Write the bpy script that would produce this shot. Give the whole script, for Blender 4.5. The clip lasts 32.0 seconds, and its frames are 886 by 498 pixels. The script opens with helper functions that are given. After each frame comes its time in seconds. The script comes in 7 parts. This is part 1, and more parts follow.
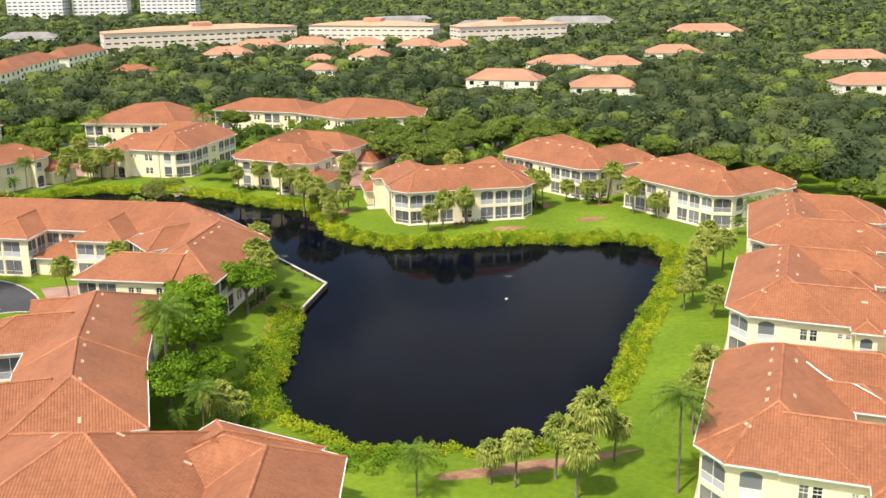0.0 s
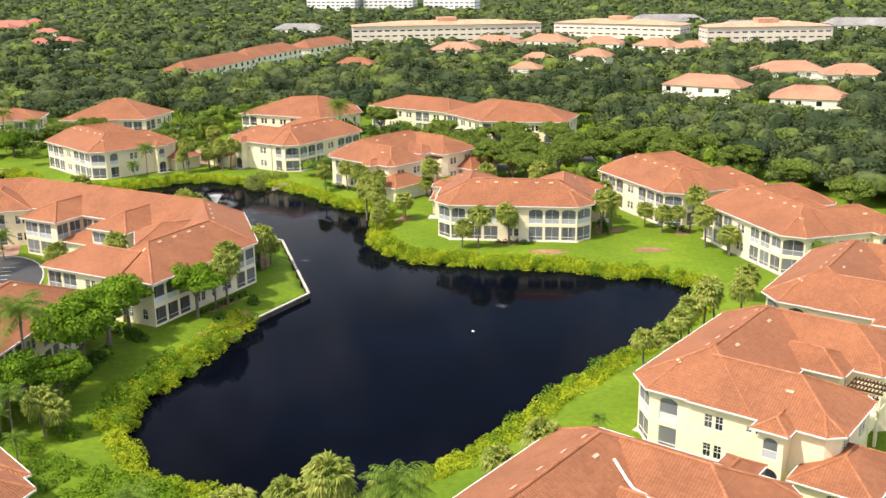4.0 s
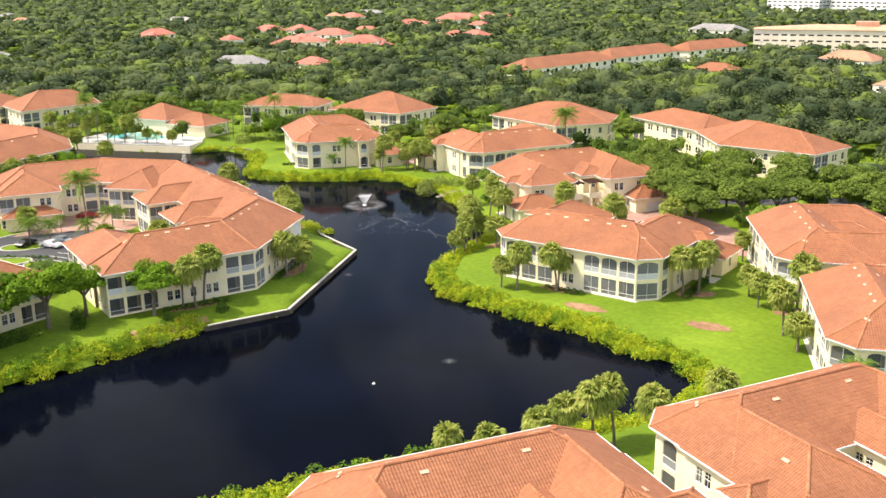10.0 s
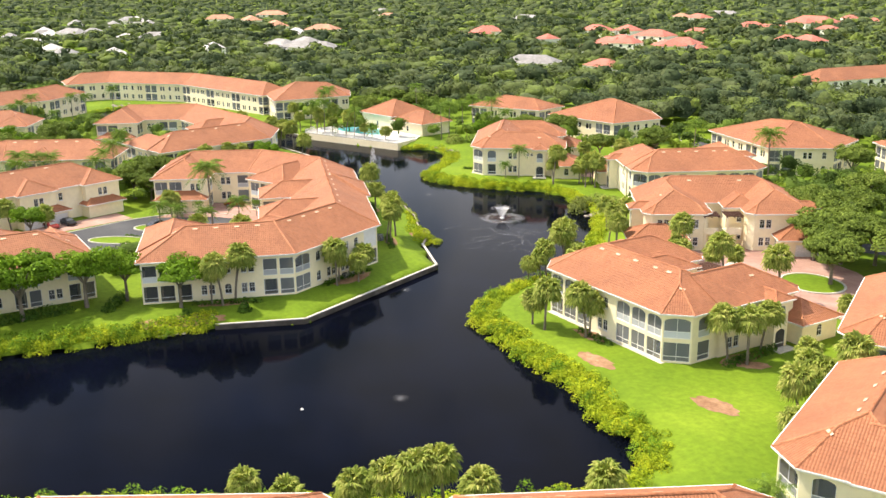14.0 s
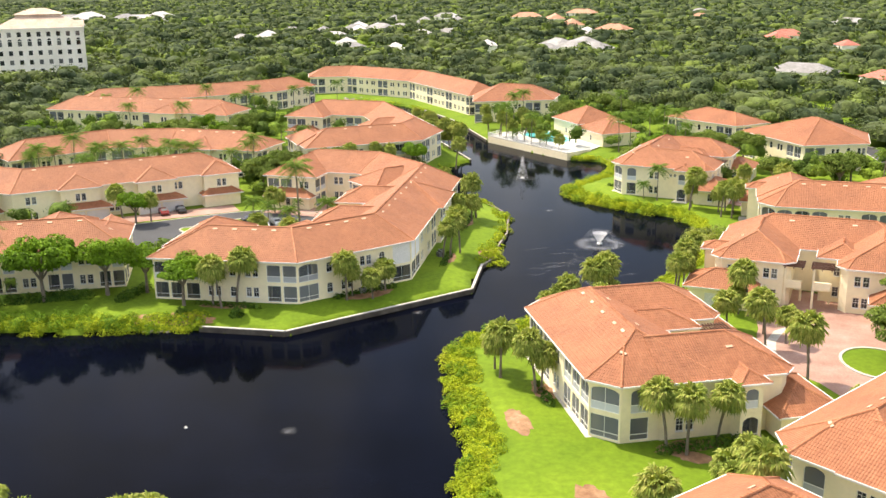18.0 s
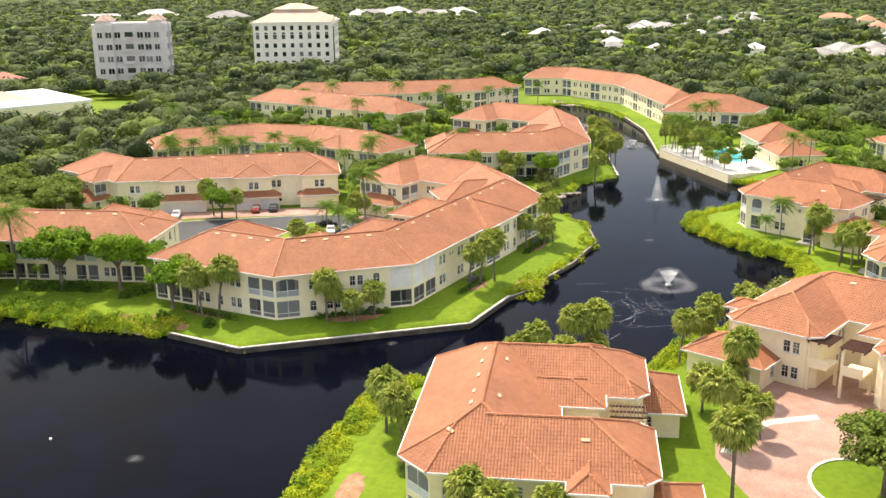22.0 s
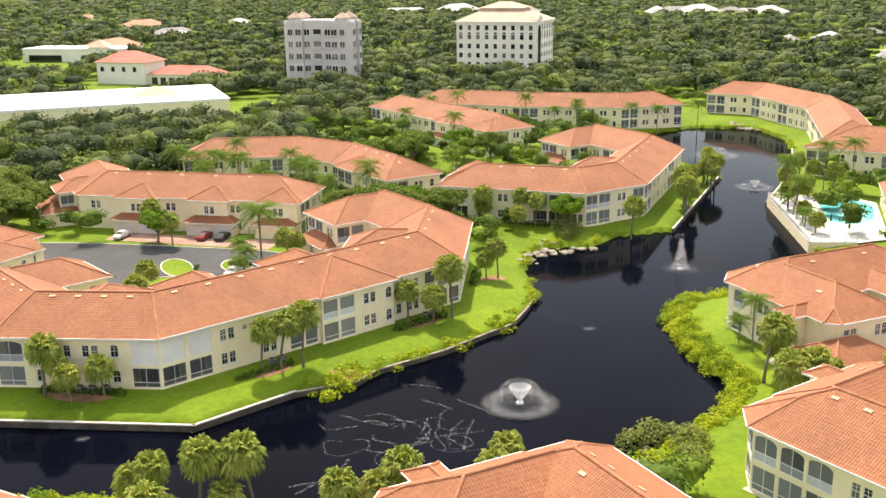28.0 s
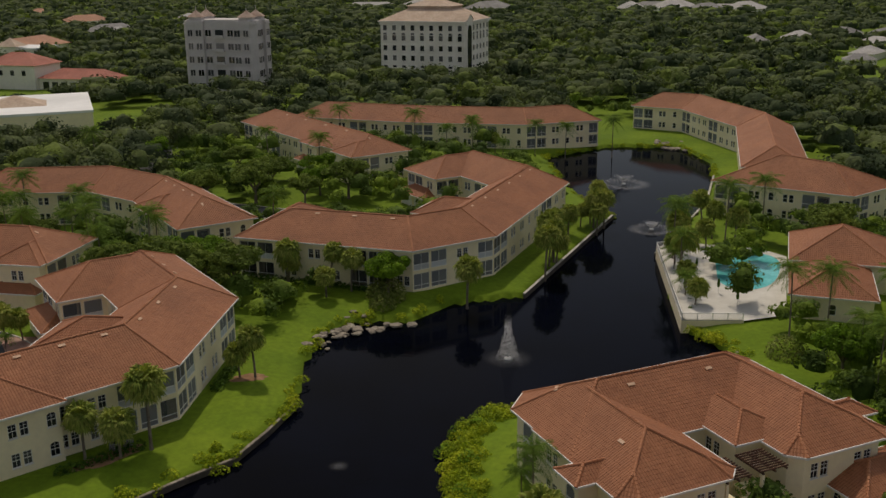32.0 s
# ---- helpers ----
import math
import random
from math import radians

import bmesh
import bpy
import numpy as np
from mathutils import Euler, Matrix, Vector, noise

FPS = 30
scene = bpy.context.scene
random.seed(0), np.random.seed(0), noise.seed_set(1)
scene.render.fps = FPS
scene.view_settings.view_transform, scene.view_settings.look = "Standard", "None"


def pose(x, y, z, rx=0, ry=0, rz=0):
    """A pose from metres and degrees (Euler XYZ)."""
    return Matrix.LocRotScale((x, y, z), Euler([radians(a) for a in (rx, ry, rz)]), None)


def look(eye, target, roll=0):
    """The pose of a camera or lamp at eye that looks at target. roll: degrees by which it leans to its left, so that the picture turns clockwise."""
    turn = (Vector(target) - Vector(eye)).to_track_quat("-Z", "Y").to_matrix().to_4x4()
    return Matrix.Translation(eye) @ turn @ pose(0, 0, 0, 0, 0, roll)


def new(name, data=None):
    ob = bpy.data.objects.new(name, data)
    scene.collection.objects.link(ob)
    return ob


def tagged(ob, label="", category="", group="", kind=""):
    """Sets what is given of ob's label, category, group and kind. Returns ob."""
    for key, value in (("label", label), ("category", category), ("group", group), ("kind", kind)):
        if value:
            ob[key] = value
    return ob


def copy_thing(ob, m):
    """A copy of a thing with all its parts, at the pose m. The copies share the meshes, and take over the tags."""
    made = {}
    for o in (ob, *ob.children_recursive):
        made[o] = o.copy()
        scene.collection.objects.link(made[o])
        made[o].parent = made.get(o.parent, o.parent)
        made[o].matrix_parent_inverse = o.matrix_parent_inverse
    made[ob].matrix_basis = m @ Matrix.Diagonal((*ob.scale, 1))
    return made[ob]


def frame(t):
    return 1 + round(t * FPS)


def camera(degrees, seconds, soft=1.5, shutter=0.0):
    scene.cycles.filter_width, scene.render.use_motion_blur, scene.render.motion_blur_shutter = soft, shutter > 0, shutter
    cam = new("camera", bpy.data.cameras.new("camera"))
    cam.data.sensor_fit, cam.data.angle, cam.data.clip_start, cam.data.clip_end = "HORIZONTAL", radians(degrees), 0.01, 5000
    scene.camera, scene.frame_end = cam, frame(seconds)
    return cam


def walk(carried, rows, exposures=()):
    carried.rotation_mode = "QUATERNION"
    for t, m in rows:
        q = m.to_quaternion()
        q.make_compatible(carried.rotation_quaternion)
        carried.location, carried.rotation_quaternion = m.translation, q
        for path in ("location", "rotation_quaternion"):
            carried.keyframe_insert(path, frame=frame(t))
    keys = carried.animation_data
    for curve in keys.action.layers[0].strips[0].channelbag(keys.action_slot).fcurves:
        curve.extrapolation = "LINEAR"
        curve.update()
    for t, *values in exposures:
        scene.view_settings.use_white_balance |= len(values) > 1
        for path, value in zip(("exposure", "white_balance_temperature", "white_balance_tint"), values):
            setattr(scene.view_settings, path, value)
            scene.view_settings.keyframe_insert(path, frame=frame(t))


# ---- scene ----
cam = camera(47.8, 32.0)
METRES, EYE, TILT, LEAN, TURN = 460.0, 56.0, 0.0, -0.38, 0.0
ROWS = [
    (0.0, 0.0, 0.0, 0.0, -0.29, -16.13, 1.02),
    (0.5, 0.0151, 0.0043, -0.0003, 1.86, -16.12, 1.05),
    (1.0, 0.0301, 0.0087, -0.0005, 4.08, -16.1, 1.06),
    (1.5, 0.0448, 0.0138, -0.0006, 6.42, -16.1, 1.03),
    (2.0, 0.0594, 0.0194, -0.0007, 8.83, -16.08, 1.04),
    (2.5, 0.0738, 0.0259, -0.0008, 11.24, -16.07, 1.05),
    (3.0, 0.0879, 0.0329, -0.001, 13.5, -16.06, 1.02),
    (3.5, 0.1015, 0.0404, -0.0011, 15.79, -16.06, 1.03),
    (5.5, 0.1523, 0.0759, -0.0018, 25.34, -16.0, 1.04),
    (6.0, 0.164, 0.0863, -0.0022, 27.58, -15.96, 1.05),
    (6.5, 0.175, 0.097, -0.0025, 29.83, -15.93, 1.03),
    (7.0, 0.1857, 0.1082, -0.0027, 32.3, -15.91, 1.04),
    (7.5, 0.196, 0.1198, -0.0029, 34.79, -15.89, 1.02),
    (8.0, 0.2059, 0.1319, -0.0031, 37.39, -15.85, 1.02),
    (8.5, 0.2153, 0.1445, -0.0033, 39.97, -15.82, 1.03),
    (9.0, 0.2241, 0.1573, -0.0034, 42.47, -15.79, 1.0),
    (9.5, 0.2325, 0.1705, -0.0035, 44.94, -15.76, 0.99),
    (10.0, 0.2402, 0.184, -0.0035, 47.45, -15.75, 0.96),
    (10.5, 0.2473, 0.1979, -0.0038, 50.07, -15.71, 0.95),
    (11.0, 0.2539, 0.2121, -0.0039, 52.83, -15.68, 0.95),
    (11.5, 0.2598, 0.2265, -0.0039, 55.76, -15.64, 0.92),
    (12.0, 0.2652, 0.2413, -0.0042, 58.67, -15.59, 0.92),
    (12.5, 0.2699, 0.2564, -0.0042, 61.48, -15.56, 0.93),
    (13.0, 0.2737, 0.2717, -0.0044, 64.1, -15.52, 0.92),
    (13.5, 0.2768, 0.2872, -0.0046, 66.92, -15.49, 0.91),
    (14.0, 0.2792, 0.3028, -0.0046, 69.88, -15.47, 0.9),
    (14.5, 0.2805, 0.3173, -0.0046, 72.45, -15.46, 0.9),
    (16.5, 0.2793, 0.3791, -0.0047, 82.34, -15.37, 0.76),
    (17.0, 0.277, 0.3938, -0.0049, 84.81, -15.35, 0.72),
    (17.5, 0.2741, 0.4085, -0.005, 87.36, -15.33, 0.72),
    (18.0, 0.2706, 0.423, -0.0051, 89.91, -15.31, 0.73),
    (18.5, 0.2664, 0.4373, -0.0052, 92.48, -15.29, 0.69),
    (19.0, 0.2615, 0.4514, -0.0053, 94.72, -15.27, 0.68),
    (19.5, 0.2562, 0.4651, -0.0053, 96.89, -15.28, 0.7),
    (20.0, 0.2502, 0.4785, -0.0053, 99.3, -15.28, 0.67),
    (20.5, 0.2433, 0.4916, -0.0053, 101.67, -15.29, 0.67),
    (21.0, 0.2354, 0.5045, -0.0053, 104.0, -15.28, 0.67),
    (21.5, 0.2267, 0.5172, -0.0053, 106.41, -15.29, 0.65),
    (22.0, 0.2173, 0.5297, -0.0052, 108.9, -15.29, 0.64),
    (22.5, 0.2071, 0.5419, -0.005, 111.53, -15.29, 0.62),
    (23.0, 0.1963, 0.5539, -0.0047, 114.29, -15.29, 0.62),
    (23.5, 0.1847, 0.5653, -0.0045, 116.72, -15.3, 0.6),
    (24.0, 0.1724, 0.5762, -0.0044, 119.02, -15.3, 0.58),
    (24.5, 0.1597, 0.5866, -0.0044, 120.62, -15.32, 0.56),
    (26.5, 0.1036, 0.6215, -0.0039, 127.64, -15.39, 0.52),
    (27.0, 0.0885, 0.6287, -0.0038, 128.92, -15.4, 0.52),
    (27.5, 0.0733, 0.635, -0.0037, 129.2, -15.42, 0.55),
    (28.0, 0.0577, 0.6402, -0.0036, 129.21, -15.42, 0.55),
    (28.5, 0.0422, 0.6445, -0.0035, 129.26, -15.47, 0.5),
    (29.0, 0.0267, 0.647, -0.0033, 129.24, -15.54, 0.51),
    (29.5, 0.0113, 0.648, -0.003, 129.23, -15.61, 0.45),
    (30.0, -0.004, 0.648, -0.0027, 129.23, -15.67, 0.39),
    (30.5, -0.0193, 0.6469, -0.0025, 129.21, -15.74, 0.36),
    (31.0, -0.0346, 0.6446, -0.0023, 129.17, -15.8, 0.37),
    (31.5, -0.0498, 0.6411, -0.002, 129.13, -15.84, 0.36),
    (32.0, -0.0647, 0.6369, -0.0016, 129.09, -15.84, 0.4),
]

STOPS, TINT = 1.63, 12
EXPOSURES = [(t, STOPS + e, k, TINT) for t, e, k in ((0.0, -0.5, 6800), (4.0, -0.38, 6800), (10.0, -0.12, 6900), (17.0, 0.03, 7100), (26.0, -0.02, 7400), (30.9, -0.04, 7450), (31.2, -0.3, 7300), (31.5, -0.8, 7300), (31.8, -1.6, 7300), (32.0, -2.15, 7300))]
walk(cam, [(t, pose(0, 0, EYE, TILT, LEAN, TURN) @ pose(METRES * x, METRES * y, METRES * z, 90 + pitch, roll, yaw)) for t, x, y, z, yaw, pitch, roll in ROWS], EXPOSURES)

# ---- light ----
SUN_EL, SUN_AZ = 56.0, 220.0
world = bpy.data.worlds.new("sky")
scene.world = world
world.use_nodes = True
wn = world.node_tree
sky = wn.nodes.new("ShaderNodeTexSky")
sky.sky_type, sky.sun_disc = "NISHITA", False
sky.sun_elevation, sky.sun_rotation = radians(SUN_EL), radians(SUN_AZ)
sky.air_density, sky.dust_density, sky.ozone_density = 1.0, 2.5, 1.5
cloud = wn.nodes.new("ShaderNodeTexNoise")
cloud.inputs["Scale"].default_value, cloud.inputs["Detail"].default_value, cloud.inputs["Roughness"].default_value = 3.4, 6.0, 0.55
cover = wn.nodes.new("ShaderNodeValToRGB")
cover.color_ramp.elements[0].position, cover.color_ramp.elements[1].position = 0.43, 0.56
cover.color_ramp.elements[1].color = (0.85, 0.85, 0.85, 1)
wn.links.new(cloud.outputs[0], cover.inputs[0])
veil = wn.nodes.new("ShaderNodeMix")
veil.data_type = "RGBA"
veil.inputs[7].default_value = (6.5, 6.8, 7.4, 1)
wn.links.new(cover.outputs[0], veil.inputs[0])
wn.links.new(sky.outputs[0], veil.inputs[6])
wn.links.new(veil.outputs[2], wn.nodes["Background"].inputs[0])
wn.nodes["Background"].inputs[1].default_value = 0.092
sun_data = bpy.data.lights.new("sun", "SUN")
sun_data.energy, sun_data.angle, sun_data.color = 2.3, radians(1.8), (1.0, 0.93, 0.82)
sun = new("sun", sun_data)
to_sun = Vector((math.sin(radians(SUN_AZ)) * math.cos(radians(SUN_EL)), math.cos(radians(SUN_AZ)) * math.cos(radians(SUN_EL)), math.sin(radians(SUN_EL))))
sun.matrix_world = look(to_sun * 200, (0, 0, 0))

# ---- materials ----
def material(name, rough=0.7, metal=0.0, spec=0.5):
    m = bpy.data.materials.new(name)
    m.use_nodes = True
    n = m.node_tree.nodes
    b = n["Principled BSDF"]
    b.inputs["Roughness"].default_value, b.inputs["Metallic"].default_value = rough, metal
    b.inputs["Specular IOR Level"].default_value = spec
    return m, n, m.node_tree.links, b


def ramp(n, stops):
    r = n.new("ShaderNodeValToRGB")
    while len(r.color_ramp.elements) < len(stops):
        r.color_ramp.elements.new(0.5)
    for e, (p, c) in zip(r.color_ramp.elements, stops):
        e.position, e.color = p, (*c, 1)
    return r


def noise_node(n, l, scale, detail=4.0, coord=None, rough=0.6):
    t = n.new("ShaderNodeTexNoise")
    t.inputs["Scale"].default_value, t.inputs["Detail"].default_value, t.inputs["Roughness"].default_value = scale, detail, rough
    if coord is not None:
        l.new(coord, t.inputs["Vector"])
    return t


def mixed(n, l, a, b, fac, mode="MIX"):
    """Mix of two colours; a, b and fac are sockets or values."""
    m = n.new("ShaderNodeMix")
    m.data_type, m.blend_type = "RGBA", mode
    for s, v in ((m.inputs[0], fac), (m.inputs[6], a), (m.inputs[7], b)):
        if isinstance(v, bpy.types.NodeSocket):
            l.new(v, s)
        elif isinstance(v, tuple):
            s.default_value = (*v, 1)
        else:
            s.default_value = v
    return m.outputs[2]


def bump(n, l, height, strength, dist, b):
    k = n.new("ShaderNodeBump")
    k.inputs["Strength"].default_value, k.inputs["Distance"].default_value = strength, dist
    l.new(height, k.inputs["Height"])
    l.new(k.outputs[0], b.inputs["Normal"])
    return k


def two_scale(name, c1, c2, c3, s1, s2, rough, bump_d=0.0, spec=0.4, object_space=False, grain=0.25):
    """Surface with broad patches and fine grain."""
    m, n, l, b = material(name, rough, 0, spec)
    tc = n.new("ShaderNodeNewGeometry").outputs["Position"] if not object_space else n.new("ShaderNodeTexCoord").outputs["Object"]
    a, f = noise_node(n, l, s1, 3, tc), noise_node(n, l, s2, 5, tc)
    r = ramp(n, [(0.3, c1), (0.55, c2), (0.75, c3)])
    l.new(a.outputs[0], r.inputs[0])
    g = ramp(n, [(0.25, (1 - grain,) * 3), (0.75, (1 + 0.7 * grain,) * 3)])
    l.new(f.outputs[0], g.inputs[0])
    l.new(mixed(n, l, r.outputs[0], g.outputs[0], 1.0, "MULTIPLY"), b.inputs["Base Color"])
    if bump_d:
        bump(n, l, f.outputs[0], 0.6, bump_d, b)
    return m


def tile_material(name, c_dark, c_mid, c_light):
    m, n, l, b = material(name, 0.72, 0, 0.35)
    uv = n.new("ShaderNodeUVMap").outputs[0]
    sep = n.new("ShaderNodeSeparateXYZ")
    l.new(uv, sep.inputs[0])

    def math_(op, a, v=None):
        k = n.new("ShaderNodeMath")
        k.operation = op
        l.new(a, k.inputs[0])
        if v is not None:
            if isinstance(v, bpy.types.NodeSocket):
                l.new(v, k.inputs[1])
            else:
                k.inputs[1].default_value = v
        return k.outputs[0]

    cu, cv = math_("DIVIDE", sep.outputs[0], 0.32), math_("DIVIDE", sep.outputs[1], 0.42)
    fu = math_("FRACT", cu)
    fv = math_("FRACT", cv)
    cell = n.new("ShaderNodeCombineXYZ")
    l.new(math_("FLOOR", cu), cell.inputs[0])
    l.new(math_("FLOOR", cv), cell.inputs[1])
    white = n.new("ShaderNodeTexWhiteNoise")
    l.new(cell.outputs[0], white.inputs[0])
    pos = n.new("ShaderNodeNewGeometry").outputs["Position"]
    big = noise_node(n, l, 0.16, 4, pos)
    streak = noise_node(n, l, 1.3, 5, pos)
    r = ramp(n, [(0.0, c_dark), (0.5, c_mid), (1.0, c_light)])
    l.new(white.outputs[0], r.inputs[0])
    base = mixed(n, l, c_mid, r.outputs[0], 0.34)
    g = ramp(n, [(0.3, (0.82, 0.8, 0.8)), (0.7, (1.12, 1.1, 1.08))])
    l.new(big.outputs[0], g.inputs[0])
    base = mixed(n, l, base, g.outputs[0], 1.0, "MULTIPLY")
    g2 = ramp(n, [(0.35, (0.86, 0.85, 0.84)), (0.6, (1.03, 1.03, 1.03))])
    l.new(streak.outputs[0], g2.inputs[0])
    base = mixed(n, l, base, g2.outputs[0], 0.8, "MULTIPLY")
    # darker in the pans between the barrels and slightly at each lap
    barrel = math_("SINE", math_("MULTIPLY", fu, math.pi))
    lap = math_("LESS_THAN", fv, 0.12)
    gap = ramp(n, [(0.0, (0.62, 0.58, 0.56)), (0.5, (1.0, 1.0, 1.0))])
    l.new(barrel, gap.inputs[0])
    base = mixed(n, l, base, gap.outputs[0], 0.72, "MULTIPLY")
    l.new(mixed(n, l, base, (0.20, 0.07, 0.04), math_("MULTIPLY", lap, 0.12)), b.inputs["Base Color"])
    bump(n, l, barrel, 0.7, 0.07, b)
    return m


M = {}
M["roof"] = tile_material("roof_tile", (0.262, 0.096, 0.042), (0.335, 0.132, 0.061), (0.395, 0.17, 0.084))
M["cap"] = two_scale("ridge_tile", (0.31, 0.11, 0.046), (0.42, 0.165, 0.075), (0.49, 0.22, 0.11), 0.5, 3.0, 0.7, 0.02)
M["stucco"] = two_scale("stucco", (0.84, 0.74, 0.50), (0.88, 0.78, 0.545), (0.9, 0.81, 0.6), 0.12, 1.2, 0.85, 0.0, grain=0.07)
M["trim"] = two_scale("white_trim", (0.74, 0.73, 0.69), (0.8, 0.79, 0.76), (0.84, 0.83, 0.8), 0.2, 2.0, 0.6, 0.0, grain=0.07)
M["grass"] = two_scale("lawn", (0.098, 0.168, 0.010), (0.135, 0.212, 0.013), (0.175, 0.255, 0.018), 0.07, 1.1, 0.9, 0.03, 0.15)
M["asphalt"] = two_scale("asphalt", (0.045, 0.047, 0.05), (0.06, 0.062, 0.066), (0.08, 0.08, 0.082), 0.1, 3.0, 0.9, 0.01)
M["paver"] = two_scale("paver", (0.30, 0.17, 0.13), (0.38, 0.23, 0.18), (0.44, 0.29, 0.24), 0.3, 4.0, 0.85, 0.01)
M["concrete"] = two_scale("concrete", (0.42, 0.39, 0.33), (0.52, 0.49, 0.43), (0.6, 0.57, 0.5), 0.3, 2.5, 0.85, 0.02)
M["wet_concrete"] = two_scale("stained_concrete", (0.06, 0.05, 0.04), (0.1, 0.085, 0.065), (0.17, 0.15, 0.12), 0.5, 2.5, 0.8, 0.03)
M["soil"] = two_scale("soil", (0.2, 0.1, 0.05), (0.3, 0.17, 0.09), (0.42, 0.26, 0.16), 0.5, 3.0, 0.95, 0.03)


def water_material():
    m, n, l, b = material("lake_water", 0.035, 0, 0.03)
    b.inputs["IOR"].default_value = 1.33
    pos = n.new("ShaderNodeNewGeometry").outputs["Position"]
    a = noise_node(n, l, 0.05, 3, pos)
    r = ramp(n, [(0.3, (0.0012, 0.0015, 0.003)), (0.7, (0.0022, 0.0032, 0.008))])
    l.new(a.outputs[0], r.inputs[0])
    l.new(r.outputs[0], b.inputs["Base Color"])
    w = noise_node(n, l, 1.1, 4, pos)
    bump(n, l, w.outputs[0], 0.12, 0.06, b)
    return m


M["water"] = water_material()

def glass_material():
    m, n, l, b = material("window_glass", 0.06, 0, 0.6)
    pos = n.new("ShaderNodeObjectInfo").outputs["Random"]
    r = ramp(n, [(0.0, (0.012, 0.014, 0.016)), (0.7, (0.03, 0.035, 0.04)), (1.0, (0.16, 0.16, 0.15))])
    l.new(pos, r.inputs[0])
    l.new(r.outputs[0], b.inputs["Base Color"])
    return m


def mesh_screen(name, colour, opacity):
    """Insect mesh: part cloth, part gap."""
    m, n, l, b = material(name, 0.8, 0, 0.2)
    rnd = n.new("ShaderNodeObjectInfo").outputs["Random"]
    r = ramp(n, [(0.0, tuple(c * 0.5 for c in colour)), (1.0, tuple(min(1, c * 1.45) for c in colour))])
    l.new(rnd, r.inputs[0])
    l.new(r.outputs[0], b.inputs["Base Color"])
    b.inputs["Alpha"].default_value = opacity
    return m


M["glass"] = glass_material()
M["screen"] = mesh_screen("screen_mesh", (0.2, 0.215, 0.23), 0.66)
M["dark_screen"] = mesh_screen("dark_screen_mesh", (0.06, 0.065, 0.07), 0.7)
M["kick"] = mesh_screen("rail_panel", (0.5, 0.52, 0.54), 0.92)
M["door"] = two_scale("painted_door", (0.72, 0.7, 0.66), (0.78, 0.76, 0.73), (0.82, 0.8, 0.78), 0.4, 3.0, 0.55, 0.0, grain=0.07)
M["vent"] = two_scale("vent_tile", (0.58, 0.36, 0.23), (0.64, 0.42, 0.28), (0.68, 0.46, 0.33), 0.5, 4.0, 0.7, 0.0)
M["wood"] = two_scale("dark_timber", (0.07, 0.03, 0.018), (0.1, 0.045, 0.026), (0.14, 0.07, 0.04), 0.7, 6.0, 0.7, 0.01)
M["bark"] = two_scale("bark", (0.13, 0.105, 0.08), (0.2, 0.165, 0.13), (0.28, 0.24, 0.19), 0.8, 5.0, 0.95, 0.03)
M["dirty_white"] = two_scale("white_roofing", (0.68, 0.68, 0.67), (0.78, 0.78, 0.77), (0.84, 0.84, 0.83), 0.05, 0.7, 0.7, 0.0, grain=0.07)
M["shingle"] = two_scale("grey_shingle", (0.2, 0.19, 0.18), (0.27, 0.26, 0.25), (0.34, 0.33, 0.32), 0.1, 0.8, 0.85)
M["pale_shingle"] = two_scale("pale_shingle", (0.38, 0.36, 0.34), (0.47, 0.45, 0.43), (0.55, 0.53, 0.51), 0.1, 0.8, 0.85)
M["peach_plain"] = two_scale("peach_roof_edge", (0.52, 0.27, 0.17), (0.6, 0.33, 0.21), (0.66, 0.39, 0.26), 0.15, 0.9, 0.8)
M["peach"] = tile_material("peach_tile", (0.42, 0.2, 0.115), (0.5, 0.255, 0.155), (0.56, 0.315, 0.205))
M["pink"] = tile_material("pink_tile", (0.4, 0.12, 0.085), (0.48, 0.165, 0.115), (0.55, 0.22, 0.16))
M["greywall"] = two_scale("grey_facade", (0.54, 0.5, 0.485), (0.6, 0.56, 0.54), (0.66, 0.62, 0.6), 0.1, 1.0, 0.8, 0.0, grain=0.07)
M["peachwall"] = two_scale("peach_facade", (0.72, 0.62, 0.53), (0.78, 0.68, 0.59), (0.82, 0.73, 0.65), 0.1, 1.0, 0.8, 0.0, grain=0.07)
M["creamwall"] = two_scale("pale_facade", (0.8, 0.76, 0.66), (0.86, 0.82, 0.72), (0.88, 0.85, 0.77), 0.1, 1.0, 0.8, 0.0, grain=0.07)


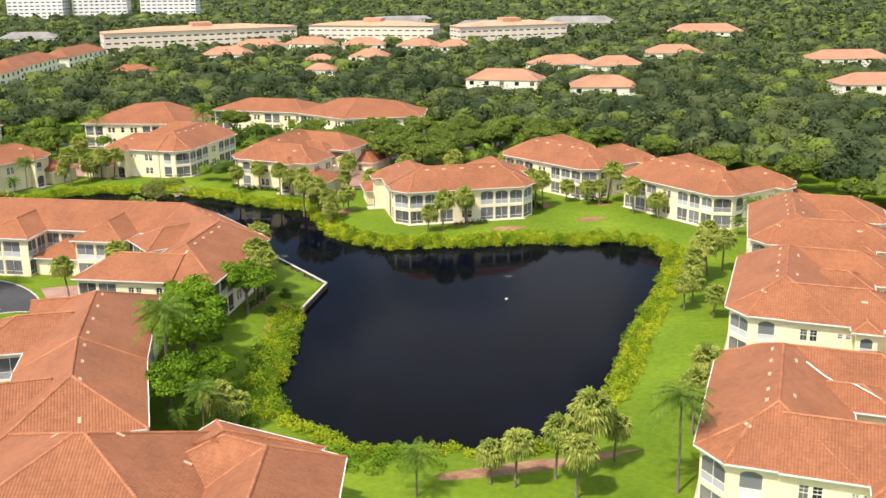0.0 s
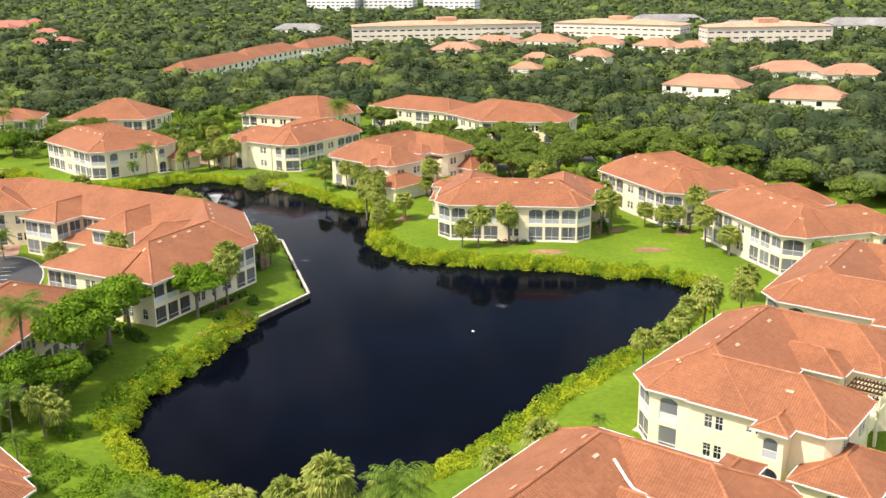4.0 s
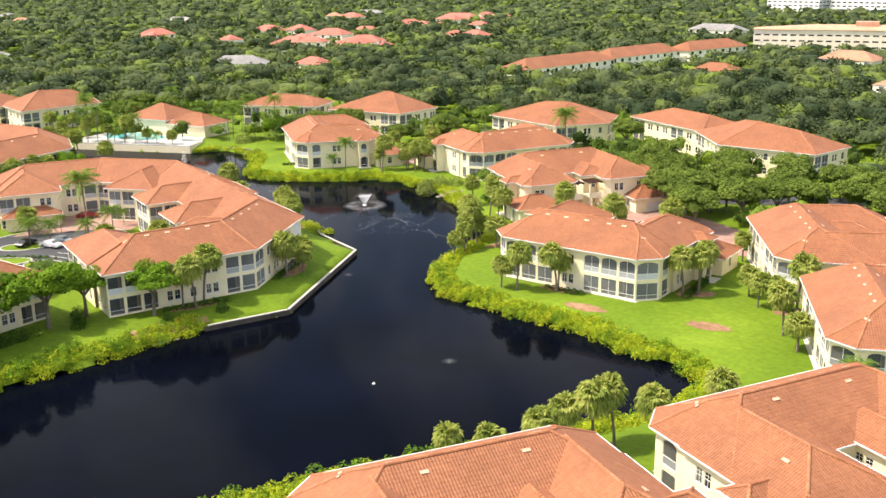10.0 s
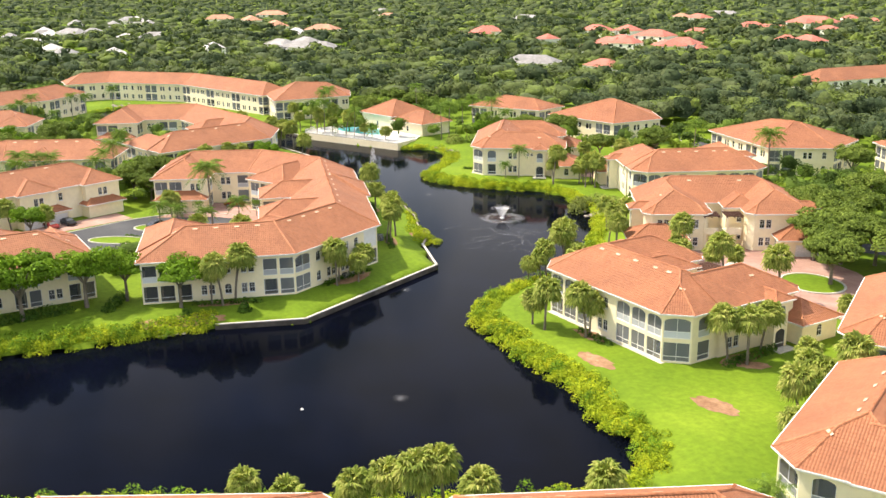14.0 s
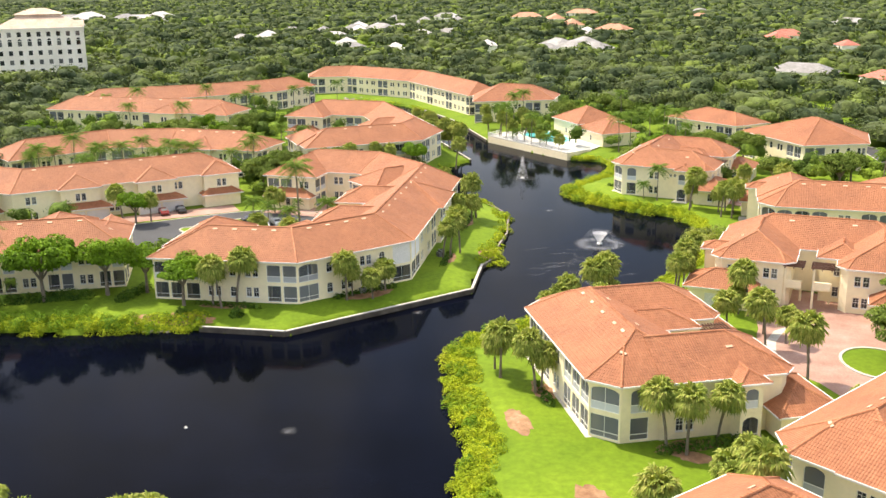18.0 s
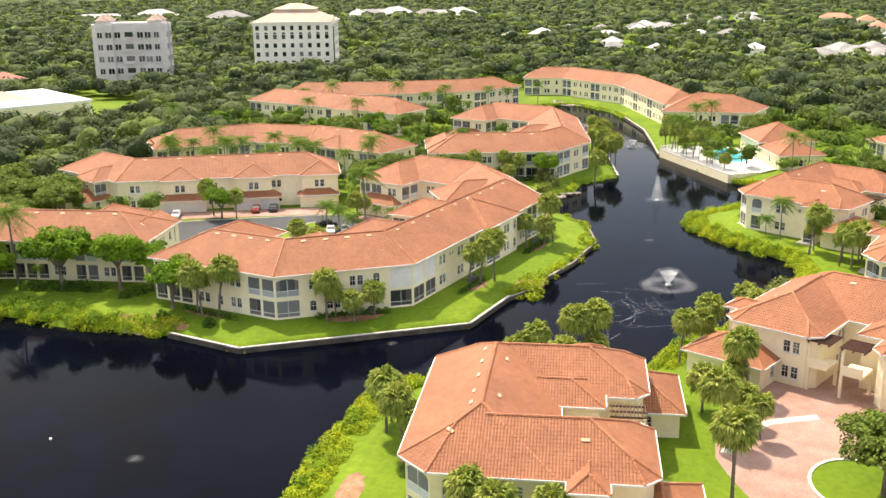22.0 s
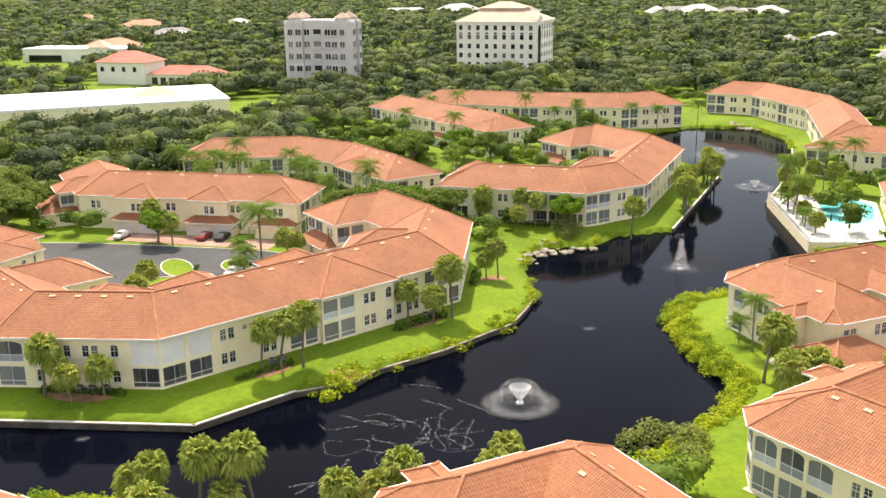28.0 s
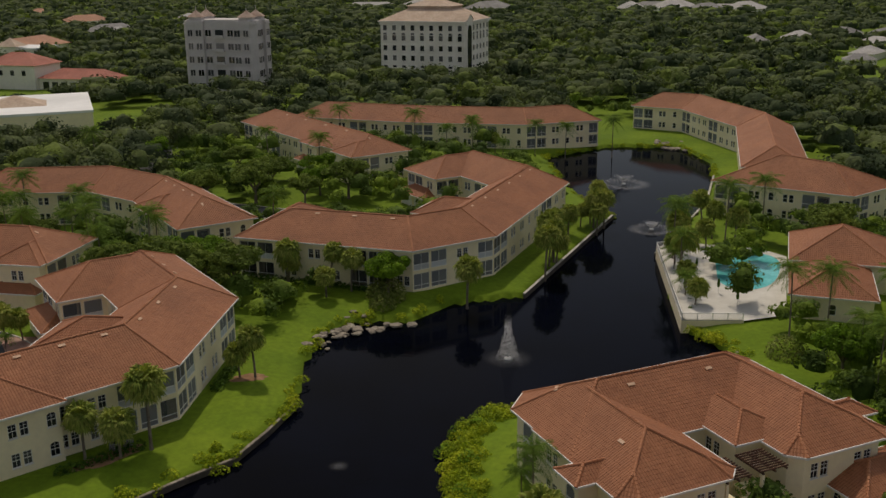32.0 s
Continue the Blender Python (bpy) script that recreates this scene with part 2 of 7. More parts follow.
def leaf_material(name, dark, mid, light, patch=0.12, island=0.34, through_light=True, rough_bump=0.0):
    m, n, l, b = material(name, 0.55, 0, 0.3)
    geo = n.new("ShaderNodeNewGeometry")
    pos = geo.outputs["Position"]
    a = noise_node(n, l, patch, 3, pos)
    f = noise_node(n, l, 1.6, 4, pos)
    r = ramp(n, [(0.25, dark), (0.5, mid), (0.78, light)])
    mx = n.new("ShaderNodeMath")
    mx.operation = "MULTIPLY_ADD"
    l.new(geo.outputs["Random Per Island"], mx.inputs[0])
    mx.inputs[1].default_value = island
    ad = n.new("ShaderNodeMath")
    ad.operation = "MULTIPLY_ADD"
    l.new(a.outputs[0], ad.inputs[0])
    ad.inputs[1].default_value, ad.inputs[2].default_value = 0.9, -0.18
    l.new(ad.outputs[0], mx.inputs[2])
    l.new(mx.outputs[0], r.inputs[0])
    g = ramp(n, [(0.3, (0.62,) * 3), (0.7, (1.25,) * 3)])
    l.new(f.outputs[0], g.inputs[0])
    col = mixed(n, l, r.outputs[0], g.outputs[0], 1.0, "MULTIPLY")
    l.new(col, b.inputs["Base Color"])
    b.inputs["Roughness"].default_value, b.inputs["Specular IOR Level"].default_value = 0.75, 0.15
    if through_light:
        tr = n.new("ShaderNodeBsdfTranslucent")
        l.new(mixed(n, l, col, (1.0, 1.0, 0.45), 1.0, "MULTIPLY"), tr.inputs[0])
        mix = n.new("ShaderNodeMixShader")
        mix.inputs[0].default_value = 0.24
        l.new(b.outputs[0], mix.inputs[1])
        l.new(tr.outputs[0], mix.inputs[2])
        l.new(mix.outputs[0], n["Material Output"].inputs["Surface"])
    if rough_bump:
        bump(n, l, f.outputs[0], 1.0, rough_bump, b)
    return m


M["leaf_oak"] = leaf_material("oak_leaves", (0.085, 0.13, 0.02), (0.16, 0.225, 0.036), (0.25, 0.32, 0.06))
M["leaf_lime"] = leaf_material("bright_leaves", (0.075, 0.15, 0.008), (0.14, 0.26, 0.012), (0.21, 0.34, 0.02))
M["leaf_hedge"] = leaf_material("shore_shrub_leaves", (0.19, 0.28, 0.012), (0.36, 0.44, 0.018), (0.54, 0.53, 0.03), patch=0.22)
M["leaf_olive"] = leaf_material("olive_leaves", (0.13, 0.16, 0.035), (0.2, 0.24, 0.055), (0.3, 0.33, 0.09), patch=0.3)
M["leaf_bush"] = leaf_material("clipped_shrub_leaves", (0.035, 0.085, 0.01), (0.075, 0.15, 0.016), (0.12, 0.21, 0.022), patch=0.4)
M["leaf_palm"] = leaf_material("palm_leaves", (0.15, 0.21, 0.035), (0.27, 0.33, 0.06), (0.42, 0.43, 0.11), patch=0.3, island=0.5)
M["leaf_queen"] = leaf_material("feather_palm_leaves", (0.08, 0.15, 0.02), (0.14, 0.23, 0.03), (0.23, 0.32, 0.05), patch=0.3)


def wood_material(name, stops, cell):
    """Leaves of many trees: one tone a tree, mottled within it."""
    m, n, l, b = material(name, 0.8, 0, 0.12)
    geo = n.new("ShaderNodeNewGeometry")
    pos = geo.outputs["Position"]
    flat = n.new("ShaderNodeVectorMath")
    flat.operation = "MULTIPLY"
    flat.inputs[1].default_value = (1, 1, 0)
    l.new(pos, flat.inputs[0])
    vor = n.new("ShaderNodeTexVoronoi")
    vor.inputs["Scale"].default_value = cell
    l.new(flat.outputs[0], vor.inputs["Vector"])
    sep = n.new("ShaderNodeSeparateColor")
    l.new(vor.outputs["Color"], sep.inputs[0])
    big = noise_node(n, l, 0.02, 3, pos)
    total = None
    for out, gain in ((sep.outputs[0], 0.8), (big.outputs[0], 0.5), (geo.outputs["Random Per Island"], 0.22)):
        k = n.new("ShaderNodeMath")
        k.operation = "MULTIPLY_ADD"
        l.new(out, k.inputs[0])
        k.inputs[1].default_value = gain
        if total is None:
            k.inputs[2].default_value = -0.26
        else:
            l.new(total, k.inputs[2])
        total = k.outputs[0]
    r = ramp(n, stops)
    l.new(total, r.inputs[0])
    f = noise_node(n, l, 0.9, 4, pos)
    g = ramp(n, [(0.3, (0.6,) * 3), (0.7, (1.3,) * 3)])
    l.new(f.outputs[0], g.inputs[0])
    col = mixed(n, l, r.outputs[0], g.outputs[0], 1.0, "MULTIPLY")
    l.new(col, b.inputs["Base Color"])
    bump(n, l, noise_node(n, l, 0.8, 5, pos, 0.7).outputs[0], 0.9, 0.5, b)
    tr = n.new("ShaderNodeBsdfTranslucent")
    l.new(mixed(n, l, col, (1.0, 1.0, 0.6), 1.0, "MULTIPLY"), tr.inputs[0])
    mix = n.new("ShaderNodeMixShader")
    mix.inputs[0].default_value = 0.2
    l.new(b.outputs[0], mix.inputs[1])
    l.new(tr.outputs[0], mix.inputs[2])
    l.new(mix.outputs[0], n["Material Output"].inputs["Surface"])
    return m


M["leaf_wood"] = wood_material("woodland_leaves", [(0.05, (0.03, 0.05, 0.021)), (0.35, (0.06, 0.087, 0.035)), (0.6, (0.1, 0.126, 0.05)), (0.8, (0.125, 0.168, 0.043)), (0.95, (0.175, 0.235, 0.045))], 0.085)
M["leaf_garden"] = wood_material("garden_tree_leaves", [(0.08, (0.045, 0.08, 0.014)), (0.4, (0.085, 0.14, 0.022)), (0.65, (0.13, 0.20, 0.03)), (0.9, (0.20, 0.29, 0.03))], 0.2)
M["foam"] = mesh_screen("foam", (0.8, 0.82, 0.84), 0.5)
M["mist"] = mesh_screen("mist", (0.82, 0.84, 0.86), 0.16)
M["pool"] = two_scale("pool_water", (0.10, 0.55, 0.58), (0.16, 0.66, 0.68), (0.24, 0.74, 0.74), 0.3, 1.5, 0.08, 0.01)
M["deck"] = two_scale("pool_deck", (0.54, 0.52, 0.47), (0.62, 0.6, 0.55), (0.68, 0.66, 0.61), 0.3, 2.0, 0.8, 0.0, grain=0.07)
M["rock"] = two_scale("limestone", (0.17, 0.145, 0.11), (0.28, 0.24, 0.19), (0.42, 0.38, 0.3), 0.5, 2.0, 0.9, 0.05)
M["tyre"] = two_scale("rubber", (0.012, 0.012, 0.012), (0.018, 0.018, 0.018), (0.025, 0.025, 0.025), 1.0, 8.0, 0.8)
M["metal"] = two_scale("grey_metal", (0.2, 0.2, 0.2), (0.28, 0.28, 0.28), (0.35, 0.35, 0.35), 1.0, 6.0, 0.5)


def car_paint(name, c):
    m = two_scale(name, tuple(x * 0.9 for x in c), c, tuple(min(1, x * 1.08) for x in c), 0.5, 3.0, 0.25, 0.0, 0.6)
    return m


M["car_white"], M["car_red"], M["car_black"], M["car_silver"] = car_paint("white_paint", (0.75, 0.75, 0.74)), car_paint("red_paint", (0.22, 0.015, 0.012)), car_paint("black_paint", (0.015, 0.015, 0.017)), car_paint("silver_paint", (0.5, 0.51, 0.52))


# ---- mesh helpers ----
def mesh_ob(name, verts, faces, mats, parent=None, uvs=None, midx=None, smooth=False, label=""):
    me = bpy.data.meshes.new(name)
    me.from_pydata([tuple(v) for v in verts], [], [tuple(f) for f in faces])
    for m in mats if isinstance(mats, (list, tuple)) else [mats]:
        me.materials.append(m)
    if midx is not None:
        me.polygons.foreach_set("material_index", np.array(midx, dtype=np.int32))
    if smooth:
        me.polygons.foreach_set("use_smooth", np.ones(len(me.polygons), dtype=bool))
    if uvs is not None:
        me.uv_layers.new(name="UVMap").data.foreach_set("uv", np.array(uvs, dtype=np.float32).ravel())
    me.update()
    ob = new(name, me)
    if parent is not None:
        ob.parent = parent
    if label:
        ob["label"] = label
    return ob


class Geo:
    """Collects quads and boxes for one mesh."""

    def __init__(self):
        self.v, self.f, self.m, self.uv = [], [], [], []

    def face(self, pts, mi=0, uv=None):
        k = len(self.v)
        self.v += [tuple(p) for p in pts]
        self.f.append(tuple(range(k, k + len(pts))))
        self.m.append(mi)
        self.uv += uv if uv else [(0.0, 0.0)] * len(pts)

    def box(self, x0, y0, z0, x1, y1, z1, mi=0, T=None):
        c = [Vector((x, y, z)) for z in (z0, z1) for y in (y0, y1) for x in (x0, x1)]
        if T is not None:
            c = [T @ p for p in c]
        for q in ((0, 2, 3, 1), (4, 5, 7, 6), (0, 1, 5, 4), (2, 6, 7, 3), (0, 4, 6, 2), (1, 3, 7, 5)):
            self.face([c[i] for i in q], mi)

    def make(self, name, mats, parent=None, label="", smooth=False, uv=False):
        at, verts, index = {}, [], []
        for v in self.v:
            key = (round(v[0] * 2000), round(v[1] * 2000), round(v[2] * 2000))
            if key not in at:
                at[key] = len(verts)
                verts.append(v)
            index.append(at[key])
        faces, mi, uvs, k = [], [], [], 0
        for f, m in zip(self.f, self.m):
            ids = [index[i] for i in f]
            keep = [j for j in range(len(ids)) if ids[j] != ids[j - 1]]
            if len(keep) >= 3 and len({ids[j] for j in keep}) == len(keep):
                faces.append([ids[j] for j in keep])
                mi.append(m)
                uvs += [self.uv[f[j]] for j in keep]
        return mesh_ob(name, verts, faces, mats, parent, uvs if uv else None, mi, smooth, label)


def clip(poly, a, b, c):
    """The part of a 2D polygon where a*x + b*y <= c."""
    out = []
    for i, p in enumerate(poly):
        q = poly[(i + 1) % len(poly)]
        dp, dq = a * p[0] + b * p[1] - c, a * q[0] + b * q[1] - c
        if dp <= 1e-9:
            out.append(p)
        if (dp < -1e-9 and dq > 1e-9) or (dp > 1e-9 and dq < -1e-9):
            t = dp / (dp - dq)
            out.append((p[0] + t * (q[0] - p[0]), p[1] + t * (q[1] - p[1])))
    return out


def area(poly):
    return 0.5 * sum(p[0] * q[1] - q[0] * p[1] for p, q in zip(poly, poly[1:] + poly[:1]))


def ccw(poly, kinds):
    """The polygon turned counter-clockwise with the kind of each edge."""
    if area(poly) < 0:
        poly = poly[::-1]
        kinds = kinds[::-1]
        kinds = kinds[1:] + kinds[:1]
    return poly, kinds


def inside(p, poly):
    hit = False
    for a, b in zip(poly, poly[1:] + poly[:1]):
        if (a[1] > p[1]) != (b[1] > p[1]) and p[0] < (b[0] - a[0]) * (p[1] - a[1]) / (b[1] - a[1]) + a[0]:
            hit = not hit
    return hit


# ---- roofs ----
COURSE = 0.42


def inward(p, q):
    d = math.hypot(q[0] - p[0], q[1] - p[1])
    return (-(q[1] - p[1]) / d, (q[0] - p[0]) / d)


def roof_piece(geo, cap, poly, kinds, z0, slope):
    """Hip roof over a convex piece. Edge kinds: e eave, m open to the next piece, g closed by a gable."""
    planes = []
    for i, k in enumerate(kinds):
        p, q = poly[i], poly[(i + 1) % len(poly)]
        n = inward(p, q)
        planes.append((n[0], n[1], n[0] * p[0] + n[1] * p[1]))
    eaves = [i for i, k in enumerate(kinds) if k == "e"]
    segs = []
    for i in eaves:
        a, b, c = planes[i]
        face = list(poly)
        for j in eaves:
            if j != i:
                a2, b2, c2 = planes[j]
                face = clip(face, a - a2, b - b2, c - c2)
                if len(face) < 3:
                    break
        if len(face) < 3:
            continue
        p = poly[i]
        ux, uy = b, -a
        high = max(a * x + b * y - c for x, y in face)
        k = 0
        while k * COURSE < high - 1e-6:
            v0, v1 = k * COURSE, (k + 1) * COURSE
            s = clip(clip(face, a, b, c + v1), -a, -b, -c - v0)
            k += 1
            if len(s) < 3:
                continue
            pts, uv = [], []
            for x, y in s:
                v = a * x + b * y - c
                pts.append((x, y, z0 + slope * v + 0.022 * (1 - (v - v0) / COURSE)))
                uv.append((ux * x + uy * y, v * math.hypot(1, slope)))
            geo.face(pts, 0, uv)
            low = [(x, y) for x, y in s if a * x + b * y - c < v0 + 1e-5]
            if len(low) >= 2:
                low.sort(key=lambda w: ux * w[0] + uy * w[1])
                l0, l1 = low[0], low[-1]
                z = z0 + slope * v0
                geo.face([(*l0, z), (*l1, z), (*l1, z + 0.022), (*l0, z + 0.022)], 0, [(0, v0)] * 4)
        for p, q in zip(face, face[1:] + face[:1]):
            hp, hq = a * p[0] + b * p[1] - c, a * q[0] + b * q[1] - c
            if max(hp, hq) > 0.3:
                on_edge = False
                for j, kj in enumerate(kinds):
                    a2, b2, c2 = planes[j]
                    if kj != "e" and abs(a2 * p[0] + b2 * p[1] - c2) < 1e-4 and abs(a2 * q[0] + b2 * q[1] - c2) < 1e-4:
                        on_edge = kj
                if not on_edge:
                    segs.append(((*p, z0 + slope * hp), (*q, z0 + slope * hq)))
                elif on_edge == "g":
                    geo.face([(*p, z0 + slope * hp), (*q, z0 + slope * hq), (*q, z0 - 0.3), (*p, z0 - 0.3)], 0, [(0.1, 0.2), (0.9, 0.2), (0.9, 0.3), (0.1, 0.3)])
                elif on_edge == "m":
                    segs.append(((*p, z0 + slope * hp), (*q, z0 + slope * hq)))
    seen = set()
    for p, q in segs:
        key = tuple(sorted(((round(p[0], 2), round(p[1], 2)), (round(q[0], 2), round(q[1], 2)))))
        if key in seen:
            continue
        seen.add(key)
        ridge_cap(cap, Vector(p), Vector(q))


def ridge_cap(geo, p, q):
    d = q - p
    length = d.length
    if length < 0.3:
        return
    d.normalize()
    side = d.cross(Vector((0, 0, 1))).normalized() * 0.17
    up = side.cross(d).normalized()
    if up.z < 0:
        up = -up
    count = max(1, int(length / 0.45))
    for i in range(count):
        a, b = p + d * (length * i / count), p + d * (length * (i + 1) / count)
        ha, hb = 0.17, 0.12
        ra = [a - side * 1.1, a - side * 0.6 + up * ha * 0.8, a + up * ha, a + side * 0.6 + up * ha * 0.8, a + side * 1.1]
        rb = [b - side, b - side * 0.5 + up * hb * 0.8, b + up * hb, b + side * 0.5 + up * hb * 0.8, b + side]
        for j in range(4):
            geo.face([ra[j], ra[j + 1], rb[j + 1], rb[j]])
        geo.face(ra)


def offset_poly(poly, kinds, dist):
    """The polygon with its eave edges moved inward."""
    lines = []
    for i, k in enumerate(kinds):
        p, q = poly[i], poly[(i + 1) % len(poly)]
        n = inward(p, q)
        lines.append((n[0], n[1], n[0] * p[0] + n[1] * p[1] + (dist if k == "e" else 0.0)))
    out = []
    for i in range(len(poly)):
        a, b, c = lines[i - 1]
        d, e, f = lines[i]
        det = a * e - b * d
        out.append(((c * e - b * f) / det, (a * f - c * d) / det) if abs(det) > 1e-6 else poly[i])
    return out


GROUND, EAVE, SLOPE, OVER = 1.7, 8.95, 0.5, 0.65
FLOOR2 = 5.15


FOOT = []


def building(name, label, pieces, spec=None, z0=GROUND, category="apartment house", group="", far=False, vents=(), roof_mat="roof"):
    """pieces: (polygon, edge kinds, eave height, pitch). spec: (piece, edge) -> row of wall tokens."""
    made = []
    for pc in pieces:
        poly, kinds = ccw(list(pc[0]), list(pc[1]))
        made.append((poly, kinds, pc[2] if len(pc) > 2 else EAVE, pc[3] if len(pc) > 3 else SLOPE))
    if name != "villa":
        FOOT.extend(m[0] for m in made)
    top = tagged(new(name), label, category, group)
    fascia = Geo()
    walls = []
    for pi, (poly, kinds, z1, slope) in enumerate(made):
        roof, cap, soffit = Geo(), Geo(), Geo()
        roof_piece(roof, cap, poly, kinds, z1, slope)
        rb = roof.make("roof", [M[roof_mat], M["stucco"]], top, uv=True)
        cap.make("ridge_tiles", [M["cap"]], rb)["kind"] = "stuff"
        soffit.face([(x, y, z1 - 0.16) for x, y in poly[::-1]])
        soffit.make("soffit", [M["trim"]], rb)
        inner = offset_poly(poly, kinds, OVER)
        for i, k in enumerate(kinds):
            if k != "e":
                continue
            p, q = poly[i], poly[(i + 1) % len(poly)]
            n = inward(p, q)
            o = (-0.1 * n[0], -0.1 * n[1])
            p2, q2 = (p[0] + o[0], p[1] + o[1]), (q[0] + o[0], q[1] + o[1])
            fascia.face([(*p, z1 - 0.24), (*q, z1 - 0.24), (*q, z1 - 0.12), (*p, z1 - 0.12)])
            fascia.face([(*p2, z1 - 0.13), (*q2, z1 - 0.13), (*q2, z1 + 0.03), (*p2, z1 + 0.03)])
            fascia.face([(*q, z1 - 0.13), (*p, z1 - 0.13), (*p2, z1 - 0.13), (*q2, z1 - 0.13)])
            fascia.face([(*p2, z1 + 0.03), (*q2, z1 + 0.03), (*q, z1 + 0.02), (*p, z1 + 0.02)])
            walls.append((pi, i, inner[i], inner[(i + 1) % len(poly)], z1))
    fascia.make("gutter", [M["trim"]], top, "white eaves gutter and fascia")
    for pi, i, p, q, z1 in walls:
        others = [pc[0] for k, pc in enumerate(made) if k != pi and pc[2] >= z1 - 0.1]
        row = (spec or {}).get((pi, i))
        if row is None:
            row = auto_row(math.dist(p, q), z1)
        facade(top, p, q, z0 - 0.6, z1 - 0.15, row, others, far, z1 < EAVE - 2)
    for x, y, ang in vents:
        add_vent(top, made, x, y, ang)
    return top


def roof_height(made, x, y):
    best = -1.0
    for poly, kinds, z1, slope in made:
        if inside((x, y), poly):
            h = 1e9
            for i, k in enumerate(kinds):
                if k == "e":
                    p, q = poly[i], poly[(i + 1) % len(poly)]
                    n = inward(p, q)
                    h = min(h, n[0] * (x - p[0]) + n[1] * (y - p[1]))
            best = max(best, z1 + slope * h)
    return best


def add_vent(top, made, x, y, ang):
    """A pale tile vent lying on the roof slope."""
    z = roof_height(made, x, y)
    if z < 0:
        return
    gx, gy = roof_height(made, x + 0.3, y) - z, roof_height(made, x, y + 0.3) - z
    nrm = Vector((-gx / 0.3, -gy / 0.3, 1)).normalized()
    u = Vector((math.cos(ang), math.sin(ang), 0))
    u = (u - nrm * u.dot(nrm)).normalized()
    w = nrm.cross(u)
    g = Geo()
    T = Matrix((u, w, nrm)).transposed().to_4x4()
    T.translation = (x, y, z)
    g.box(-0.38, -0.15, -0.05, 0.38, 0.15, 0.09, 0, T)
    g.box(-0.42, -0.19, 0.09, 0.42, 0.17, 0.12, 0, T)
    g.make("roof_vent", [M["vent"]], top, "pale ridge vent")


WIDTHS = {"L": 2.9, "A": 2.9, "D": 4.3, "w": 2.9, "s": 2.4, "r": 1.9, "G": 5.6, ".": 1.1, "P": 4.4, "E": 3.6, "v": 2.7, "d": 2.9}


def auto_row(length, z1):
    if z1 < EAVE - 2:
        return "." if length < 4 else ".r."
    row = ""
    cycle = "LL.w.r.w."
    total, k = 0.0, 0
    while total + WIDTHS[cycle[k % len(cycle)]] < length:
        row += cycle[k % len(cycle)]
        total += WIDTHS[cycle[k % len(cycle)]]
        k += 1
    return row or "."


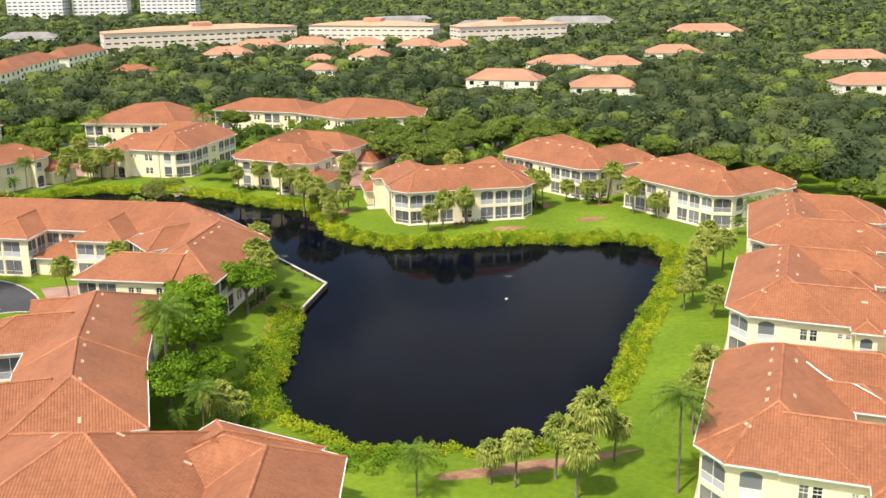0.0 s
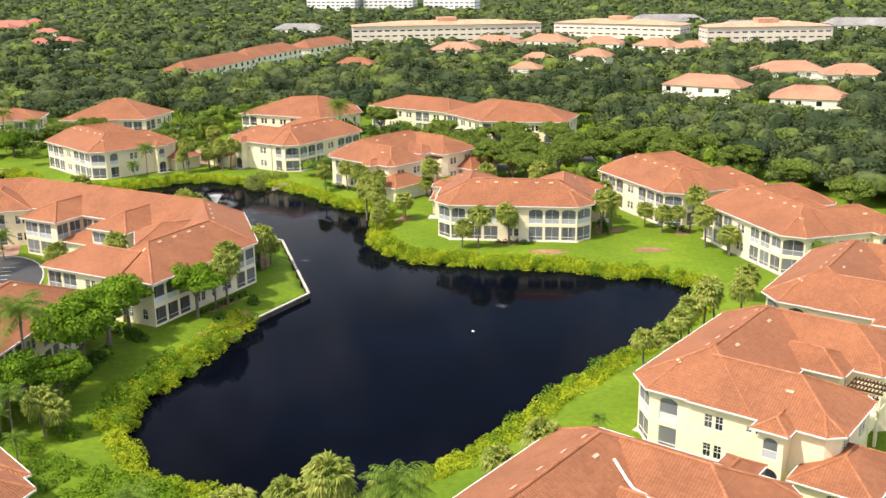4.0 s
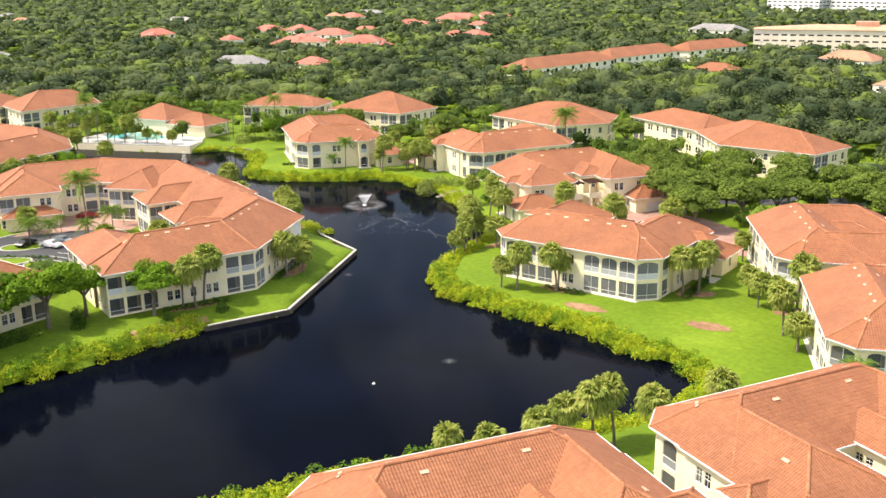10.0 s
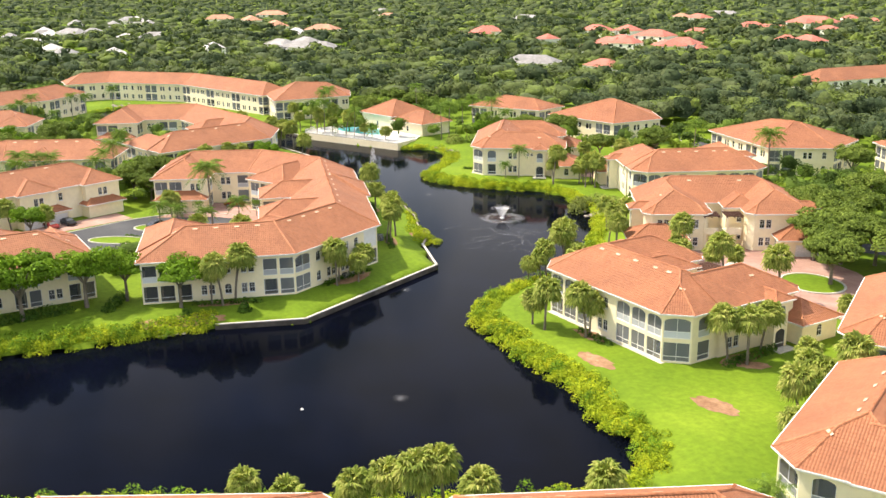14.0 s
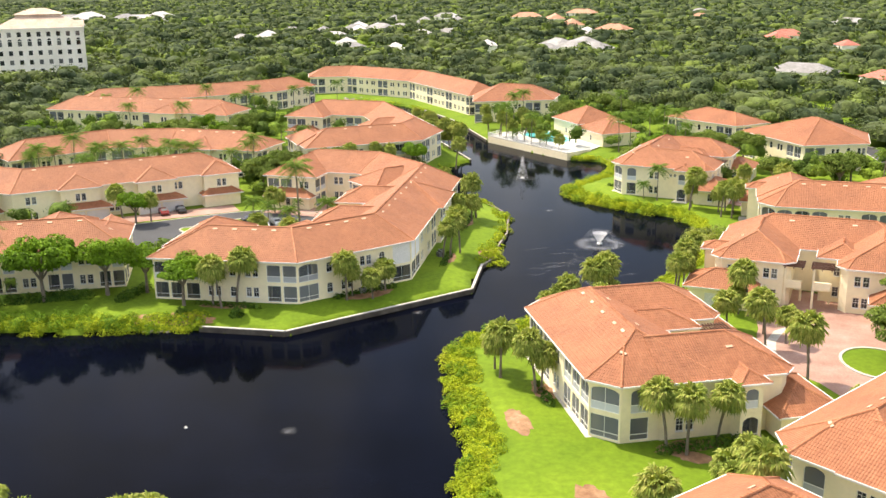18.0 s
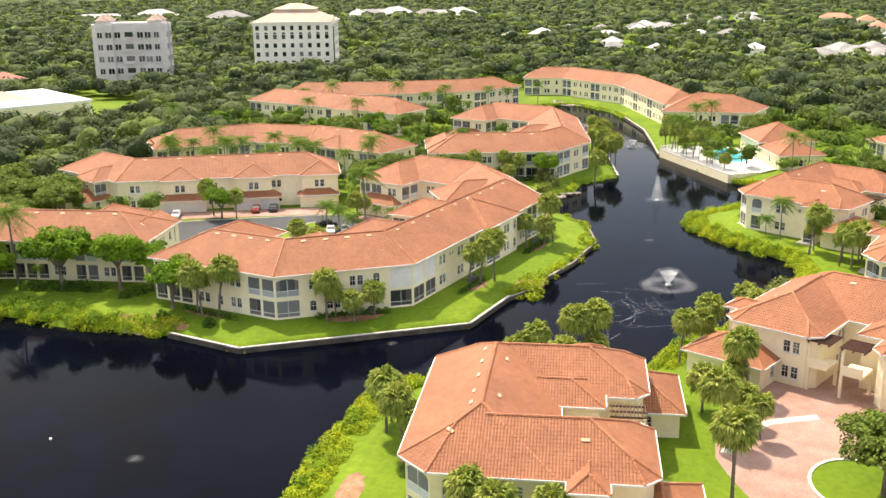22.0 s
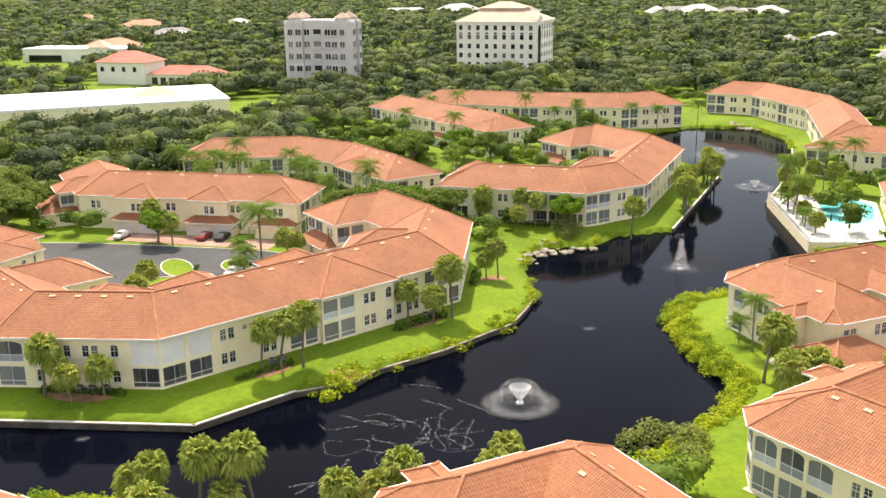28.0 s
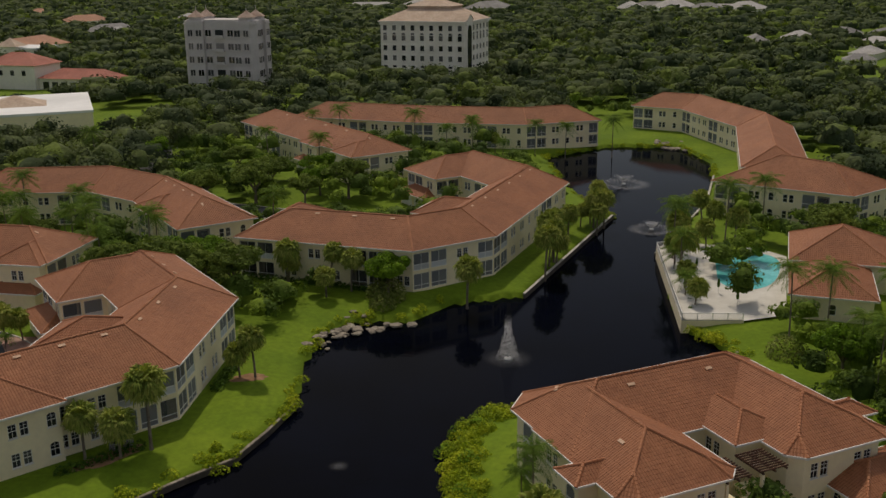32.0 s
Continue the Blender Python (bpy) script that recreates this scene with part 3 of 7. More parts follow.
def facade(top, p, q, z0, z1, row, others, far, low):
    """A stucco wall with its openings. row: one letter for each bay, stretched to the wall's length."""
    p, q = Vector(p), Vector(q)
    length = (q - p).length
    if length < 0.4:
        return
    d = (q - p) / length
    n = Vector((d.y, -d.x))  # outward
    T = Matrix(((d.x, n.x, 0, p.x), (d.y, n.y, 0, p.y), (0, 0, 1, 0), (0, 0, 0, 1)))  # local: s along, outward, up
    total = sum(WIDTHS[c] for c in row)
    stretch = length / total
    holes = []  # s0, s1, z0, z1, kind, arch
    s = 0.0
    g0 = GROUND
    for c in row:
        w = WIDTHS[c] * stretch
        m = s + w / 2
        s += w
        world = p + d * m
        if any(inside((world.x + n.x * 0.75, world.y + n.y * 0.75), o) for o in others):
            continue
        if c in "LADd":
            hw = min(w / 2 - 0.2, 2.2)
            holes.append((m - hw, m + hw, g0 + 0.25, FLOOR2 - 0.45, "screen" if c != "d" else "dark", 0))
            holes.append((m - hw, m + hw, FLOOR2 + 0.15, EAVE - 0.75, "screen" if c != "d" else "dark", 0.55 if c in "AD" else 0))
        elif c == "P":
            hw = w / 2 - 0.25
            holes.append((m - hw, m + hw, g0 + 0.25, FLOOR2 - 0.5, "dark", 0))
            holes.append((m - hw, m + hw, FLOOR2 - 0.1, EAVE - 0.45, "shutter", 0))
        elif c in "wv":
            for off in (-0.62, 0.62):
                for base in ((g0 + 0.95,) if low else (g0 + 0.95, FLOOR2 + 0.95)):
                    holes.append((m + off - 0.48, m + off + 0.48, base, base + 1.65, "window", 0))
        elif c == "s":
            for off in (-0.5, 0.5):
                holes.append((m + off - 0.34, m + off + 0.34, FLOOR2 + 1.75, FLOOR2 + 2.45, "window", 0))
        elif c == "r":
            for base in ((g0 + 0.9,) if low else (g0 + 0.9, FLOOR2 + 1.0)):
                holes.append((m - 0.55, m + 0.55, base, base + 1.7, "window", 0.45))
        elif c == "G":
            holes.append((m - 2.4, m + 2.4, g0 + 0.02, g0 + 2.3, "garage", 0))
            if not low:
                for off in (-0.55, 0.55):
                    holes.append((m + off - 0.42, m + off + 0.42, FLOOR2 + 1.0, FLOOR2 + 2.6, "window", 0.3))
        elif c == "E":
            holes.append((m - 1.0, m + 1.0, g0 + 0.05, g0 + 2.9, "dark", 0.8))
            holes.append((m - 0.8, m + 0.8, FLOOR2 + 0.5, FLOOR2 + 2.9, "screen", 0.6))
    holes = [h for h in holes if h[0] > 0.05 and h[1] < length - 0.05 and h[3] < z1 - 0.02]
    g = Geo()
    cuts = sorted({0.0, length, *[h[0] for h in holes], *[h[1] for h in holes]})

    def quad(a, b, za, zb, y=0.0, mi=0):
        g.face([T @ Vector((a, y, za)), T @ Vector((b, y, za)), T @ Vector((b, y, zb)), T @ Vector((a, y, zb))], mi)

    for a, b in zip(cuts, cuts[1:]):
        if b - a < 1e-5:
            continue
        mid = (a + b) / 2
        spans = sorted((h[2], h[3]) for h in holes if h[0] < mid < h[1])
        z = z0
        for za, zb in spans:
            if za > z:
                quad(a, b, z, za)
            z = max(z, zb)
        if z < z1:
            quad(a, b, z, z1)
    for h in holes:
        s0, s1, za, zb, kind, arch = h
        deep = 0.22 if kind in ("window", "garage", "shutter") else (1.6 if not far else 0.4)
        F = lambda x, y, z: T @ Vector((x, -y, z))
        g.face([F(s0, 0, za), F(s0, deep, za), F(s0, deep, zb), F(s0, 0, zb)])
        g.face([F(s1, deep, za), F(s1, 0, za), F(s1, 0, zb), F(s1, deep, zb)])
        g.face([F(s0, 0, za), F(s1, 0, za), F(s1, deep, za), F(s0, deep, za)])
        g.face([F(s0, deep, zb), F(s1, deep, zb), F(s1, 0, zb), F(s0, 0, zb)])
        if kind in ("screen", "dark"):
            e = (s1 - s0) * 0.12
            a0, a1, b1 = s0 + e, s1 - e, zb - 0.5
            g.face([F(a0, deep, za), F(a1, deep, za), F(a1, deep, b1), F(a0, deep, b1)], 1)
            g.face([F(s0, deep, za), F(a0, deep, za), F(a0, deep, b1), F(s0, deep, zb)], 0)
            g.face([F(a1, deep, za), F(s1, deep, za), F(s1, deep, zb), F(a1, deep, b1)], 0)
            g.face([F(a0, deep, b1), F(a1, deep, b1), F(s1, deep, zb), F(s0, deep, zb)], 0)
        if arch:
            c, r = (s0 + s1) / 2, (s1 - s0) / 2
            steps = 5
            for sign in (-1, 1):
                pts = [(c + sign * r, zb)]
                for k in range(steps + 1):
                    t = math.pi / 2 * k / steps
                    pts.append((c + sign * r * math.cos(t), zb - arch + arch * math.sin(t)))
                pts = pts if sign > 0 else pts[::-1]
                g.face([F(x, 0.0, z) for x, z in pts])
        opening_fill(top, T, h, far)
    g.make("wall", [M["stucco"], M["glass"]], top)


def opening_fill(top, T, hole, far):
    s0, s1, za, zb, kind, arch = hole
    w, hgt = s1 - s0, zb - za
    fr, pane = Geo(), Geo()

    def bar(g, a, b, c, e, y0=0.06, y1=0.14):
        g.box(a, -y1, c, b, -y0, e, 0, T)

    def sheet(g, y, a=s0, b=s1, c=za, e=zb, mi=0):
        g.face([T @ Vector((a, -y, c)), T @ Vector((b, -y, c)), T @ Vector((b, -y, e)), T @ Vector((a, -y, e))], mi)

    if kind == "garage":
        rows = 4
        for k in range(rows):
            c = za + hgt * k / rows
            bar(fr, s0, s1, c + 0.012, c + hgt / rows - 0.012, 0.13, 0.19)
        for k in range(rows):
            for j in range(4):
                a = s0 + w * (j + 0.12) / 4
                bar(fr, a, a + w * 0.76 / 4, za + hgt * (k + 0.2) / rows, za + hgt * (k + 0.8) / rows, 0.11, 0.14)
        fr.make("garage_door", [M["door"]], top, "white panelled garage door")
        return
    if kind == "shutter":
        n = int(hgt / 0.06)
        for k in range(n):
            y0, y1 = (0.04, 0.08) if k % 2 else (0.08, 0.04)
            c, e = za + hgt * k / n, za + hgt * (k + 1) / n
            fr.face([T @ Vector((s0, -y0, c)), T @ Vector((s1, -y0, c)), T @ Vector((s1, -y1, e)), T @ Vector((s0, -y1, e))])
        fr.make("storm_shutter", [M["door"]], top, "closed white storm shutter")
        return
    t = 0.07 if kind == "window" else 0.06
    bar(fr, s0, s0 + t, za, zb)
    bar(fr, s1 - t, s1, za, zb)
    bar(fr, s0 + t, s1 - t, za, za + t)
    if not arch:
        bar(fr, s0 + t, s1 - t, zb - t, zb)
    if kind == "window":
        bar(fr, s0 + t, s1 - t, za + hgt * 0.5 - 0.03, za + hgt * 0.5 + 0.03)
        if not far:
            bar(fr, (s0 + s1) / 2 - 0.018, (s0 + s1) / 2 + 0.018, za + t, zb - 0.02, 0.08, 0.12)
            bar(fr, s0 + t, s1 - t, za + hgt * 0.75 - 0.015, za + hgt * 0.75 + 0.015, 0.08, 0.12)
            bar(fr, s0 - 0.06, s1 + 0.06, za - 0.09, za, -0.07, 0.06)
        if far:
            sheet(fr, 0.12, mi=1)
            fr.make("window", [M["trim"], M["glass"]], top)
            return
        f = fr.make("window", [M["trim"]], top, "white-framed window")
        sheet(pane, 0.12)
        pane.make("pane", [M["glass"]], f)
        return
    rail = za + (0.98 if za > FLOOR2 - 0.5 else 0.7)
    bar(fr, s0 + t, s1 - t, rail - 0.04, rail + 0.04)
    if w > 2.6:
        bar(fr, (s0 + s1) / 2 - 0.03, (s0 + s1) / 2 + 0.03, za + t, zb - 0.05)
    if far:
        sheet(fr, 0.1, mi=1)
        fr.make("lanai_screen", [M["trim"], M["screen"] if kind == "screen" else M["dark_screen"]], top)
        return
    f = fr.make("lanai_screen", [M["trim"]], top, "white-framed screened porch opening")
    if za > FLOOR2 - 0.5:
        sheet(pane, 0.1, s0, s1, za, rail, 1)
        sheet(pane, 0.1, s0, s1, rail, zb, 0 if kind == "screen" else 2)
    else:
        sheet(pane, 0.1, s0, s1, za, zb, 0 if kind == "screen" else 2)
    pane.make("pane", [M["screen"], M["kick"], M["dark_screen"]], f)


# ---- lake and ground ----
LAKE = [(-19.7, 116), (-10, 107), (4, 106.5), (14, 107), (20, 119), (24.5, 129), (27.9, 140.6), (32, 151), (36.4, 161.2), (41, 175), (44, 185), (42.5, 193), (36.9, 196.5),
        (27.5, 195.5), (19.6, 197.4), (11.7, 196), (2.5, 195.1), (-11.7, 194.6), (-17.6, 198.3), (-24, 206), (-26, 213), (-29.5, 222), (-31, 228), (-38, 230), (-44, 232.5), (-52, 238),
        (-60, 243), (-66, 246.5), (-75, 247.5), (-82, 248), (-91, 246.3), (-97, 240), (-101, 235.4), (-111.5, 226.5), (-117, 224.6), (-122, 224.5), (-128, 229), (-136, 236), (-148, 240.5),
        (-159, 241), (-163, 231.2), (-164.5, 229.6), (-197, 208.5), (-217, 204), (-242, 198), (-270, 187), (-289, 177), (-304, 160), (-292, 143), (-268, 137), (-238, 163), (-218, 187.3), (-162, 202.5),
        (-157, 199), (-150.9, 194.5), (-141, 195.5), (-134.7, 186.8), (-129, 188.5), (-121, 193.5), (-116, 197.5), (-108.5, 204), (-101, 207), (-94, 209.2), (-88, 208.5), (-79, 207.8),
        (-67.5, 205), (-63, 205.5), (-55.4, 201.6), (-40.6, 199.3), (-20.5, 169.8), (-23.2, 156), (-23.4, 148), (-22.3, 137), (-23, 126), (-21.8, 120)]


def lake_distance(X, Y):
    """Signed distance to the shore, negative in the water."""
    d = np.full(X.shape, 1e9)
    odd = np.zeros(X.shape, bool)
    for (ax, ay), (bx, by) in zip(LAKE, LAKE[1:] + LAKE[:1]):
        ex, ey = bx - ax, by - ay
        t = np.clip(((X - ax) * ex + (Y - ay) * ey) / (ex * ex + ey * ey), 0, 1)
        d = np.minimum(d, np.hypot(X - ax - t * ex, Y - ay - t * ey))
        if ay != by:
            odd ^= ((ay > Y) != (by > Y)) & (X < ex * (Y - ay) / ey + ax)
    return np.where(odd, -d, d)


def ground_height(X, Y):
    d = lake_distance(X, Y)
    s = np.clip(d / 7.0, 0, 1)
    z = 0.75 + 0.95 * s * s * (3 - 2 * s)
    return np.where(d < 0, -4.0, z)


def ground_z(x, y):
    return float(ground_height(np.array([float(x)]), np.array([float(y)]))[0])


def build_ground():
    near_x, near_y = np.arange(-330, 140.1, 1.5), np.arange(40, 360.1, 1.5)
    xs = np.concatenate([[-4500, -2500, -1400, -900, -600, -450, -380], near_x, [180, 260, 400, 700, 1200, 2500, 4500]])
    ys = np.concatenate([[-4500, -2500, -1400, -700, -350, -150, -50, 0], near_y, [400, 480, 620, 900, 1400, 2500, 4500]])
    X, Y = np.meshgrid(xs, ys)
    Z = ground_height(X, Y)
    nx, ny = len(xs), len(ys)
    idx = np.arange(nx * ny).reshape(ny, nx)
    faces = np.stack([idx[:-1, :-1], idx[:-1, 1:], idx[1:, 1:], idx[1:, :-1]], -1).reshape(-1, 4)
    ob = mesh_ob("ground", np.stack([X, Y, Z], -1).reshape(-1, 3).tolist(), faces.tolist(), M["grass"], smooth=True)
    tagged(ob, "bright green mown lawn sloping gently to the lake", "lawn", kind="structure")
    g = Geo()
    g.face([(-330, 60, 0), (80, 60, 0), (80, 270, 0), (-330, 270, 0)])
    tagged(g.make("water", [M["water"]]), "still dark lake water with a faint ripple", "lake", kind="structure")


build_ground()

# ---- houses round the lake ----
V_W, V_D, V_R = 32.0, 15.5, 25.0
LOW = GROUND + 3.3
VILLA = [
    ([(3.2, 0), (V_W - 3.2, 0), (V_W, 3.2), (V_W, V_D), (0, V_D), (0, 3.2)], list("eeeeee")),
    ([(-0.25, 8.2), (13, 8.2), (13, V_R - 1.5), (11.5, V_R), (1.35, V_R), (-0.25, V_R - 1.6)], list("geeeee")),
    ([(19, 8.2), (V_W + 0.25, 8.2), (V_W + 0.25, V_R - 1.6), (V_W - 1.35, V_R), (20.5, V_R), (19, V_R - 1.5)], list("geeeee")),
    ([(28, 16.3), (34.4, 16.3), (34.4, 20.3), (28, 20.3)], list("eeeg")),
    ([(-2.4, 16.3), (4, 16.3), (4, 20.3), (-2.4, 20.3)], list("egee")),
    ([(24, 20.8), (35.6, 20.8), (35.6, 29.5), (24, 29.5)], list("eeee"), LOW),
    ([(-3.6, 20.8), (8, 20.8), (8, 29.5), (-3.6, 29.5)], list("eeee"), LOW),
    ([(8.6, 12.5), (16.2, 12.5), (16.2, 20.2), (8.6, 20.2)], list("geee"), EAVE + 0.12, 0.44),
]
VILLA_ROWS = {(0, 0): "AAA.w.AAA", (0, 1): "D", (0, 5): "D", (0, 2): ".A.w.s.", (0, 4): ".s.w.A.", (0, 3): ".", (1, 5): ".w.s.w.", (1, 1): ".w.", (1, 3): "w.w", (2, 1): ".w.s.w.", (2, 3): "w.w", (2, 5): ".w.",
              (3, 1): "E", (4, 3): "E", (3, 0): ".", (3, 2): ".", (4, 0): ".", (4, 2): ".", (5, 2): ".G.", (6, 2): ".G.", (5, 1): ".r.", (6, 3): ".r.", (7, 1): ".w.", (7, 2): "w", (7, 3): "."}


def pergola(top, x0, x1, y0, y1, z):
    g = Geo()
    for k in range(3):
        x = x0 + (x1 - x0) * k / 2
        g.box(x - 0.07, y0, z - 0.22, x + 0.07, y1, z)
    p = g.make("pergola", [M["wood"]], top, "dark timber pergola over a balcony")
    count = int((y1 - y0) / 0.38)
    for k in range(count):
        y = y0 + 0.19 + (y1 - y0) * k / count
        s = Geo()
        s.box(x0 - 0.3, y - 0.05, z, x1 + 0.3, y + 0.05, z + 0.16)
        s.make("slat", [M["wood"]], p)


def balcony(top, x0, x1, y0, y1):
    g = Geo()
    g.box(x0, y0, FLOOR2 - 0.3, x1, y1, FLOOR2)
    g.box(x0, y1 - 0.14, FLOOR2, x1, y1, FLOOR2 + 1.0)
    g.box(x0, y0, GROUND - 0.4, x0 + 0.35, y0 + 0.35, FLOOR2 - 0.3)
    g.box(x1 - 0.35, y1 - 0.35, GROUND - 0.4, x1, y1, FLOOR2 - 0.3)
    g.box(x1 - 0.3, y1 - 0.3, FLOOR2, x1, y1, EAVE - 0.9)
    g.make("balcony", [M["stucco"]], top, "cream balcony")


def villa(label):
    pieces = [([(x - V_W / 2, y) for x, y in pc[0]], *pc[1:]) for pc in VILLA]
    vents = [(-7.5, 6.6, 0), (-3.8, 6.6, 0), (0.2, 6.6, 0), (4.4, 6.6, 0), (7.2, 6.6, 0), (12, 18, 1.57), (-12, 18, 1.57), (11.5, 5.0, 0.8), (5, 9.2, 0), (-5, 9.2, 0)]
    top = building("villa", label, pieces, VILLA_ROWS, category="house", group="villas round the lake", vents=vents)
    for x0, x1 in ((-2.4, 0.4), (2.0, 4.6)):
        pergola(top, x0, x1, 20.6, 24.6, EAVE - 0.6)
        balcony(top, x0, x1, 20.6, 24.4)
    g = Geo()
    for k in range(2):
        sx = -1 if k else 1
        x0, x1 = sorted((sx * 16.4, sx * 19.4))
        g.box(x0, 16.6, GROUND - 0.5, x1, 20, GROUND + 0.12)
    g.make("entry_step", [M["concrete"]], top)
    # patio slab along the lake front
    s = Geo()
    s.box(-13.0, 0.2, GROUND - 0.5, 13.0, 1.2, GROUND + 0.03)
    s.make("patio", [M["concrete"]], top, "narrow pale patio slab")
    return top


# front centre and inland direction of each house
VILLAS = [((5.75, 208.0), (-0.19, 0.98)), ((24.1, 237.5), (0.76, 0.65)), ((48.3, 210.1), (0.817, 0.577)), ((57.0, 179.5), (0.957, -0.29)), ((44.0, 144.2), (0.94, -0.34)),
          ((-47.8, 262.2), (0.92, -0.39)), ((-61.5, 271.3), (-0.958, 0.286)), ((-125.5, 241.0), (0.45, 0.89)), ((29.5, 103.0), (0.94, -0.34))]


def villa_pose(c, n):
    return pose(c[0], c[1], 0, 0, 0, math.degrees(math.atan2(n[1], n[0])) - 90)


first = villa("cream stucco two-storey villa with screened porches and terracotta tile hip roof")
first.matrix_basis = villa_pose(*VILLAS[0])
for c, n in VILLAS:
    T = villa_pose(c, n)
    FOOT.extend([tuple((T @ Vector((x - V_W / 2, y, 0)))[:2]) for x, y in pc[0]] for pc in VILLA)
for c, n in VILLAS[1:]:
    last_villa = copy_thing(first, villa_pose(c, n))


def villa_flashing():
    """A white metal strip in the valley of one roof."""
    made = []
    for pc in VILLA:
        poly, kinds = ccw([(x - V_W / 2, y) for x, y in pc[0]], list(pc[1]))
        made.append((poly, kinds, pc[2] if len(pc) > 2 else EAVE, pc[3] if len(pc) > 3 else SLOPE))
    T = villa_pose(*VILLAS[8]).inverted()
    a, b = T @ Vector((41.4, 105.5, 0)), T @ Vector((47.2, 98.6, 0))
    g = Geo()
    side = Vector((-(b - a).y, (b - a).x, 0)).normalized() * 0.16
    for k in range(8):
        p, q = a + (b - a) * k / 8, a + (b - a) * (k + 1) / 8
        zp, zq = roof_height(made, p.x, p.y) + 0.12, roof_height(made, q.x, q.y) + 0.12
        g.face([(*(p - side)[:2], zp), (*(p + side)[:2], zp), (*(q + side)[:2], zq), (*(q - side)[:2], zq)])
    g.make("valley_flashing", [M["trim"]], last_villa, "white metal valley strip")


villa_flashing()


def band(outer, width):
    """Pieces of a roof that follows a polyline of outer corners, mitred; a negative width lies to its left."""
    pts = [Vector(p) for p in outer]
    dirs = [(b - a).normalized() for a, b in zip(pts, pts[1:])]
    norm = [Vector((d.y, -d.x)) for d in dirs]
    inner = []
    for i, p in enumerate(pts):
        if i == 0:
            inner.append(p + norm[0] * width)
        elif i == len(pts) - 1:
            inner.append(p + norm[-1] * width)
        else:
            m = (norm[i - 1] + norm[i]).normalized()
            inner.append(p + m * (width / m.dot(norm[i])))
    out = []
    last = len(pts) - 2
    for i in range(len(pts) - 1):
        out.append(([tuple(pts[i]), tuple(inner[i]), tuple(inner[i + 1]), tuple(pts[i + 1])], ["e" if i == 0 else "m", "e", "e" if i == last else "m", "e"]))
    return out


def along(a, b, s0, s1, v0, v1):
    """A rectangle beside the line a-b: s along it, v to its left."""
    a, b = Vector(a), Vector(b)
    d = (b - a).normalized()
    n = Vector((-d.y, d.x))
    return [tuple(a + d * s + n * v) for s, v in ((s0, v0), (s1, v0), (s1, v1), (s0, v1))]


def row_vents(a, b, v, count, s0=6.0, s1=None):
    a, b = Vector(a), Vector(b)
    d = (b - a).normalized()
    n = Vector((-d.y, d.x))
    s1 = s1 or (b - a).length - 6
    return [(*(a + d * (s0 + (s1 - s0) * k / max(1, count - 1)) + n * v), math.atan2(d.y, d.x)) for k in range(count)]


def outer_rows(pieces, rows):
    """Rows of bays for the outer walls of a band whose body lies to the left of its line."""
    return {(i, ccw(list(pieces[i][0]), [0, 1, 2, 3])[1].index(3)): r for i, r in enumerate(rows)}


A_OUT = [(-34.5, 145.2), (-30.3, 170.7), (-43.4, 189.3), (-95.6, 198.3), (-116, 184.5), (-124, 159)]
A_P = band(A_OUT, -15.5)
A_ROWS = outer_rows(A_P, ["ddd.w.r.w.LL", "D.r.w.w.r.P", "PP.w.s.w..LL.LL.w.r.w.w.LLL", "LL.w.w.LL", "LL.w.w."])
A_P += [
    (along(A_OUT[0], A_OUT[1], -0.5, 11, 7, 23.5), list("geee")),
    (along(A_OUT[1], A_OUT[2], 5, 15, 10, 20.5), list("geee")),
    (along(A_OUT[2], A_OUT[3], 9, 19, 10, 22), list("geee")),
    (along(A_OUT[2], A_OUT[3], 27, 37, 10, 22), list("geee")),
    (along(A_OUT[2], A_OUT[3], 18, 28, 13, 20.5), list("geee"), LOW),
    (along(A_OUT[3], A_OUT[4], 2, 14, 10, 21), list("geee")),
    (along(A_OUT[4], A_OUT[5], 13, 26.4, 7, 22), list("geee")),
    (along(A_OUT[4], A_OUT[5], 13.5, 25.5, 20, 24.5), list("geee"), LOW - 0.4),
    (along(A_OUT[2], A_OUT[3], 24.5, 39, -0.9, 8), list("eege")),
]
building("peninsula_house", "long curved cream apartment house with terracotta roof behind a seawall", A_P, A_ROWS,
         vents=row_vents(A_OUT[0], A_OUT[1], 6.9, 5) + row_vents(A_OUT[1], A_OUT[2], 6.9, 4) + row_vents(A_OUT[2], A_OUT[3], 6.9, 9) + row_vents(A_OUT[3], A_OUT[4], 6.9, 3) + row_vents(A_OUT[4], A_OUT[5], 6.9, 4))

D_OUT = [(-31, 96), (-36.5, 115), (-41.5, 139.7)]
D_P = band(D_OUT, -15.5)
D_ROWS = outer_rows(D_P, ["LL.w.w.d", "ddd.w..LL.w.dd"])
D_P += [(along(D_OUT[1], D_OUT[2], 6, 18, 10, 23), list("geee")), (along(D_OUT[0], D_OUT[1], 4, 16, 10, 23), list("geee")), (along(D_OUT[1], D_OUT[2], 17, 25.2, 8, 17), list("gege"))]
building("shore_house", "cream apartment house with broad terracotta roof behind shore trees", D_P, D_ROWS, vents=row_vents(D_OUT[0], D_OUT[1], 6.9, 4, 2, 18) + row_vents(D_OUT[1], D_OUT[2], 6.9, 5, 2, 22))

E_OUT = [(-9.6, 66), (-9.6, 89.2), (-24, 96.8), (-39, 94)]
building("corner_house", "cream apartment house whose terracotta roof nearly hides its walls", band(E_OUT[:3], -14) + [(along(E_OUT[1], E_OUT[2], 3, 17, -0.8, 8), list("eege")), ([(-46, 70), (-20, 70), (-20, 95), (-46, 95)], list("eeee"))],
         vents=row_vents((-46, 84), (-22, 84), 0.5, 4, 4, 22))

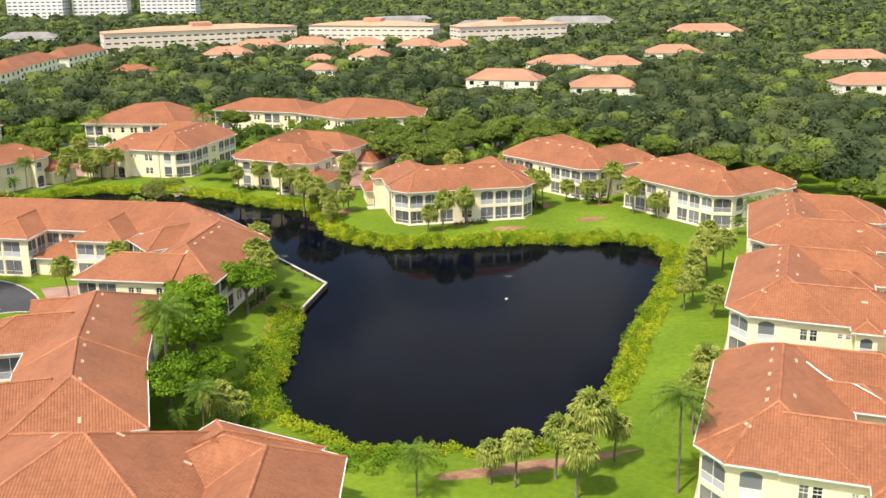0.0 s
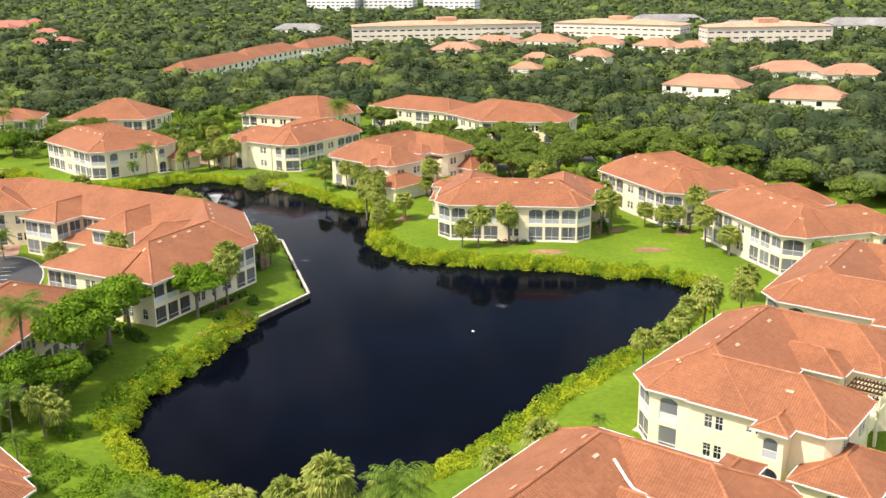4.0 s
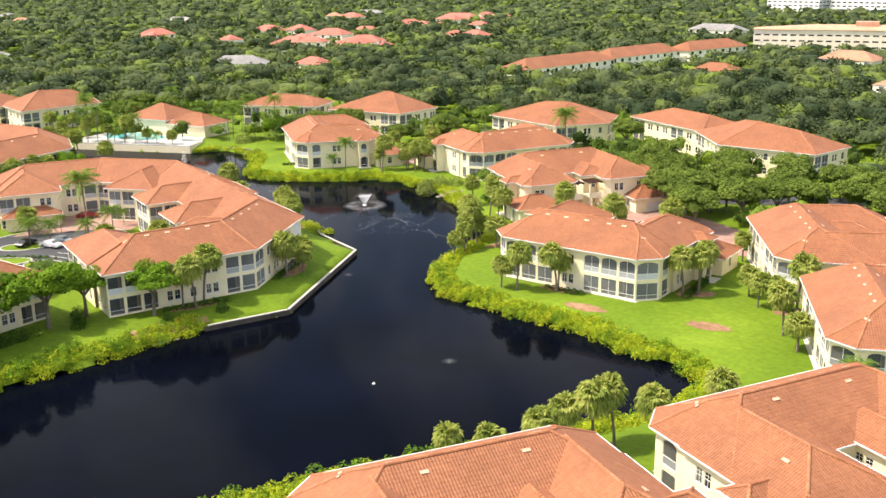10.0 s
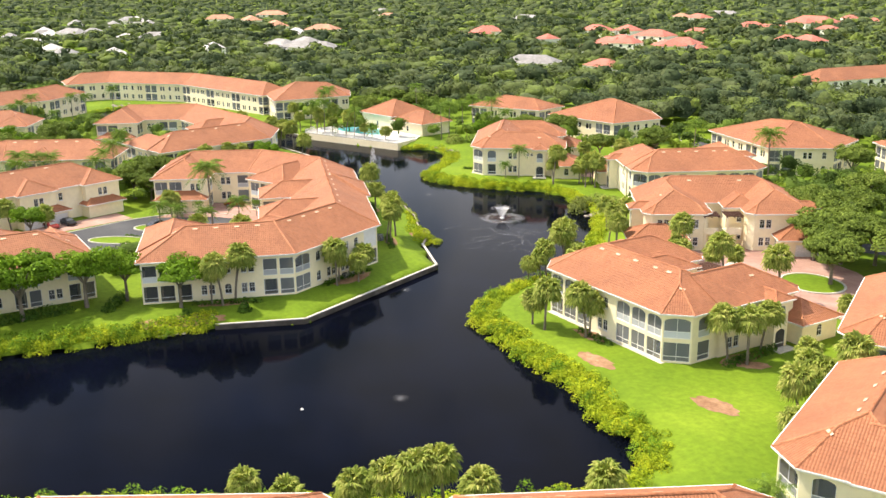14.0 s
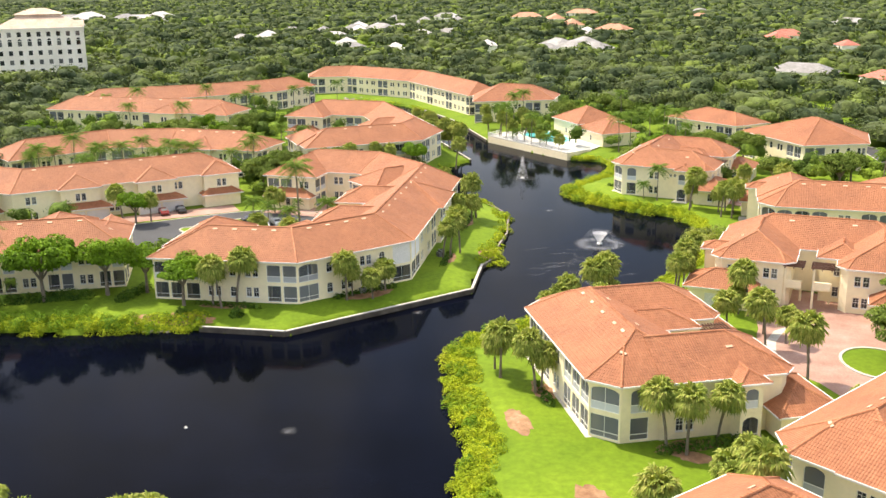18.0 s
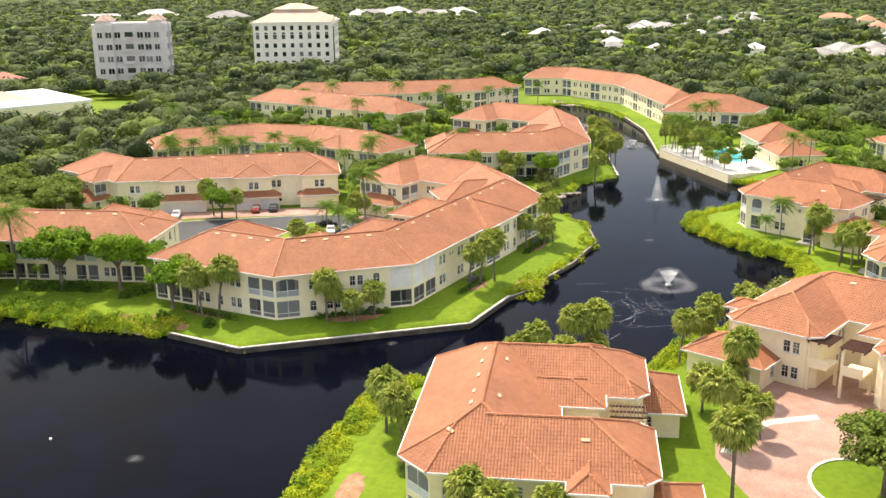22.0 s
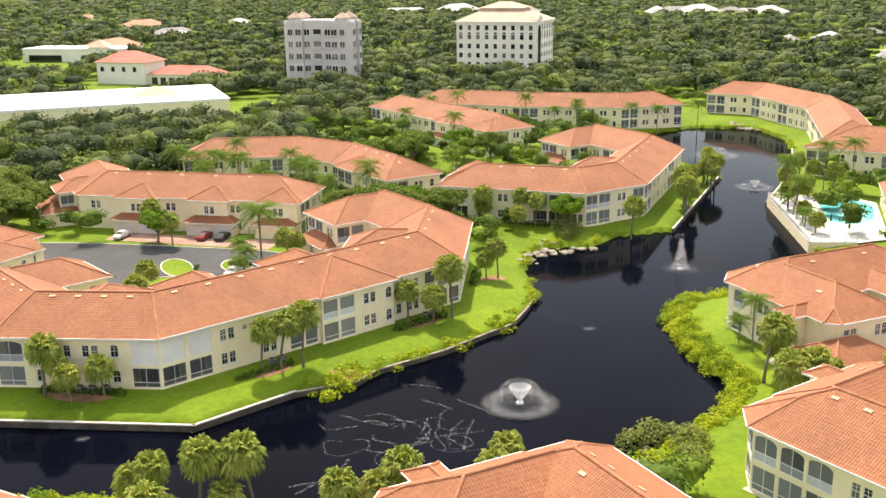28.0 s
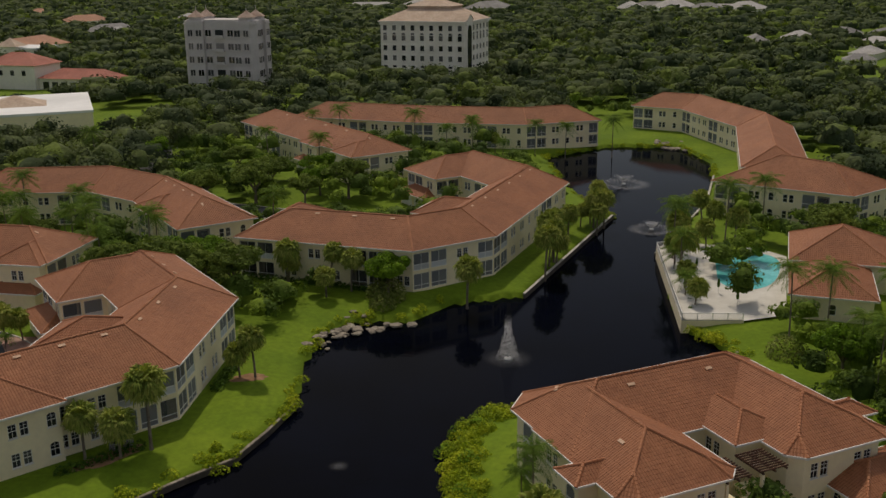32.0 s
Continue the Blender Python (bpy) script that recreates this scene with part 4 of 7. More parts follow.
K1_OUT = [(-95, 78), (-85, 101.5), (-108.5, 146.5)]
K1_P = band(K1_OUT, -15.5)
K1_ROWS = outer_rows(K1_P, [".w.r.w.s.", ".w.s..r.w.s...w.r.w."])
K1_P += [
    (along(K1_OUT[1], K1_OUT[2], 9.5, 19, -1.6, 8), list("eege")),
    (along(K1_OUT[1], K1_OUT[2], 26, 35.5, -1.6, 8), list("eege")),
    (along(K1_OUT[1], K1_OUT[2], 41, 50.5, -1.6, 8), list("eege")),
    (along(K1_OUT[1], K1_OUT[2], 9, 20.5, -3.2, 0.6), list("eege"), LOW - 0.4),
    (along(K1_OUT[1], K1_OUT[2], 25.5, 37, -3.2, 0.6), list("eege"), LOW - 0.4),
    (along(K1_OUT[1], K1_OUT[2], 40.5, 50.2, -3.2, 0.6), list("eege"), LOW - 0.4),
    (along(K1_OUT[0], K1_OUT[1], 13, 22, -3.5, 8), list("eege")),
    (along(K1_OUT[0], K1_OUT[1], 9, 23, -7, 0.6), list("eege"), LOW - 0.2),
]
K1_ROWS |= {(2, 0): ".w.", (3, 0): ".w.", (4, 0): ".w.", (5, 0): "GG", (6, 0): "GG", (7, 0): "GG", (8, 0): ".w.", (9, 0): ".r.r."}
building("court_house", "cream apartment house with white garage doors round a parking court", K1_P, K1_ROWS, vents=row_vents(K1_OUT[1], K1_OUT[2], 7.0, 6))

K3_OUT = [(-137, 158), (-149, 189), (-165, 194.5), (-209, 181.5), (-220, 150)]
K3_P = band(K3_OUT, -15.5)
K3_ROWS = outer_rows(K3_P, ["dd.w.w.r.dd.w", "LL.w.L", "LL.w.w.r.w.LL.w.w", "LL.w.w"])
K3_P += [(along(K3_OUT[3], K3_OUT[4], 19, 33, 7, 22), list("geee")), (along(K3_OUT[2], K3_OUT[3], 10, 20, 10, 21), list("geee")), (along(K3_OUT[0], K3_OUT[1], -0.5, 10, 7, 22), list("geee")),
         (along(K3_OUT[3], K3_OUT[4], 20, 32, 20, 24.5), list("geee"), LOW - 0.4)]
K3_ROWS |= {(7, 2): "GG"}
building("second_peninsula_house", "curved cream apartment house on the second peninsula", K3_P, K3_ROWS, vents=row_vents(K3_OUT[2], K3_OUT[3], 6.9, 6) + row_vents(K3_OUT[0], K3_OUT[1], 6.9, 4))

K2_OUT = [(-124, 85), (-142, 105), (-142.5, 120), (-134, 146)]
building("middle_house", "cream apartment house partly hidden by palms", band(K2_OUT, -15.5) + [(along(K2_OUT[2], K2_OUT[3], 4, 14, -1, 8), list("eege"))], far=True, vents=row_vents(K2_OUT[2], K2_OUT[3], 6.9, 5, 1, 22))

K4_OUT = [(-223.8, 56.4), (-203.5, 124.4)]
K4_P = band(K4_OUT, -15.5)
K4_P += [(along(K4_OUT[0], K4_OUT[1], 42, 52, -1.8, 8), list("eege")), (along(K4_OUT[0], K4_OUT[1], 60, 70.8, -1.8, 8), list("eege")), (along(K4_OUT[0], K4_OUT[1], 41.5, 53, -3.4, 0.6), list("eege"), LOW - 0.4)]
building("west_court_house", "cream apartment house with garages behind young trees", K4_P, {(3, 0): "GG", (1, 0): ".w.", (2, 0): ".r."}, far=True, vents=row_vents(K4_OUT[0], K4_OUT[1], 6.9, 6))

K5_OUT = [(-240, 62), (-252, 100), (-268, 130), (-288, 143)]
building("west_house", "cream apartment house with palms before it", band(K5_OUT, -15.5), far=True)
S1_OUT = [(-319.5, 135.5), (-321.5, 152), (-299, 180), (-246, 204)]
building("pond_house", "long cream apartment house round the end of the pond", band(S1_OUT, -15.5), far=True)
building("garden_house", "cream apartment house beside the pool garden", [([(-228, 205), (-231, 234), (-247, 238), (-251, 206)], list("eeee"), EAVE + 0.1)], far=True)
building("club_house", "cream one-storey club house with terracotta roof beside the pool", [([(-206, 230.5), (-189, 236.9), (-195, 252.7), (-212, 246.3)], list("eeee"), 6.6), ([(-190, 236.5), (-174.5, 242.4), (-179, 254.5), (-194.5, 248.6)], list("eeee"), 5.6)], far=True, category="club house")
C_BLOCKS = [[(-110, 306), (-80, 303), (-72, 318), (-80, 332), (-106, 326)], [(-76, 333), (-44, 323), (-36, 338), (-68, 348)], [(-46, 323), (-30, 309), (-5, 313), (-4, 329), (-38, 339)], [(-158, 279), (-132, 288), (-134, 306), (-150, 312), (-164, 300)], [(-188, 264), (-166, 280), (-172, 292), (-196, 280)]]
for corners in C_BLOCKS:
    hull = corners
    building("north_house", "cream two-storey house with terracotta roof among palms", [(hull, ["e"] * len(hull), EAVE, 0.38)], far=True, category="house", group="houses north of the lake")
# ---- trees ----
rng = np.random.default_rng(5)


def from_arrays(name, verts, faces, mat, parent=None, label="", smooth=False):
    """A mesh from arrays of vertices and of triangles or quads."""
    me = bpy.data.meshes.new(name)
    k = faces.shape[1]
    me.vertices.add(len(verts))
    me.vertices.foreach_set("co", np.asarray(verts, np.float32).ravel())
    me.loops.add(faces.size)
    me.loops.foreach_set("vertex_index", np.asarray(faces, np.int32).ravel())
    me.polygons.add(len(faces))
    me.polygons.foreach_set("loop_start", np.arange(0, faces.size, k, dtype=np.int32))
    me.polygons.foreach_set("use_smooth", np.full(len(faces), smooth))
    me.materials.append(mat)
    me.update(calc_edges=True)
    me.validate()
    ob = new(name, me)
    if parent is not None:
        ob.parent = parent
    if label:
        ob["label"] = label
    return ob


def leaf_quads(centres, normals, size, r):
    """Quads at the centres, tilted about the normals, as leaves or tufts."""
    n = len(centres)
    nm = normals + np.array([0.0, 0.0, 0.55]) + r.normal(0, 0.5, (n, 3))
    nm /= np.linalg.norm(nm, axis=1, keepdims=True)
    ref = r.normal(0, 1, (n, 3))
    u = np.cross(nm, ref)
    u /= np.linalg.norm(u, axis=1, keepdims=True)
    w = np.cross(nm, u)
    s = size * r.uniform(0.6, 1.35, (n, 1))
    a = r.uniform(0.45, 0.8, (n, 1))
    v = np.stack([centres - u * s, centres - w * s * a, centres + u * s, centres + w * s * a], 1).reshape(-1, 3)
    return v, np.arange(4 * n).reshape(n, 4)


def lumps(r, count, rx, rz, z0, spread=0.76):
    """Centres and radii of the lumps that make up a crown."""
    c, rad = [], []
    for k in range(count):
        ang, rr = r.uniform(0, 2 * math.pi), math.sqrt(r.uniform(0, 1)) * spread
        h = r.uniform(-0.5, 0.75)
        c.append((rx * rr * math.cos(ang), rx * rr * math.sin(ang), z0 + rz * h * (1.05 - rr * 0.6)))
        rad.append(rx * r.uniform(0.2, 0.42))
    return np.array(c), np.array(rad)


def crown_leaves(r, count_lumps, leaves, rx, rz, z0, leaf):
    c, rad = lumps(r, count_lumps, rx, rz, z0)
    which = r.integers(0, len(c), leaves)
    d = r.normal(0, 1, (leaves, 3))
    d[:, 2] = np.abs(d[:, 2]) * 0.9 - 0.25 * np.abs(d[:, 0])
    d /= np.linalg.norm(d, axis=1, keepdims=True)
    p = c[which] + d * (rad[which] * r.uniform(0.72, 1.05, leaves))[:, None] * np.array([1, 1, rz / rx * 1.1])
    return leaf_quads(p, d, leaf, r)


def tube(points, radii, sides=7):
    v, f = [], []
    for i, (p, rad) in enumerate(zip(points, radii)):
        p = Vector(p)
        q = Vector(points[min(i + 1, len(points) - 1)])
        b = Vector(points[max(i - 1, 0)])
        d = (q - b).normalized()
        u = d.cross(Vector((0.31, 0.95, 0.02))).normalized()
        w = d.cross(u)
        for k in range(sides):
            a = 2 * math.pi * k / sides
            v.append(tuple(p + (u * math.cos(a) + w * math.sin(a)) * rad))
        if i:
            for k in range(sides):
                a, b2 = (i - 1) * sides + k, (i - 1) * sides + (k + 1) % sides
                f.append((a, b2, b2 + sides, a + sides))
    return v, f


def broad_tree(label, height, radius, leaves, mat, seed, leaf=0.42, name="tree", clear=0.35):
    r = np.random.default_rng(seed)
    top = tagged(new(name), label, "tree")
    base = height * clear
    v, f = tube([(0, 0, -0.4), (0.06, 0.02, base * 0.5), (0.1, 0.1, base)], [radius * 0.075, radius * 0.055, radius * 0.045])
    for k in range(6):
        a = 2 * math.pi * k / 6 + r.uniform(-0.3, 0.3)
        e = radius * r.uniform(0.5, 0.75)
        v2, f2 = tube([(0.1, 0.1, base * 0.9), (0.45 * e * math.cos(a), 0.45 * e * math.sin(a), base + (height - base) * 0.3), (e * math.cos(a), e * math.sin(a), base + (height - base) * 0.6)], [radius * 0.035, radius * 0.025, radius * 0.01], 5)
        f += [tuple(i + len(v) for i in q) for q in f2]
        v += v2
    mesh_ob("trunk", v, f, M["bark"], top, smooth=True)
    cv, cf = crown_leaves(r, 30, leaves, radius, (height - base) * 0.5, base + (height - base) * 0.48, leaf)
    from_arrays("crown", cv, cf, M[mat], top)["kind"] = "stuff"
    return top


def sabal(label, height, seed):
    """Cabbage palm: round shaggy head of stiff fans on a slim trunk with old leaf bases under the head."""
    r = np.random.default_rng(seed)
    top = tagged(new("cabbage_palm"), label, "palm tree")
    bend = r.normal(0, 0.25, 2)
    pts = [(bend[0] * t * t, bend[1] * t * t, -0.4 + (height + 0.4) * t) for t in np.linspace(0, 1, 8)]
    v, f = tube(pts, [0.2, 0.15, 0.135, 0.13, 0.13, 0.14, 0.19, 0.24], 8)
    mesh_ob("trunk", v, f, M["bark"], top, smooth=True)
    head = Vector(pts[-1]) + Vector((0, 0, 0.2))
    tv, tf = [], []
    fans = 62
    for k in range(fans):
        t = (k + 0.5) / fans
        el = math.asin(max(-0.78, 1 - 1.72 * t)) + r.uniform(-0.12, 0.12)
        az = k * 2.39996 + r.uniform(-0.3, 0.3)
        d = Vector((math.cos(el) * math.cos(az), math.cos(el) * math.sin(az), math.sin(el)))
        side = Vector((-math.sin(az), math.cos(az), 0))
        stalk = r.uniform(0.75, 1.2)
        c = head + d * stalk
        axis = (d + Vector((0, 0, -0.38 * math.cos(el)))).normalized()
        face = side.cross(axis).normalized()
        i = len(tv)
        tv += [tuple(head + side * 0.03), tuple(head - side * 0.03), tuple(c - side * 0.02), tuple(c + side * 0.02)]
        tf += [(i, i + 1, i + 2), (i, i + 2, i + 3)]
        size = r.uniform(0.75, 1.08)
        n = 17
        for j in range(n):
            a = (j / (n - 1) - 0.5) * 3.9
            lay = axis * math.cos(a) + side * math.sin(a)
            reach = size * (0.62 + 0.38 * math.cos(a * 0.55)) * r.uniform(0.85, 1.1)
            fold = face * (0.16 * abs(math.sin(a)) * size)
            m = c + lay * reach * 0.6 + fold
            tip = m + lay * reach * 0.4 + Vector((0, 0, -0.34 * size * r.uniform(0.5, 1.6)))
            wv = (side * math.cos(a) - axis * math.sin(a)) * 0.085 * size + face * (0.06 if j % 2 else -0.06)
            i = len(tv)
            tv += [tuple(c), tuple(m + wv), tuple(m - wv), tuple(tip)]
            tf += [(i, i + 1, i + 2), (i + 1, i + 3, i + 2)]
    from_arrays("crown", np.array(tv), np.array(tf), M["leaf_palm"], top, "stiff fan leaves in a round head")["kind"] = "stuff"
    return top


def feather(label, height, seed, fronds=22, length=3.2, droop=1.0):
    """Palm with arching feather leaves of many hanging leaflets."""
    r = np.random.default_rng(seed)
    top = tagged(new("feather_palm"), label, "palm tree")
    bend = r.normal(0, 0.35, 2)
    pts = [(bend[0] * t * t, bend[1] * t * t, -0.4 + (height + 0.4) * t) for t in np.linspace(0, 1, 8)]
    v, f = tube(pts, [0.2, 0.15, 0.13, 0.125, 0.12, 0.12, 0.13, 0.09], 8)
    mesh_ob("trunk", v, f, M["bark"], top, smooth=True)
    head = Vector(pts[-1])
    tv, tf = [], []
    steps = 26
    for k in range(fronds):
        az = k * 2.39996 + r.uniform(-0.3, 0.3)
        el = math.radians(80 - 105 * ((k + 0.5) / fronds) ** 1.1)
        out = Vector((math.cos(az), math.sin(az), 0))
        side = Vector((-math.sin(az), math.cos(az), 0))
        ll = length * r.uniform(0.82, 1.12)
        twist = r.uniform(-0.25, 0.25)
        prev = None
        for j in range(steps + 1):
            t = j / steps
            p = head + out * (ll * t * math.cos(el * (1 - 0.5 * t))) + side * (twist * t * t * ll) + Vector((0, 0, ll * (math.sin(el) * t - droop * 0.66 * t * t)))
            if prev is not None:
                d = (p - prev).normalized()
                i = len(tv)
                tv += [tuple(prev - side * 0.03), tuple(prev + side * 0.03), tuple(p)]
                tf.append((i, i + 1, i + 2))
                lw = 0.95 * math.sin(math.pi * min(0.96, 0.16 + 0.8 * t)) ** 0.6
                for sg in (-1, 1):
                    hang = r.uniform(0.35, 0.8)
                    tip = p + side * sg * lw * 0.8 + d * (0.35 * lw) - Vector((0, 0, hang * lw))
                    mid = p * 0.5 + tip * 0.5 + Vector((0, 0, 0.12 * lw))
                    i = len(tv)
                    tv += [tuple(p), tuple(mid + d * 0.05), tuple(mid - d * 0.05), tuple(tip)]
                    tf += [(i, i + 1, i + 2), (i + 1, i + 3, i + 2)]
            prev = p
    from_arrays("crown", np.array(tv), np.array(tf), M["leaf_queen"], top, "arching feather leaves")["kind"] = "stuff"
    return top


SABALS = [sabal("cabbage palm with a round head of fan leaves", h, 11 + k) for k, h in enumerate((3.4, 4.3, 5.2, 4.7))]
FEATHERS = [feather("feather palm with arching green fronds", h, 31 + k) for k, h in enumerate((5.5, 7.2, 9.0))]
TALL = [feather("tall feather palm with a lush arching crown", h, 41 + k, 24, 3.7) for k, h in enumerate((10.5, 12.0))]
BROADS = [broad_tree("broad leafy tree with a dark uneven crown", 9.5, 5.6, 10500, "leaf_oak", 51, 0.235), broad_tree("broad leafy tree with a dark uneven crown", 8.5, 5.0, 9500, "leaf_oak", 52, 0.225),
          broad_tree("bright green round-headed tree", 7.6, 3.9, 8500, "leaf_lime", 53, 0.19), broad_tree("bright green shade tree with open limbs", 9.0, 4.6, 9500, "leaf_lime", 54, 0.19, clear=0.42)]
used = {}


def built_on(x, y, margin):
    """Whether a house stands at the place or within the margin of it."""
    ring = [(x + margin * math.cos(a), y + margin * math.sin(a)) for a in (0, 0.79, 1.57, 2.36, 3.14, 3.93, 4.71, 5.5)]
    near = [poly for poly in FOOT if min(p[0] for p in poly) - margin < x < max(p[0] for p in poly) + margin and min(p[1] for p in poly) - margin < y < max(p[1] for p in poly) + margin]
    return any(inside(q, poly) for poly in near for q in ring + [(x, y)])


def free_spot(x, y, margin):
    """The nearest place clear of houses."""
    for rad in (0, 1, 2, 3, 4, 5, 6, 8, 10):
        for k in range(12):
            q = (x + rad * math.cos(k * 0.5236), y + rad * math.sin(k * 0.5236))
            if not built_on(*q, margin):
                return q
    return x, y


def plant(kind, k, x, y, scale=1.0, z=None, group=""):
    """The first use moves the model itself, later ones copy it."""
    ob = kind[k % len(kind)]
    x, y = free_spot(x, y, 0.9 if kind is SABALS else 1.6)
    z = ground_z(x, y) if z is None else z
    m = pose(x, y, max(z, 0.2), 0, 0, (x * 37.7 + y * 91.3) % 360) @ Matrix.Scale(scale, 4)
    if ob.name in used:
        c = copy_thing(ob, m)
    else:
        used[ob.name] = 1
        c = ob
        ob.matrix_basis = m
    if group:
        c["group"] = group
    return c


SABAL_AT = [(5, 96.4), (7.6, 95.7), (12.1, 97.4), (15.9, 99.6), (19.1, 101.1), (42.4, 147.1), (31, 110), (32.5, 113), (29.4, 107.5), (5.6, 206), (4.2, 206.8), (-20.6, 218.2), (-22, 220.5), (-37.6, 245.9), (-30.7, 241.7),
            (38.6, 224.9), (36.4, 223), (48.5, 211.5), (50.1, 209.5), (23.2, 221.3), (20.6, 225.4), (21.4, 219.4), (16.9, 254), (-26.7, 110.2), (-24.8, 110.7), (-31.8, 156.5), (-29.6, 158.1), (-31.0, 160.4), (-34.8, 179), (-34.4, 182.4), (-37.9, 184.3),
            (-33.2, 178.2), (-56, 194.2), (-58.2, 195.6), (-82.6, 197.6), (-85.3, 200.4), (-108.3, 193.4), (-109.6, 195), (-60.6, 197.5), (-88.6, 201.5), (38.7, 150.6), (41, 154.7), (42.8, 161), (45.5, 166.5),
            (50.6, 171.9), (47, 168.6), (43.6, 163.6), (50.8, 183.7), (-24.4, 210.5), (-24.4, 214), (-26.6, 218.8), (-31.2, 221.8), (-23.4, 212.4), (-27.8, 221), (-2.7, 201.2), (0.4, 201.8), (-31.8, 232.2), (-38.5, 234.4), (-34.6, 235.8),
            (-16.4, 236.6), (-24.5, 240.4), (-49.4, 240), (-8.7, 240), (4.6, 241.3), (-10.5, 243.5), (-14.5, 241.5), (-90.7, 255.2), (-88, 258.4), (-86.4, 254.6), (-85.2, 256.6), (-92.2, 257.1), (-89.8, 261.2), (-103.7, 262.4), (-108.8, 266),
            (-99.7, 271), (-94, 249.6), (-95.8, 250.4), (-138.8, 178.8), (-141, 168.4), (-147, 169.2), (-147.2, 173), (-89.4, 123.8), (-88, 130.4), (-95.4, 156.3), (-101.5, 157.2), (-153.5, 180), (-177.8, 197), (-180.4, 196.4), (19, 242.4), (29.3, 226.5), (33.2, 222.6), (42.4, 214),
            (-62, 158), (-57, 166), (-190, 190), (-197, 189), (-204, 187.6), (13.8, 93.2), (-152, 198), (-172, 200), (-258, 126), (-208, 187.5), (-211, 186.5), (-206, 189.5), (-213.5, 185), (-209.5, 190), (-204, 191.5), (-180, 197.2), (-182.5, 194.6), (-189, 216.5), (-195, 212.6), (-184, 219.6), (-177.5, 224), (-171, 229), (-203, 216), (-205.5, 220.5), (-210, 214), (-214, 210), (-206, 209.5)]
for k, (x, y) in enumerate(SABAL_AT):
    plant(SABALS, k * 7 + k // 3, x, y, 1.0 + 0.08 * ((k * 5) % 4), group="cabbage palms")
FEATHER_AT = [(-2.9, 94), (24.6, 94.1), (36.5, 128.1), (-31.4, 108.4), (-29.4, 112.6), (-28, 106.6), (-32.6, 112.6), (-25, 103.6), (-110.2, 244.4), (-108.2, 247.2), (-92.5, 161.9), (-84.4, 169.6), (-84.9, 156.6), (-82.8, 163.6), (-88.8, 174),
              (-86.5, 153.1), (-80, 161.9), (-42.9, 117.4), (-44.5, 121.9), (-192, 214.6), (-186.5, 217.6), (-180.5, 221.6), (-198, 213.4), (-207, 218), (-174.5, 225.6), (-166, 246), (-170, 250), (-176, 257), (-162, 253), (-164, 262), (-158, 258), (-180, 262), (-168, 268),
              (-153, 262), (-112, 109), (-118, 116), (-122, 122), (-114, 126), (-125, 132), (-120, 140), (-108, 98), (-128, 146), (-246, 118), (-250, 124), (-255, 131), (-262, 137), (-270, 142), (-238, 84), (-242, 92), (-279, 152), (-96, 290), (-62, 300), (-56, 306), (-70, 296),
              (-48, 310), (-102, 296), (60, 195), (64, 192), (-40, 302), (-215, 222), (-209, 243), (-220, 256), (-46, 112), (-48, 106), (-113, 103), (-117, 111), (-121, 119), (-124, 128), (-127, 136), (-131, 144), (-115, 107), (-172, 60), (-198, 76), (-203, 92), (-210, 108), (-232, 70), (-236, 100), (-244, 108), (-256, 120), (-150, 156), (-155, 150), (-121, 92), (-126, 96), (-131, 99), (-134, 108), (-133, 116), (-130, 124), (-126, 106), (-122, 110), (-116, 96), (-128, 90)]
for k, (x, y) in enumerate(FEATHER_AT):
    if x < -100 and k not in (8, 9) and k % 4:
        plant(TALL, k, x, y, 0.85 + 0.1 * (k % 3), group="feather palms")
        continue
    plant(FEATHERS, k * 2 + k // 4, x, y, 0.42 if k == 2 else 0.66 if y in (192, 195) or (-36 < x < -24 and 100 < y < 114) else 0.72 if k in (8, 9) else 0.9 + 0.1 * ((k * 3) % 4), group="feather palms")
LIME_AT = [(-130, 156, 2), (-126, 151, 3), (-135, 152, 2), (-186, 66, 3), (-192, 104, 2), (-197, 117, 3), (-38.2, 143.6, 3), (-34.2, 127.6, 4), (-37.2, 137.2, 5), (-30.2, 117.6, 2), (-36.2, 151.6, 3), (-86.8, 127.4, 2), (-156.4, 256.7, 2), (-33.5, 112, 3), (-190.6, 124, 2), (-147.5, 186.5, 2)]
for x, y, k in LIME_AT:
    plant(BROADS, k % 4 if k < 4 else k - 2, x, y, 1.0 if k < 4 else 1.55 if k == 4 else 1.2, group="shade trees")
OAK_AT = [(-1, 256), (-8, 262), (-17, 265), (-26, 268), (-7, 271), (2.5, 268), (-17, 273), (10, 279), (-30, 276), (-14, 292), (18, 294), (28, 282), (-36, 270), (-23, 272), (-10, 266), (-5, 274), (-27, 284), (-12, 284), (6, 276), (2, 288), (-18, 296), (16, 288), (22, 300), (-38, 296), (8, 300), (-6, 304), (30, 290), (38, 300), (46, 278), (58, 262), (70, 246), (84, 232), (92, 214),
          (-82, 76), (-77, 84), (-80, 91), (-70, 82), (-66, 90), (-72, 96), (-88, 70), (-118, 100), (-122, 118), (-118, 150), (-124, 154), (-112, 156), (-128, 158), (-130, 166), (-176, 118), (-182, 128), (-170, 108), (-186, 112), (-192, 132), (-196, 88), (-64, 76), (-72, 84), (-56, 70), (-90, 82), (-80, 74),
          (-150, 268), (-144, 276), (-118, 276), (-120, 296), (-112, 290), (-66, 318), (-24, 306), (-228, 258), (-236, 252), (-214, 236)]
for k, (x, y) in enumerate(OAK_AT):
    plant(BROADS, k % 2, x, y, 0.96 + 0.07 * (k % 3) if k < 30 else 0.8 + 0.1 * (k % 4), group="oaks")


